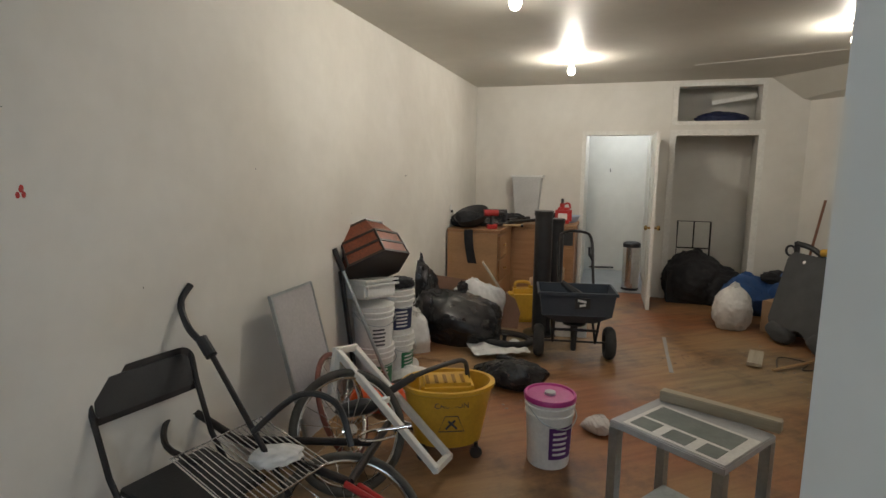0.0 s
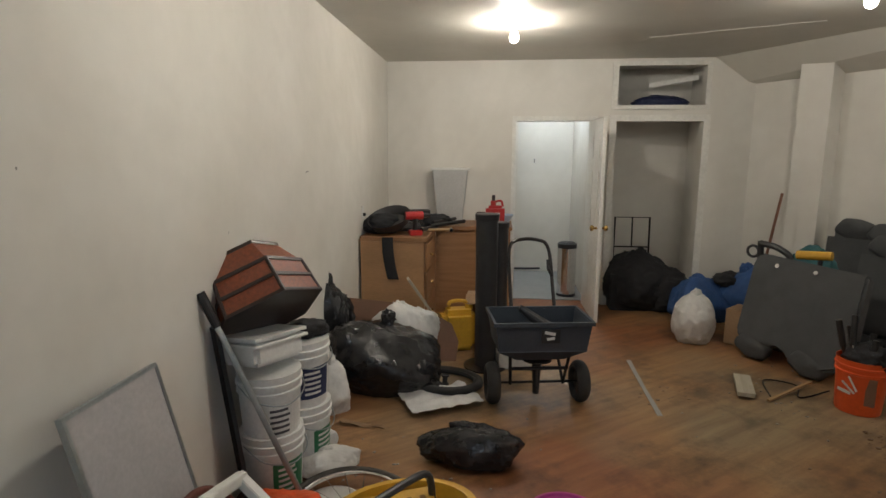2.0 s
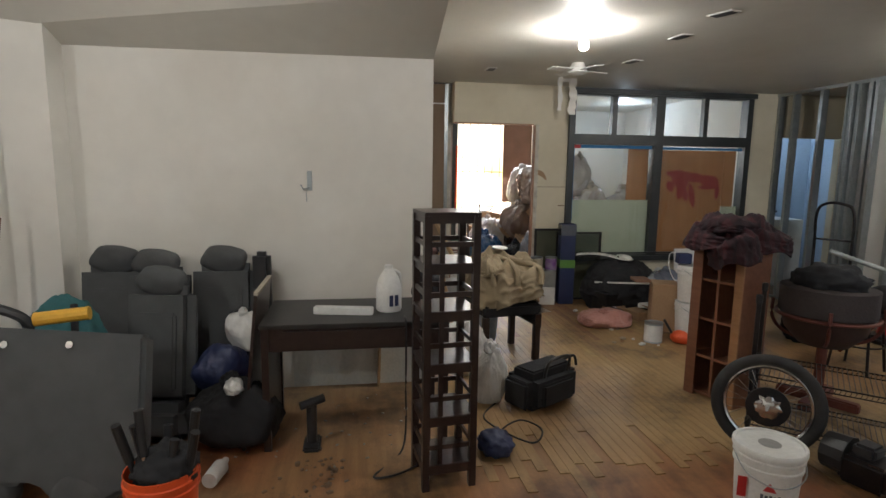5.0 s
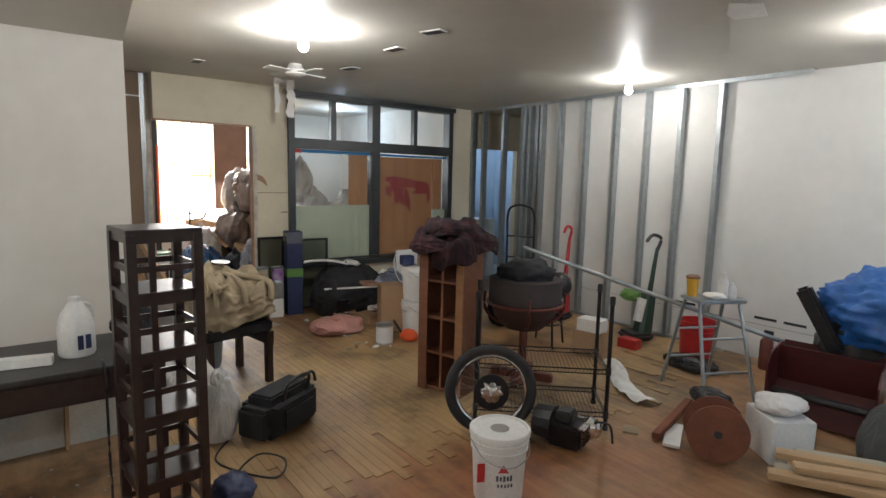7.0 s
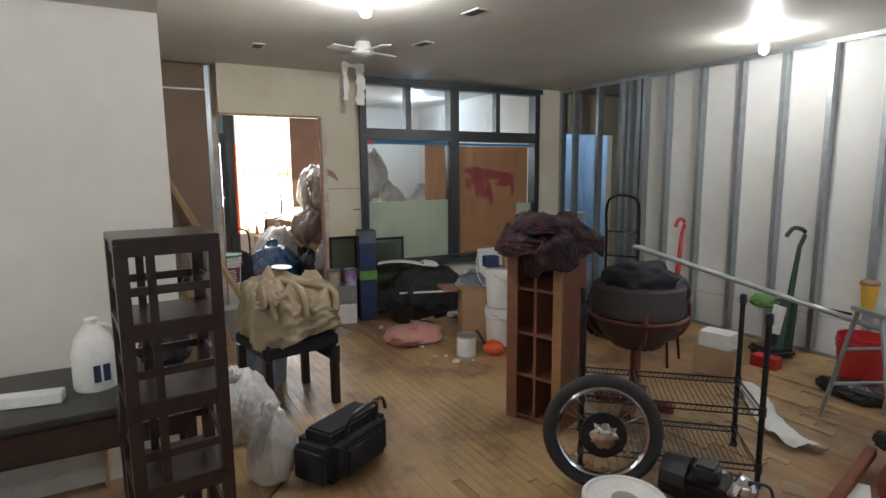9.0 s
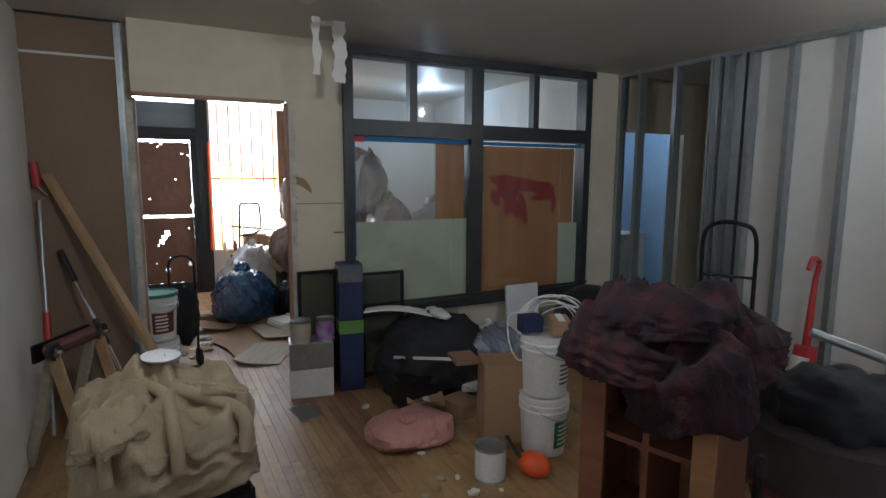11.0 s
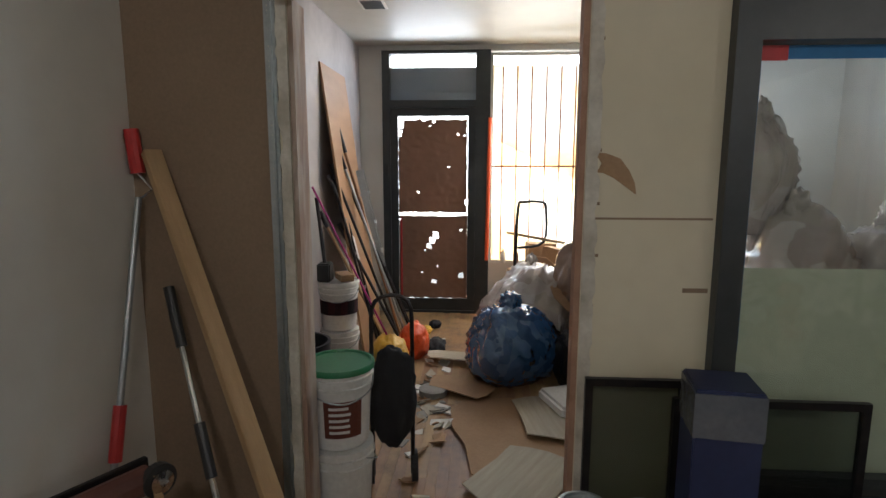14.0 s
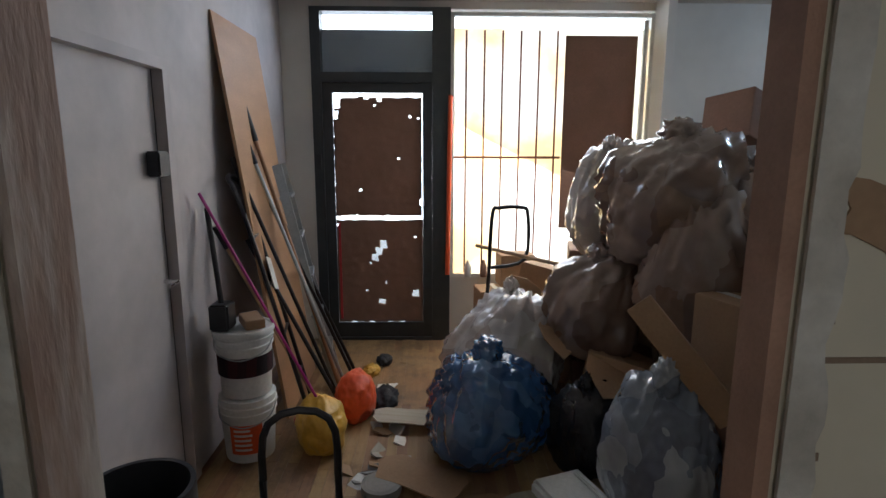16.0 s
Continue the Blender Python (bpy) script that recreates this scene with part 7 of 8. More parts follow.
carton(7.72, -1.12, 0, 0.18, 0.26, 0.12, "small printed box with red photographs", -20, CARD, name="printed_box")
heap("red_cloth", "bright red cloth scrap on the boxes", "cloth", (7.90, -1.55, 0.2), (0.08, 0.07, 0.05), RED, 93)
bag(8.25, -1.95, 0, 0.24, 0.22, 0.26, "grey clear plastic bag by the window wall", WHITEBAG, 0, 95, 0.5, knot=False, name="plastic_bag")
bag(8.05, -2.15, 0, 0.26, 0.24, 0.12, "dark red rags heaped on the floor", MAROON, 0, 96, 0.5, knot=False, name="rag_heap", cat="rubbish")
bar("white_lath", "long thin white strip across the boxes", "stick", (7.2, -1.52, 0.48), (7.95, -0.98, 0.36), 0.018, 0.018, PAPER)
carton(7.22, -1.42, 0, 0.28, 0.26, 0.50, "tall brown cardboard box with open lid", -22, CARD, tape=False)
carton(7.32, -1.20, 0.5, 0.2, 0.16, 0.03, "flat orange carton on the brown box", -12, CARDD, tape=False, name="flat_carton")
bag(7.42, -0.84, 0, 0.26, 0.30, 0.10, "pink plastic bag spread on the floor", PINKB, 30, 97, 0.5, knot=False, name="pink_bag")
ppr = thing("paper_sheet", "white sheet of paper lying on the floor", "paper", (8.1, -0.37, 0.002), 12)
part("sheet", box(bmesh.new(), (0, 0, 0.003), (0.26, 0.17, 0.002)), PAPER, ppr)
paint_can(6.80, -1.08, 0, "grey metal paint can standing on the floor", PAPER, 0.085, 0.2)
oh = thing("orange_tool", "orange rounded tool with a hammer beside it", "tool", (6.72, -1.32, 0), 20)
part("body", lump(bmesh.new(), (0, 0, 0.06), (0.1, 0.08, 0.07), 0.06, 2, 3, 3), ORANGE, oh)
part("handle", rod(bmesh.new(), (0.05, 0.02, 0.05), (0.12, 0.1, 0.22), 0.012), BLACK, oh)
bd = carton(8.48, -2.52, 0, 0.03, 0.36, 0.66, "white foam board leaning under the window", 0, WPLAST, ry=7, tape=False, name="foam_sheet")
ball = thing("exercise_ball", "large black exercise ball by the window", "ball", (8.14, -3.0, 0))
part("ball", lathe(bmesh.new(), [(0.34 * math.sin(math.pi * k / 24) + 0.0005, 0.34 - 0.34 * math.cos(math.pi * k / 24)) for k in range(25)], seg=48), mat("matt black rubber", (0.02, 0.02, 0.024), (0.03, 0.03, 0.034), rough=0.45, bump=0.02), ball)

for k, (x, y, z, sx, sy, sz, rz, mm, lab) in enumerate(((7.62, -1.36, 0, 0.24, 0.2, 0.10, 14, CARD, "open small carton with printed pictures"), (7.78, -1.52, 0.10, 0.2, 0.14, 0.05, -24, PAPER, "flat white printed packet"),
                                               (7.55, -1.66, 0, 0.3, 0.22, 0.16, 32, CARDD, "crushed dark cardboard carton"), (7.95, -1.75, 0, 0.28, 0.2, 0.2, -10, CARDD, "dark open carton against the wall"),
                                               (7.60, -0.98, 0.0, 0.24, 0.17, 0.10, 28, BLKMET, "black metal case on the floor"))):
    carton(x, y, z, sx, sy, sz, lab, rz, mm, tape=False, flaps=k % 2 == 0, name="small_carton")
bag(7.86, -1.80, 0.20, 0.22, 0.20, 0.20, "smoky clear plastic bag over cartons", GREYBAG, 30, 205, 0.6, knot=False, name="plastic_bag")
for k in range(16):
    x, y = 7.35 + random.uniform(-0.75, 0.75), -0.95 + random.uniform(-0.35, 0.30)
    s_ = random.uniform(0.012, 0.04)
    lit = thing("litter_scrap", "small crumpled paper or plaster scrap on the floor", "litter", (x, y, 0.004), random.uniform(0, 180), "scraps by the window")
    part("scrap", lump(bmesh.new(), (0, 0, s_ * 0.4), (s_, s_ * 0.7, s_ * 0.5), 0.4, 2.5, k, 2, 0.3), (PAPER, OLDWOOD, WPLAST, CARD)[k % 4], lit)

GE = "white five gallon buckets by the bookcase"
bucket(6.94, -1.55, 0, "white bucket with green label, lower in a stack", -65, label_mat=GREENP, group=GE)
bucket(6.94, -1.55, 0.372, "white bucket with printed label, on the lower one", -65, label_mat=PAPER, group=GE)
bucket(6.50, -1.70, 0, "white bucket standing under another bucket", -65, label_mat=PAPER, group=GE)
bucket(6.50, -1.70, 0.372, "white bucket carrying a brown carton", -65, label_mat=None, group=GE)
carton(6.88, -1.60, 0.745, 0.18, 0.11, 0.09, "small brown carton on the bucket", -30, tape=True, name="small_carton")
carton(6.98, -1.46, 0.745, 0.10, 0.13, 0.10, "small navy carton on the bucket", -12, NAVY, tape=False, name="small_carton")
carton(6.50, -1.68, 0.745, 0.26, 0.16, 0.10, "brown brick carton on the bucket", -50, CARDD, tape=False, name="brick_carton")
coil = thing("cable_coil", "loose coil of white cable hung over the buckets", "cable", (7.06, -1.72, 0.68), 0)
random.seed(21)
for k in range(8):
    cx, cy, cz = random.uniform(-0.04, 0.04), random.uniform(-0.05, 0.05), random.uniform(0.02, 0.12)
    part("loop", ring(bmesh.new(), (cx, cy, cz + 0.03), (random.uniform(-0.8, -0.2), random.uniform(0.1, 0.6), 0.9), 0.14 + 0.012 * k, 0.0045, 36, 6), WPLAST, coil)
part("loose_end", pipe(bmesh.new(), smooth_path([(0.1, 0.1, 0.1), (0.0, 0.35, 0.16), (-0.1, 0.42, 0.02), (-0.05, 0.3, -0.12), (0.05, 0.12, -0.02)], 6), 0.0045, 6), WPLAST, coil)
mic = thing("black_float_tool", "black round headed tool standing on the floor", "tool", (8.1, -2.3, 0.0))
part("stem", rod(bmesh.new(), (0, 0, 0), (0, 0, 0.32), 0.035), BLACK, mic)
part("head", lathe(bmesh.new(), [(0.02, 0.30), (0.055, 0.34), (0.08, 0.4), (0.07, 0.45), (0.03, 0.48)]), BLACK, mic)

# bookcase with cloth
bc = thing("narrow_bookcase", "narrow reddish wooden bookcase with two rows of shelves", "bookcase", (5.50, -0.88, 0), 198)
H = 1.17
part("side_panel", bx(-0.20, -0.178, -0.14, 0.14, 0, H), CHERRY, bc)
part("side_panel", bx(0.178, 0.20, -0.14, 0.14, 0, H), CHERRY, bc)
part("back_panel", bx(-0.178, 0.178, 0.13, 0.14, 0, H), CHERRY, bc)
part("top_panel", bx(-0.20, 0.20, -0.14, 0.14, H, H + 0.02), CHERRY, bc)
part("divider", bx(-0.01, 0.01, -0.13, 0.13, 0.02, H), CHERRY, bc)
for z in (0.02, 0.30, 0.58, 0.87):
    part("shelf_board", bx(-0.178, -0.01, -0.13, 0.13, z, z + 0.018), CHERRY, bc)
    part("shelf_board", bx(0.01, 0.178, -0.13, 0.13, z, z + 0.018), CHERRY, bc)
part("face_strip", bx(-0.20, -0.12, -0.155, -0.14, 0, H), CHERRY, bc)
part("face_strip", bx(0.14, 0.20, -0.155, -0.14, 0, H), OAK, bc)
mc = thing("plaid_blanket", "dark maroon and black plaid blanket heaped on the bookcase", "blanket", (5.50, -0.92, H + 0.02), 95)
part("folds", drape(bmesh.new(), 0.33, 0.23, 0.05, 0.14, 99, 5, 0.12, 0.035), MAROON, mc)
part("peak", drape(bmesh.new(), 0.25, 0.18, 0.11, 0.10, 98, 4, 0.16, 0.04, 90, 24), MAROON, mc, m=pose(0.05, 0.0, 0, 6, -8, 20))
part("hanging_fold", drape(bmesh.new(), 0.13, 0.13, 0.03, 0.18, 97, 5, 0.16, 0.03, 72, 20), MAROON, mc, m=pose(0.20, 0.15, 0, 10, 14, 0))

# wire rack, seat frame, wheel, engine
wr = thing("wire_rack", "black wire shelving rack standing on the floor", "rack", (4.77, -1.11, 0), 47)
for sx in (-0.44, 0.44):
    for sy in (-0.22, 0.22):
        part("post", rod(bmesh.new(), (sx, sy, 0), (sx, sy, 0.92), 0.014), BLKMET, wr)
        part("foot", rod(bmesh.new(), (sx, sy, 0), (sx, sy, 0.03), 0.02), BLACK, wr)
        for z in (0.12, 0.42, 0.90):
            part("clip_sleeve", rod(bmesh.new(), (sx, sy, z - 0.035), (sx, sy, z + 0.015), 0.019), BLACK, wr)
for z in (0.12, 0.42):
    sh_ = part("shelf", pipe(pipe(bmesh.new(), [(-0.44, -0.22, z), (0.44, -0.22, z), (0.44, 0.22, z), (-0.44, 0.22, z)], 0.005, 6, True), [(-0.44, -0.22, z - 0.03), (0.44, -0.22, z - 0.03), (0.44, 0.22, z - 0.03), (-0.44, 0.22, z - 0.03)], 0.004, 6, True), BLKMET, wr)
    ww = bmesh.new()
    for k in range(33):
        rod(ww, (-0.43 + 0.027 * k, -0.22, z + 0.003), (-0.43 + 0.027 * k, 0.22, z + 0.003), 0.0026, seg=4)
    for k in range(36):
        for s in (-0.22, 0.22):
            rod(ww, (-0.43 + 0.0245 * k, s, z), (-0.418 + 0.0245 * k, s, z - 0.03), 0.0016, seg=4)
    part("wire_grid", ww, BLKMET, sh_, kind="stuff")
pole("steel_conduit", "long galvanised conduit resting across the rack", "pipe", (3.80, -2.86, 0.46), (5.55, -1.72, 1.08), 0.018, GALV)
sf = thing("salvaged_seat", "worn brown seat on a rusty swivel base", "seat", (5.32, -1.52, 0), 30)
part("bowl", thicken(lathe(bmesh.new(), [(0.04, 0.42), (0.16, 0.45), (0.25, 0.55), (0.29, 0.68)], closed=False), 0.012), mat("dirty brown vinyl", (0.055, 0.028, 0.022), (0.03, 0.018, 0.016), rough=0.6, bump=0.15), sf)
part("belt", lathe(bmesh.new(), [(0.27, 0.68), (0.30, 0.68), (0.30, 0.86), (0.27, 0.87)]), mat("grey brown padding", (0.06, 0.048, 0.045), (0.04, 0.03, 0.03), rough=0.9, bump=0.3), sf)
part("ring", ring(bmesh.new(), (0, 0, 0.66), (0, 0, 1), 0.31, 0.013, 36, 8), RUSTR, sf)
part("post", rod(bmesh.new(), (0, 0, 0.06), (0, 0, 0.44), 0.035), RUSTR, sf)
part("base", bx(-0.26, 0.26, -0.035, 0.035, 0.0, 0.07, bev=0.01, bm=bx(-0.035, 0.035, -0.26, 0.26, 0.0, 0.068)), RUSTR, sf)
for a_ in (20, 110, 200, 290):
    part("rail", pipe(bmesh.new(), smooth_path([(0.05, 0, 0.44), (0.24, 0, 0.50), (0.325, 0, 0.60), (0.33, 0, 0.74)], 5), 0.012), RUSTR, sf, m=pose(0, 0, 0, 0, 0, a_))
part("bracket", rod(rod(bmesh.new(), (-0.1, 0, 0.42), (-0.28, 0, 0.64), 0.014), (0.1, 0, 0.42), (0.28, 0, 0.64), 0.014), RUSTR, sf)
heap("black_bag_small", "black bag stuffed into the salvaged seat", "bag", (5.32, -1.52, 0.80), (0.24, 0.22, 0.13), BLKF, 101)
mw = wheel(4.72, -0.60, 0.30, 0.30, (-0.78, 0.60, 0.08), "motorcycle wheel with chrome rim leaning on the rack", 0.033, hub=0.06, name="motorcycle_wheel", spokes=28)
part("brake_disc", lathe(bmesh.new(), [(0.10, 0.036), (0.115, 0.036), (0.115, 0.048), (0.03, 0.05)]), BLKMET, mw)
part("sprocket", lump(bmesh.new(), (0, 0, 0.05), (0.065, 0.06, 0.02), 0.3, 5, 3, 3, 0.5, False), CHROME, mw)
wbk = bucket(4.175, -0.16, 0, "white lidded bucket with red triangle mark and black print", -112, lid=WPLAST, h=0.38, r=0.15)
part("lid_dirt", lathe(bmesh.new(), [(0.02, 0.372), (0.05, 0.3725), (0.045, 0.373)]), CONC, wbk)
tm = prism(bmesh.new(), [(-0.028, 0), (0.028, 0), (0, 0.042)], 0, 0.002)
part("triangle_mark", tm, RED, wbk, m=pose(-0.03, -0.140, 0.20, 86, 0, -12))
part("red_label", bx(-0.128, -0.09, -0.10, -0.098, 0.14, 0.24), RED, wbk, m=pose(-0.012, -0.012, 0, 0, 0, -8))
pbm = bmesh.new()
for k in range(5):
    a = -0.42 + 0.13 * k
    box(pbm, (0.137 * math.sin(a), -0.137 * math.cos(a), 0.165), (0.012, 0.003, 0.03 - 0.008 * (k % 2)), (0, 0, math.degrees(a)))
    box(pbm, (0.135 * math.sin(a + 0.04), -0.135 * math.cos(a + 0.04), 0.125), (0.010, 0.003, 0.018), (0, 0, math.degrees(a)))
part("print_block", pbm, PRINT, wbk)
en = thing("small_engine", "small black and chrome petrol engine on the floor", "engine", (4.32, -0.89, 0), 20)
part("block", bx(-0.12, 0.1, -0.1, 0.1, 0.02, 0.17, bev=0.02), BLKMET, en)
for k in range(6):
    part("cooling_fin", bx(-0.14, -0.03, -0.12, 0.08, 0.06 + 0.02 * k, 0.066 + 0.02 * k), CHROME, en)
part("carburettor", lump(bmesh.new(), (-0.13, -0.08, 0.12), (0.07, 0.06, 0.07), 0.2, 4, 4, 3, 0.3, False), CHROME, en)
part("cowling", rod(bmesh.new(), (0.08, 0, 0.13), (0.2, 0, 0.13), 0.11, 0.10), BLACK, en)
part("air_filter", bx(-0.05, 0.06, -0.06, 0.06, 0.17, 0.24, bev=0.015), BLACK, en)
part("pull_cord", pipe(bmesh.new(), smooth_path([(-0.16, -0.05, 0.18), (-0.24, -0.1, 0.16), (-0.26, -0.12, 0.04)], 5), 0.008), BLACK, en)

# hand truck, vacuums, stool, blower
ht = thing("hand_truck", "dark green black hand truck standing by the studs", "hand truck", (6.75, -2.92, 0), 30)
part("frame", pipe(bmesh.new(), smooth_path([(-0.16, 0, 0.05), (-0.16, 0, 0.9), (-0.15, 0.02, 1.28), (-0.06, 0.04, 1.36), (0.08, 0.04, 1.36), (0.16, 0.02, 1.26), (0.16, 0, 0.9), (0.16, 0, 0.05)], 5), 0.014), BLKMET, ht)
for z in (0.25, 0.5, 0.75, 1.0):
    part("cross_bar", rod(bmesh.new(), (-0.16, 0, z), (0.16, 0, z), 0.01), BLKMET, ht)
part("toe_plate", bx(-0.19, 0.19, -0.2, 0.0, 0.0, 0.008), BLKMET, ht)
for s in (-0.21, 0.21):
    part("wheel", rod(bmesh.new(), (s - 0.02, 0.06, 0.11), (s + 0.02, 0.06, 0.11), 0.11, seg=24), RUBBER, ht)
bag(6.65, -2.62, 0, 0.2, 0.2, 0.34, "black bundle leaning on the hand truck", BLKF, 0, 104, 0.2, knot=False, name="black_bundle")
ch2 = thing("metal_stool", "low black metal stool frame with tray seat", "stool", (5.88, -2.42, 0), 20)
for sx in (-0.15, 0.15):
    for sy in (-0.15, 0.15):
        part("leg", rod(bmesh.new(), (sx, sy, 0), (sx * 0.7, sy * 0.7, 0.5), 0.011), BLKMET, ch2)
part("seat", bx(-0.19, 0.19, -0.17, 0.17, 0.5, 0.53, bev=0.01), BLKMET, ch2)
part("stretcher", ring(bmesh.new(), (0, 0, 0.24), (0, 0, 1), 0.18, 0.008, 24, 6), BLKMET, ch2)
heap("helmet", "dark round helmet on the metal stool", "helmet", (5.78, -2.5, 0.53), (0.13, 0.12, 0.13), BLKMET, 105, ridge=0, rough=0.03)
carton(5.45, -2.62, 0, 0.3, 0.24, 0.22, "grey brown carton behind the rack", 20, CARD, name="carton")
carton(5.43, -2.60, 0.222, 0.24, 0.18, 0.12, "white and green carton on top", 12, PAPER, name="carton")
carton(5.30, -3.05, 0, 0.2, 0.12, 0.10, "dark red brick carton on the floor", 5, RED, tape=False, name="red_carton")


def vacuum(x, y, rz, body, label):
    t = thing("upright_vacuum", label, "vacuum cleaner", (x, y, 0), rz, "upright vacuum cleaners")
    part("floor_head", bx(-0.14, 0.14, -0.22, 0.06, 0.01, 0.09, bev=0.03), BLACK, t)
    part("motor_body", rod(bmesh.new(), (0, 0, 0.08), (0, 0.06, 0.5), 0.10, 0.07), body, t)
    part("dust_cup", rod(bmesh.new(), (0, -0.06, 0.2), (0, -0.02, 0.44), 0.055), WHITEBAG, t)
    part("handle_tube", rod(bmesh.new(), (0, 0.06, 0.48), (0, 0.12, 0.98), 0.028, 0.018), body, t)
    part("grip", pipe(bmesh.new(), smooth_path([(0, 0.12, 0.96), (0, 0.16, 1.08), (0, 0.05, 1.12), (0, -0.02, 1.05)], 5), 0.018), BLACK if body is not RED else RED, t)


vacuum(6.50, -3.42, 190, RED, "red upright vacuum cleaner against the studs")
vacuum(5.42, -3.46, 160, mat("dark green plastic", (0.02, 0.05, 0.03), (0.02, 0.035, 0.025), rough=0.35, bump=0.03), "dark green upright vacuum cleaner against the studs")
heap("green_bag", "light green bag behind the vacuum cleaner", "bag", (5.62, -3.52, 0.38), (0.12, 0.07, 0.07), GREENL, 106)
bucket(4.72, -3.26, 0, "bright red bucket with darker rim", 0, body=RED, h=0.40, r=0.165, openb=True)
heap("black_bag_small", "black plastic sheet crumpled beside the red bucket", "bag", (4.62, -2.98, 0), (0.24, 0.13, 0.07), BLKBAG, 107)
stl = thing("step_stool", "grey metal step stool with bottles on its top", "stool", (4.24, -2.50, 0), 62)
for sx in (-0.17, 0.17):
    part("front_leg", rod(bmesh.new(), (sx * 1.25, -0.28, 0), (sx, -0.10, 0.76), 0.014), GALV, stl)
    part("rear_leg", rod(bmesh.new(), (sx * 1.25, 0.30, 0), (sx, 0.08, 0.76), 0.014), GALV, stl)
part("top_step", bx(-0.2, 0.2, -0.13, 0.13, 0.76, 0.79, bev=0.006), GALV, stl)
for z, y in ((0.25, -0.22), (0.5, -0.16)):
    part("cross_bar", rod(bmesh.new(), (-0.19, y, z), (0.19, y, z), 0.010), GALV, stl)
    part("cross_bar", rod(bmesh.new(), (-0.19, -y, z), (0.19, -y, z), 0.010), GALV, stl)
cup = thing("paper_cup", "yellow and brown paper cup with dark lid", "cup", (4.36, -2.40, 0.79))
part("cup", lathe(bmesh.new(), [(0.035, 0), (0.048, 0.14)]), YPLAST, cup)
part("lid", lathe(bmesh.new(), [(0.052, 0.14), (0.052, 0.155), (0.04, 0.165)]), CARDD, cup)
for x, y, h in ((4.18, -2.52, 0.2), (4.14, -2.58, 0.12)):
    b_ = thing("plastic_bottle", "clear plastic bottle standing on the step stool", "bottle", (x, y, 0.79))
    part("bottle", lathe(bmesh.new(), [(0.035, 0), (0.036, h * 0.65), (0.014, h * 0.88), (0.014, h)]), WHITEBAG, b_)
bag(4.21, -2.47, 0.79, 0.10, 0.06, 0.025, "white napkins on the step stool", PAPER, 0, 108, 0.3, knot=False, name="napkin", cat="paper")
fx = thing("fire_extinguisher", "small fire extinguisher on the floor by the wall", "extinguisher", (4.22, -3.55, 0))
part("cylinder", lathe(bmesh.new(), [(0.05, 0), (0.055, 0.02), (0.055, 0.26), (0.02, 0.31)]), RUSTR, fx)
part("valve", bx(-0.05, 0.03, -0.012, 0.012, 0.31, 0.36, bev=0.004), BLACK, fx)
spo = thing("cable_spool", "rusty metal cable spool on its side", "spool", (3.70, -1.54, 0.175), 0)
spo.matrix_basis = Matrix.Translation((3.70, -1.54, 0.175)) @ Vector((-0.55, 0.80, 0.05)).to_track_quat("Z", "Y").to_matrix().to_4x4()
for z in (-0.09, 0.09):
    part("flange", lathe(bmesh.new(), [(0.175, z - 0.006), (0.175, z + 0.006), (0.05, z + 0.008)], seg=36), RUST, spo)
part("drum", rod(bmesh.new(), (0, 0, -0.085), (0, 0, 0.085), 0.09, seg=28), RUST, spo)
# black disc on the flange paints the shade of the hole
part("bore_shade", rod(bmesh.new(), (0, 0, 0.098), (0, 0, 0.102), 0.025), BLACK, spo)
bx24 = carton(3.48, -1.90, 0, 0.30, 0.26, 0.27, "white carton with black print holding clear film", -38, PAPER, tape=False, name="white_carton")
part("print_block", bx(-0.1, 0.08, -0.133, -0.1305, 0.22, 0.25, bx(-0.12, -0.02, -0.133, -0.1305, 0.05, 0.07, bx(0.06, 0.1, -0.133, -0.1305, 0.04, 0.1))), PRINT, bx24)
bag(3.48, -1.90, 0.27, 0.14, 0.12, 0.07, "clear crumpled film in the white carton", WHITEBAG, 0, 109, 0.5, knot=False, name="plastic_film", cat="plastic")
carton(3.88, -1.98, 0, 0.24, 0.16, 0.12, "black and blue box on the floor", -30, BLKMET, tape=False, name="tool_box")
heap("black_bag_small", "black plastic bag on the tool box", "bag", (3.98, -2.05, 0.12), (0.14, 0.1, 0.06), BLKBAG, 110)
bar("angle_iron", "brown rusty angle bar lying on the floor", "bar", (4.02, -1.42, 0.03), (4.12, -2.02, 0.09), 0.05, 0.05, RUST)
bar("white_board_strip", "white board offcut lying on the floor", "board", (3.90, -1.40, 0.02), (4.05, -1.72, 0.02), 0.10, 0.02, PAPER)
carton(4.20, -1.42, 0, 0.10, 0.12, 0.012, "cream tile piece on the floor", 30, BEIGEF, tape=False, name="tile_piece")
wt = thing("white_sheet_roll", "crumpled strip of white plastic sheeting on the floor", "plastic", (4.75, -2.15, 0), -35)
part("strip", thicken(sheet(bmesh.new(), 40, 10, lambda u, v: ((u - 0.5) * 0.95, (v - 0.5) * 0.16 + 0.05 * math.sin(u * 5), 0.03 + 0.03 * math.sin(v * 3.1) + 0.025 * noise.noise(Vector((u * 9, v * 3, 3))))), 0.004), WPLAST, wt)

sb = thing("snow_blower", "dark red snow blower housing covered by a blue tarpaulin", "snow blower", (3.47, -2.64, 0), 8)
hous = bmesh.new()
sheet(hous, 12, 1, lambda u, v: ((v - 0.5) * 0.62, 0.16 * math.sin(radians(-70 + 150 * u)) + 0.02, 0.26 - 0.26 * math.cos(radians(20 + 150 * u))))
part("housing", thicken(hous, 0.008), MAHOG, sb, m=pose(0, 0, 0, 0, 0, 180))
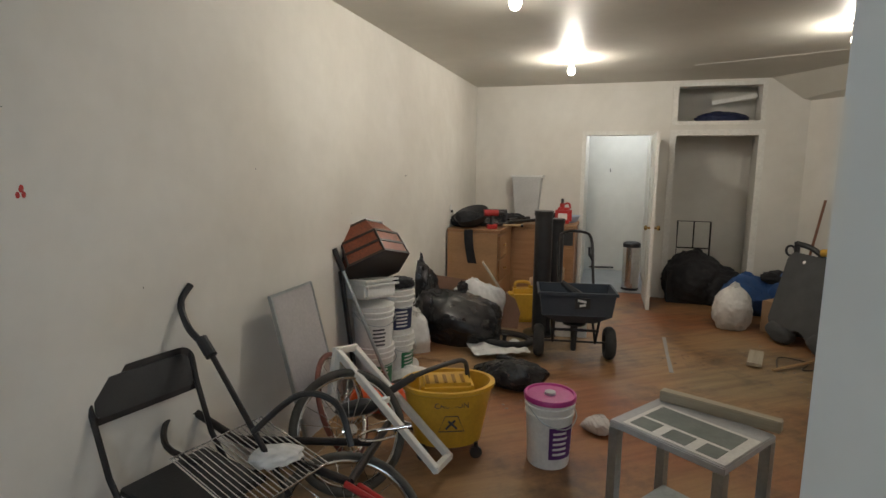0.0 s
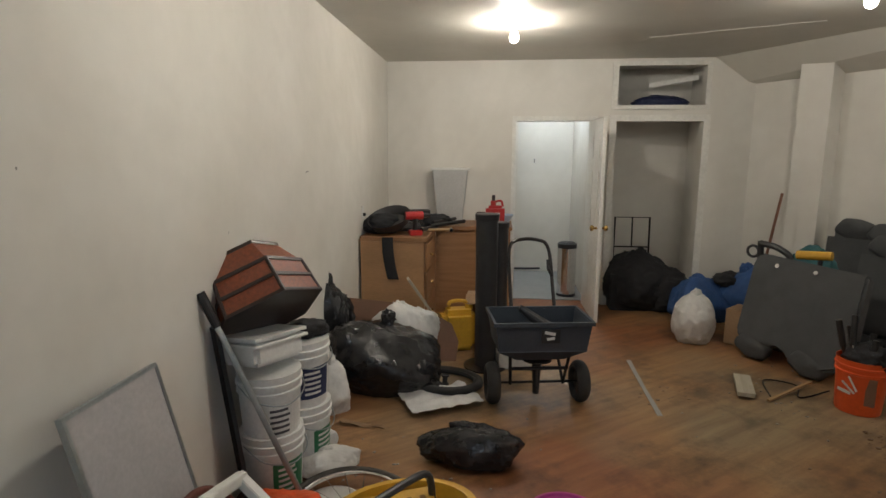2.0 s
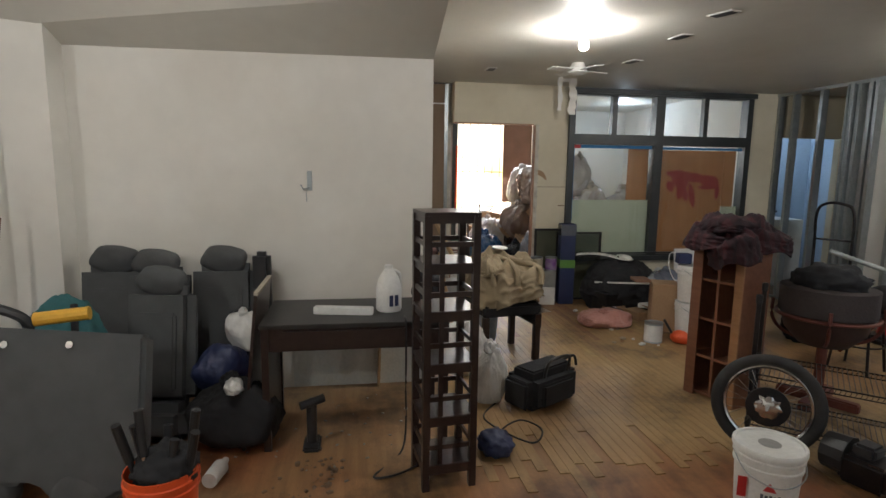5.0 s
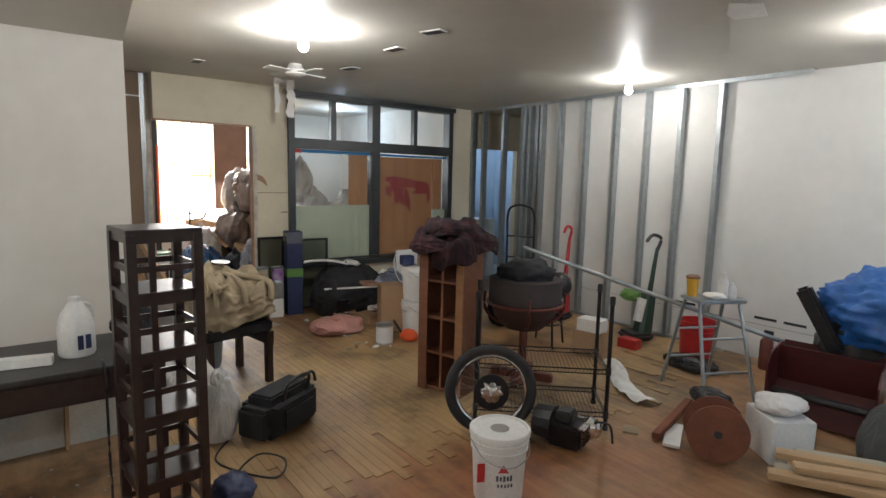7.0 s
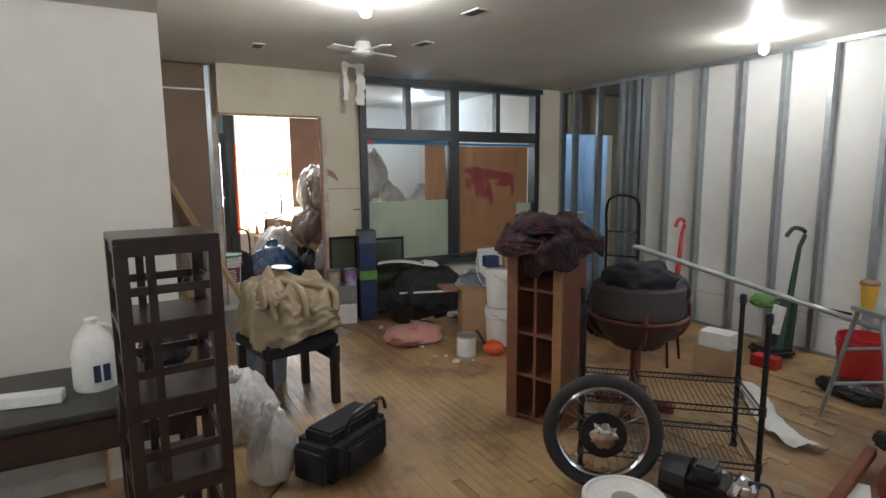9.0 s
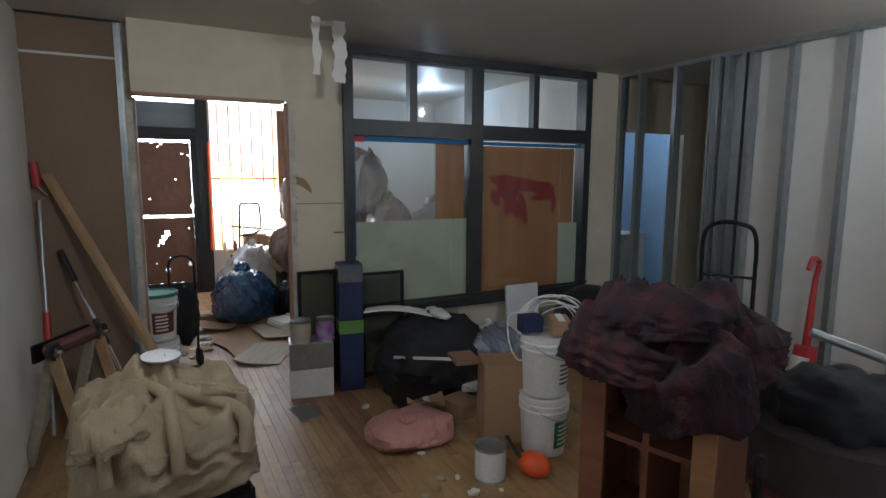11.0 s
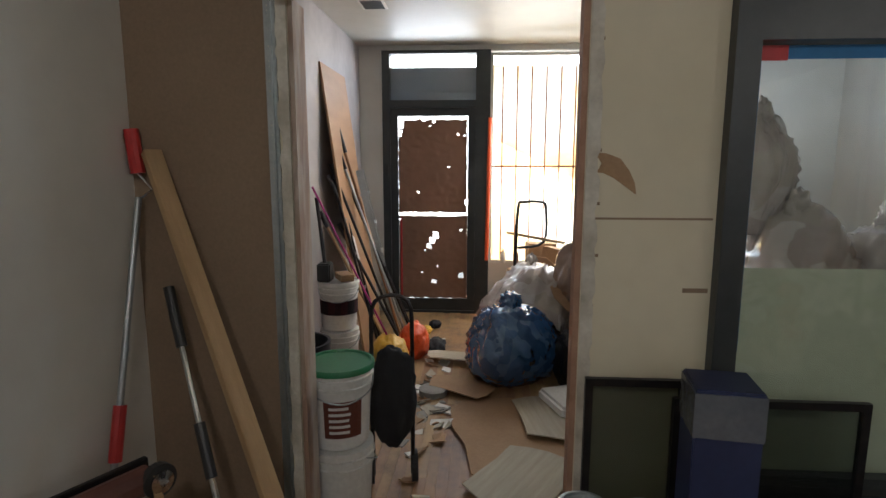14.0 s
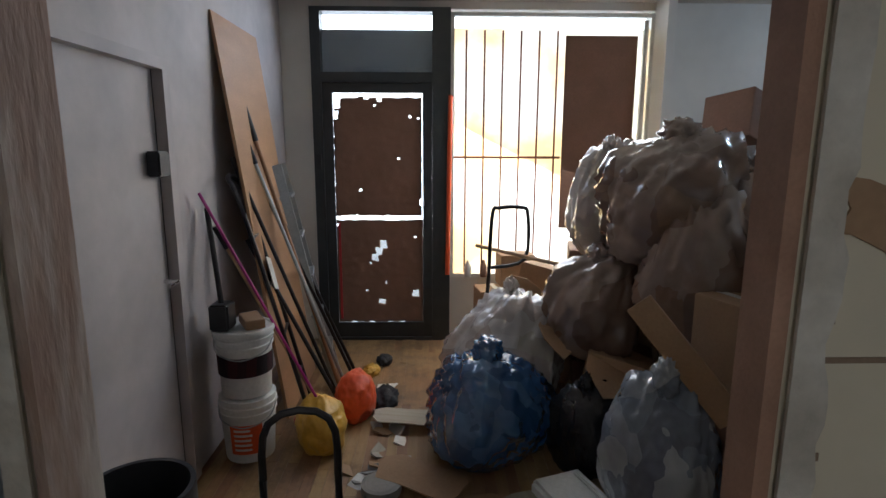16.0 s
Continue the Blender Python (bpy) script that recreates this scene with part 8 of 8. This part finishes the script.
for s in (-0.31, 0.31):
    part("side_plate", prism(bmesh.new(), [(-0.06, 0.0), (0.26, 0.02), (0.28, 0.42), (0.20, 0.50), (-0.10, 0.52), (-0.13, 0.45)], -0.006, 0.006), MAHOG, sb, m=pose(s, 0, 0, 90, 0, 90))
part("back_plate", box(bmesh.new(), (0, -0.02, 0.27), (0.62, 0.01, 0.5), (-8, 0, 0)), MAHOG, sb)
part("auger", rod(bmesh.new(), (-0.3, 0.12, 0.2), (0.3, 0.12, 0.2), 0.03), BLKMET, sb)
part("engine_body", lump(bmesh.new(), (-0.08, -0.35, 0.46), (0.24, 0.25, 0.34), 0.1, 2, 4, 4, 0.1, False), BLKMET, sb)
part("chute", box(bmesh.new(), (0.10, -0.12, 0.72), (0.1, 0.09, 0.5), (0, 30, 0), bev=0.02), BLKMET, sb)
part("wheel", rod(bmesh.new(), (-0.24, -0.4, 0.18), (-0.14, -0.4, 0.18), 0.18, seg=24), RUBBER, sb)
part("wheel", rod(bmesh.new(), (0.14, -0.4, 0.18), (0.24, -0.4, 0.18), 0.18, seg=24), RUBBER, sb)
tp = thing("blue_tarpaulin", "bright blue tarpaulin draped over the snow blower", "tarpaulin", (3.22, -2.98, 0.70), -10)
part("folds", lump(bmesh.new(), (0, 0, 0.08), (0.46, 0.30, 0.30), 0.16, 2.0, 112, 5, 0.6), mat("blue tarpaulin", (0.03, 0.13, 0.42), (0.02, 0.08, 0.28), rough=0.4, scale=6, fine=40, bump=0.4), tp)
random.seed(31)
for k in range(9):
    y = -1.95 + 0.09 * (k % 5)
    z = 0.025 + 0.05 * (k // 3)
    a = (2.72 + random.uniform(-0.03, 0.03), y - 0.18, z + 0.02)
    b = (3.34 + random.uniform(-0.08, 0.05), y + 0.14, z)
    tagged(bar("short_plank", "short pale pine offcut in a stacked pile", "board", a, b, 0.085, 0.04, PINE if k % 3 else OLDWOOD), group="stacked pine offcuts")
bag(2.95, -2.15, 0, 0.2, 0.2, 0.24, "grey and white plastic sacks behind the planks", GREYF, 0, 113, 0.3, knot=False, name="sack")

# bath beyond the studs
bs_ = thing("white_basin_unit", "white tiled unit with a dark tap beyond the studs", "basin", (9.35, -4.3, 0), 0)
part("unit", bx(-0.2, 0.5, -0.45, 0.5, 0, 0.98), WPLAST, bs_)
part("tap", pipe(bmesh.new(), [(-0.1, 0.0, 0.98), (-0.1, 0.0, 1.12), (-0.18, 0.0, 1.10)], 0.014), BLKMET, bs_)

# ---- hall to the street ----
GH = "white buckets in the hall"
bucket(9.20, 0.53, 0, "white bucket under a green lidded bucket", 60, body=WPLAST, label_mat=ORANGE, group=GH)
bucket(9.20, 0.53, 0.372, "white bucket with green lid and printed labels", -70, lid=GREENP, label_mat=RUSTR, group=GH)
pot = thing("black_pot", "black plastic pot standing behind the green lid", "pot", (9.52, 0.82, 0.0))
part("pot", lathe(bmesh.new(), [(0.11, 0), (0.14, 0.62), (0.16, 0.64), (0.16, 0.72), (0.145, 0.72), (0.12, 0.5)]), BLACK, pot)
dy = thing("small_dolly", "black folding luggage dolly with bag", "dolly", (9.45, 0.33, 0), -80)
part("frame", pipe(bmesh.new(), smooth_path([(-0.1, 0, 0.05), (-0.1, 0, 0.7), (-0.08, 0.02, 0.95), (0.08, 0.02, 0.95), (0.1, 0, 0.7), (0.1, 0, 0.05)], 4), 0.011), BLKMET, dy)
part("pack", lump(bmesh.new(), (0, -0.03, 0.48), (0.12, 0.07, 0.26), 0.12, 2.5, 7, 4, 0.15, False), BLKF, dy)
for s in (-0.11, 0.11):
    part("wheel", rod(bmesh.new(), (s - 0.015, 0.02, 0.08), (s + 0.015, 0.02, 0.08), 0.08, seg=20), RUBBER, dy)
bucket(10.93, 0.98, 0, "white bucket with orange mark at the bottom of a stack", -80, label_mat=ORANGE, group=GH)
bucket(10.93, 0.98, 0.372, "white bucket with dark red band on a stack", -80, band=MAROON, lid=WPLAST, group=GH)
carton(10.92, 0.93, 0.745, 0.10, 0.18, 0.05, "small wooden block on the bucket", -60, CARD, tape=False, name="wooden_block")
br = thing("hand_brush", "dustpan brush with long dark handle standing on the bucket", "brush", (10.86, 1.06, 0.745))
part("head", bx(-0.06, 0.06, -0.05, 0.05, 0, 0.14, bev=0.01), BLACK, br)
part("handle", rod(bmesh.new(), (0, 0, 0.12), (0.1, 0.08, 0.62), 0.014), BLKMET, br)
ps = thing("plywood_sheet", "tall plywood sheet leaning on the hall wall", "board", (11.72, 0.86, 0), 0, rx=-7.5)
part("sheet", bx(-0.42, 0.38, 0, 0.018, 0, 2.44), PLY, ps)
pole("purple_pole", "thin purple pole leaning on the wall", "pole", (11.05, 0.50, 0.0), (10.9, 1.15, 1.45), 0.008, PURPLE)
for k, (x0, y0, x1, y1, z1, mm) in enumerate(((11.45, 0.55, 11.35, 1.13, 1.62, BLKMET), (11.6, 0.52, 11.55, 1.12, 1.75, GALV), (11.8, 0.5, 11.7, 1.1, 1.5, BLKMET), (11.3, 0.62, 11.1, 1.16, 1.25, PINE))):
    pole("long_pole", "long handled tool leaning on the hall wall", "tool", (x0, y0, 0), (x1, y1, z1), 0.012, mm, ((0.9, 1.0, 0.018, BLKMET),))
lad = thing("step_ladder", "narrow silver step ladder folded against the wall", "ladder", (11.95, 0.68, 0), 10, rx=-12)
for s in (-0.17, 0.17):
    part("rail", bx(s - 0.012, s + 0.012, -0.03, 0.03, 0, 1.6), GALV, lad)
for k in range(5):
    part("tread", bx(-0.16, 0.16, -0.04, 0.04, 0.25 + 0.28 * k, 0.27 + 0.28 * k), GALV, lad)
ht2 = thing("hand_truck", "slim black hand truck leaning with paper tag", "hand truck", (11.35, 0.72, 0), 10, rx=-14)
part("frame", pipe(bmesh.new(), smooth_path([(-0.13, 0, 0.05), (-0.13, 0, 1.35), (-0.1, 0.03, 1.55), (0.1, 0.03, 1.55), (0.13, 0, 1.35), (0.13, 0, 0.05)], 4), 0.013), BLKMET, ht2)
for z in (0.3, 0.6, 0.9, 1.2):
    part("cross_bar", rod(bmesh.new(), (-0.13, 0, z), (0.13, 0, z), 0.009), BLKMET, ht2)
part("tag", box(bmesh.new(), (0.05, -0.02, 0.95), (0.14, 0.004, 0.2), (0, 15, 0)), PAPER, ht2)
for k, (x0, y0, x1, y1, z1, mm, lab) in enumerate(((11.28, 0.48, 11.45, 1.10, 1.12, BLKMET, "black tube handle with a bent grip"), (11.7, 0.60, 11.62, 1.14, 1.95, OAK, "long wooden batten leaning on the hall wall"),
                                                    (12.05, 0.55, 11.98, 1.10, 1.35, BLKMET, "dark rake handle leaning on the hall wall"), (12.2, 0.62, 12.25, 1.12, 1.2, GALV, "thin steel bar leaning on the hall wall"))):
    pole("leaning_pole", lab, "tool", (x0, y0, 0), (x1, y1, z1), 0.013, mm, ((0.88, 1.0, 0.02, BLACK),))
for k, (x, y, mm, lab) in enumerate(((12.0, 0.42, YPLAST, "yellow tool head on the hall floor"), (12.2, 0.34, BLKF, "black strap on the hall floor"), (11.62, 0.42, YPLAST, "yellow plastic wedge on the hall floor"), (11.25, 0.75, RED, "red plastic cap among the tools"))):
    heap("floor_tool", lab, "tool", (x, y, 0), (0.09, 0.06, 0.04), mm, 300 + k)
bag(11.0, 0.60, 0, 0.2, 0.14, 0.17, "yellow plastic leaf blower lying on the floor", YPLAST, 20, 120, 0.05, knot=False, rough=0.1, name="leaf_blower", cat="tool")
bag(11.35, 0.45, 0, 0.17, 0.13, 0.17, "orange brown tool case with black strap", ORANGE, 0, 121, 0.05, knot=False, rough=0.1, name="tool_case", cat="case")
heap("black_bag_small", "black bag beside the orange case", "bag", (11.5, 0.28, 0), (0.15, 0.09, 0.06), BLKF, 122)
bag(10.95, -0.35, 0, 0.37, 0.40, 0.375, "big blue garbage bag full of soft waste", BLUEBAG, 20, 123, 0.55, knot=False, rough=0.12)
bag(11.42, -0.52, 0.0, 0.36, 0.42, 0.49, "clear and white garbage bag behind the blue one", MILKBAG, -20, 125, 0.55, knot=True, rough=0.16)
bag(10.78, -0.86, 0, 0.20, 0.20, 0.29, "black garbage bag beside the blue bag", BLKBAG, 0, 127, 0.4, knot=False)
bag(10.28, -1.04, 0, 0.28, 0.25, 0.45, "clear bluish garbage bag with white waste", GREYBAG, 0, 129, 0.6, knot=False)
for x, y, z, sx, sy, sz, rz, rx, ry, k in ((11.35, -1.30, 0, 0.6, 0.5, 0.5, 15, 0, 0, 0), (10.82, -1.48, 0, 0.5, 0.5, 0.55, -20, 0, 0, 1), (12.1, -1.25, 0, 0.5, 0.45, 0.5, 5, 0, 0, 2), (10.1, -1.95, 0, 0.6, 0.5, 0.5, 12, 0, 0, 3),
                                          (9.5, -1.8, 0, 0.5, 0.5, 0.45, 0, 0, 0, 1), (11.2, -2.2, 0, 0.6, 0.6, 1.0, 10, 0, 0, 4), (11.85, -1.85, 0, 0.55, 0.55, 0.95, 4, 0, 0, 5), (11.25, -1.58, 0.5, 0.5, 0.45, 0.56, 30, 0, 0, 2),
                                          (11.75, -1.18, 0.5, 0.40, 0.42, 0.52, -12, 0, 0, 5), (10.2, -1.95, 0.5, 0.5, 0.4, 0.35, 30, 0, 0, 4), (10.42, -1.50, 0, 0.35, 0.35, 0.62, 6, 0, 0, 3), (10.44, -1.42, 0.62, 0.28, 0.26, 0.40, 18, 0, 0, 4),
                                          (12.0, -0.82, 0, 0.42, 0.36, 0.56, 10, 0, 0, 5), (12.0, -0.80, 0.56, 0.30, 0.26, 0.28, -25, 10, 8, 2), (12.42, -0.55, 0, 0.26, 0.3, 0.56, 8, 0, 0, 1), (12.5, -0.72, 0.57, 0.22, 0.28, 0.26, 5, 0, 0, 5),
                                          (11.55, -0.98, 0.5, 0.30, 0.32, 0.40, 40, 14, -12, 0), (11.0, -1.02, 0.20, 0.40, 0.30, 0.34, -24, 10, 10, 5)):
    carton(x, y, z, sx, sy, sz, ("brown cardboard box in the heap of cartons", "torn brown cardboard box leaning in the heap")[rx != 0], rz, CARD if k % 3 else CARDD, rx, ry, flaps=k % 2 == 0, tape=k % 3 == 1)
for x, y, z, sx, sy, sz, m_, rz, k in ((11.15, -1.42, 1.08, 0.42, 0.48, 0.42, CLEARBAG, 0, 0), (10.85, -1.38, 0.62, 0.30, 0.33, 0.48, CLEARBAG, 20, 1), (11.25, -1.02, 0.46, 0.30, 0.30, 0.37, CLEARBAG, 10, 2),
                                       (11.55, -1.16, 0.98, 0.24, 0.26, 0.42, MILKBAG, 0, 3), (10.95, -1.75, 1.05, 0.36, 0.34, 0.34, CLEARBAG, 40, 4), (10.45, -1.85, 0.85, 0.36, 0.34, 0.34, CLEARBAG, 75, 5),
                                       (9.62, -1.62, 0.48, 0.42, 0.36, 0.56, MILKBAG, 0, 6), (9.62, -1.40, 1.30, 0.18, 0.17, 0.34, MILKBAG, 50, 7), (9.75, -2.15, 0.55, 0.46, 0.36, 0.50, MILKBAG, 20, 8),
                                       (10.2, -2.5, 0.3, 0.5, 0.4, 0.55, MILKBAG, 0, 9), (9.6, -2.6, 0.3, 0.4, 0.3, 0.4, BLKBAG, 0, 10)):
    bag(x, y, z, sx, sy, sz, "clear garbage bag stuffed with brown cartons" if m_ is CLEARBAG else "milky clear garbage bag on the carton heap" if m_ is MILKBAG else "black garbage bag low in the heap", m_, rz, 140 + k, 0.55, knot=False, rough=0.14,
        group="garbage bags in the heap")
carton(11.3, -1.80, 1.70, 0.3, 0.25, 0.28, "dark box on top of the bag heap", 30, CARDD, 16, 8, tape=False)
foam = thing("foam_tray", "white moulded foam tray lying by the blue bag", "packaging", (10.38, -0.70, 0.0), 20)
part("tray", bx(-0.18, 0.18, -0.14, 0.14, 0.0, 0.10, bev=0.02), WPLAST, foam)
part("raised_rim", bx(-0.13, 0.13, -0.10, -0.07, 0.10, 0.125, bev=0.008), WPLAST, foam)
random.seed(15)
for x, y, z, L, w_, rz, rx, ry in ((10.85, -1.08, 0.50, 0.55, 0.34, -68, 24, 6), (11.2, -0.80, 0.62, 0.36, 0.26, -40, 38, -14), (11.85, -0.72, 0.70, 0.34, 0.24, 20, 50, 10), (11.6, -0.78, 0.66, 0.30, 0.22, 70, 30, -30), (10.55, -1.16, 0.40, 0.40, 0.24, 30, -30, 12)):
    tc_ = thing("torn_cardboard", "torn piece of brown cardboard standing out of the heap", "cardboard", (x, y, z), rz, "torn cardboard pieces in the heap", rx, ry)
    part("sheet", prism(bmesh.new(), [(-L / 2, -w_ / 2), (L * 0.1, -w_ * 0.55), (L / 2, -w_ * 0.38), (L * 0.43, w_ * 0.2), (L * 0.2, w_ / 2), (-L * 0.3, w_ * 0.42), (-L * 0.46, w_ * 0.1)], 0, 0.006), CARD, tc_)
kk = thing("packed_pallet", "tall pile of white wrapped goods behind the window", "goods", (9.6, -2.9, 0), 0)
part("stack", bx(-0.4, 0.6, -0.30, 0.35, 0, 1.25, bev=0.02), CLOTHW, kk)
bar("carton_strip", "long brown carton strip leaning in the heap", "board", (10.10, -1.24, 0.60), (10.30, -0.90, 1.04), 0.02, 0.12, CARD)
lp = thing("cart_handle", "dark tubular cart handle standing by the shop window", "cart", (11.58, -0.42, 0), -75)
part("frame", pipe(bmesh.new(), smooth_path([(-0.02, 0.1, 0.3), (0, 0.05, 0.8), (0.0, 0, 1.25), (0.05, 0, 1.30), (0.2, 0, 1.30), (0.25, 0, 1.25), (0.25, 0.03, 0.95), (0.02, 0.05, 0.9)], 4), 0.013), BLKMET, lp)
pole("broom_stick", "pale wooden handle lying over the cartons", "tool", (11.9, -0.35, 1.0), (11.3, -0.85, 0.98), 0.013, PINE)
pole("orange_level", "orange plastic strip standing at the window edge", "tool", (12.72, -0.17, 0.6), (12.72, -0.19, 2.1), 0.02, ORANGE)
for k in range(4):
    b_ = thing("sill_bottle", "small bottle and wrapper on the shop window sill", "bottle", (12.80, -0.35 - 0.14 * k, 0.562))
    part("bottle", lathe(bmesh.new(), [(0.03, 0), (0.032, 0.09), (0.012, 0.13), (0.012, 0.15)]), (WHITEBAG, CARDD, GREENP, WHITEBAG)[k], b_)
random.seed(9)
for k, (x, y, sx, sy, rz, tilt, mm) in enumerate(((9.98, -0.28, 1.05, 0.62, 12, 2, CARD), (9.50, -0.34, 0.6, 0.42, -30, 4, OLDWOOD), (10.2, -0.55, 0.6, 0.4, 10, 3, OLDWOOD), (10.6, 0.02, 0.5, 0.25, 60, 1, CARD), (11.2, 0.08, 0.5, 0.2, 80, 1, OLDWOOD))):
    fl_ = thing("flat_cardboard", "flattened torn cardboard sheet on the hall floor", "cardboard", (x, y, 0.012 + 0.012 * k), rz, "flattened cardboard on the hall floor", tilt, 0)
    pts = []
    for i in range(14):
        a = 2 * math.pi * i / 14
        q = max(abs(math.cos(a)), abs(math.sin(a)))
        j = 1 + random.uniform(-0.09, 0.06)
        pts.append((sx / 2 * math.cos(a) / q * j, sy / 2 * math.sin(a) / q * j))
    part("sheet", prism(bmesh.new(), pts, 0, 0.006), mm, fl_)
for k in range(60):
    x, y = random.gauss(10.35, 0.45), random.gauss(0.22, 0.11)
    s_ = random.uniform(0.025, 0.085)
    ch = thing("plaster_chip", "broken plaster or paper scrap on the hall floor", "rubble", (x, y, 0.006), random.uniform(0, 180), "scraps on the hall floor", random.uniform(-22, 22), random.uniform(-22, 22))
    part("piece", prism(bmesh.new(), [(-s_, -s_ * 0.5), (s_ * 0.8, -s_ * 0.7), (s_, s_ * 0.4), (-s_ * 0.3, s_ * 0.8)], 0, 0.008), (PAPER, CARD, CONC, OLDWOOD)[k % 4], ch)
rp2 = thing("round_tin", "flat round tin on the hall floor", "tin", (10.55, 0.22, 0))
part("tin", lathe(bmesh.new(), [(0.1, 0), (0.1, 0.05), (0.08, 0.055)]), CONC, rp2)
ss = bmesh.new()
random.seed(14)
for k in range(420):
    x, y = random.choice(((5.6, -0.6), (7.3, -1.0), (4.3, 2.9), (1.2, 3.4), (6.9, -1.0), (8.3, 0.2), (5.2, 2.0)))
    x, y = x + random.gauss(0, 0.45), y + random.gauss(0, 0.35)
    s_ = random.uniform(0.004, 0.014)
    box(ss, (x, y, 0.002), (s_ * 1.6, s_, 0.003), (0, 0, random.uniform(0, 180)))
tagged(part("floor_crumbs", ss, CONC), "small crumbs and chips scattered over the floor", "rubble", kind="stuff")

# floor boards in the east room and hall, the nearest as pieces
random.seed(2)
sizes = (0.9, 1.2, 1.5)
bmesh_for = {}
for L in sizes:
    me = bpy.data.meshes.new("floor_board")
    b_ = bx(0.0012, L - 0.0012, 0.0009, 0.0571, 0, 0.006)
    b_.to_mesh(me)
    b_.free()
    me.materials.append(BOARD)
    bmesh_for[L] = me
floor_ob = bpy.data.objects["floor"]
far = bmesh.new()
count = 0
y = -3.72
row = 0
while y < 1.13:
    x = 5.0 + random.uniform(-0.6, 0.0) + 0.25 * math.sin(row)
    while x < 12.72:
        L = random.choice(sizes)
        L_ = min(L, 12.74 - x)
        if L_ < 0.35:
            break
        if L_ == L and 6.3 < x < 11.2 and -1.75 < y < 1.1 and count < 300:
            o = new("floor_board", bmesh_for[L])
            o.location = (x, y, 0.0)
            o.parent = floor_ob
            count += 1
        else:
            bx(x + 0.0012, x + L_ - 0.0012, y + 0.0009, y + 0.0571, 0, 0.006, far)
        x += L_
    y += 0.058
    row += 1
fo = part("floor_boards", far, BOARD, floor_ob, kind="stuff", smooth=False)
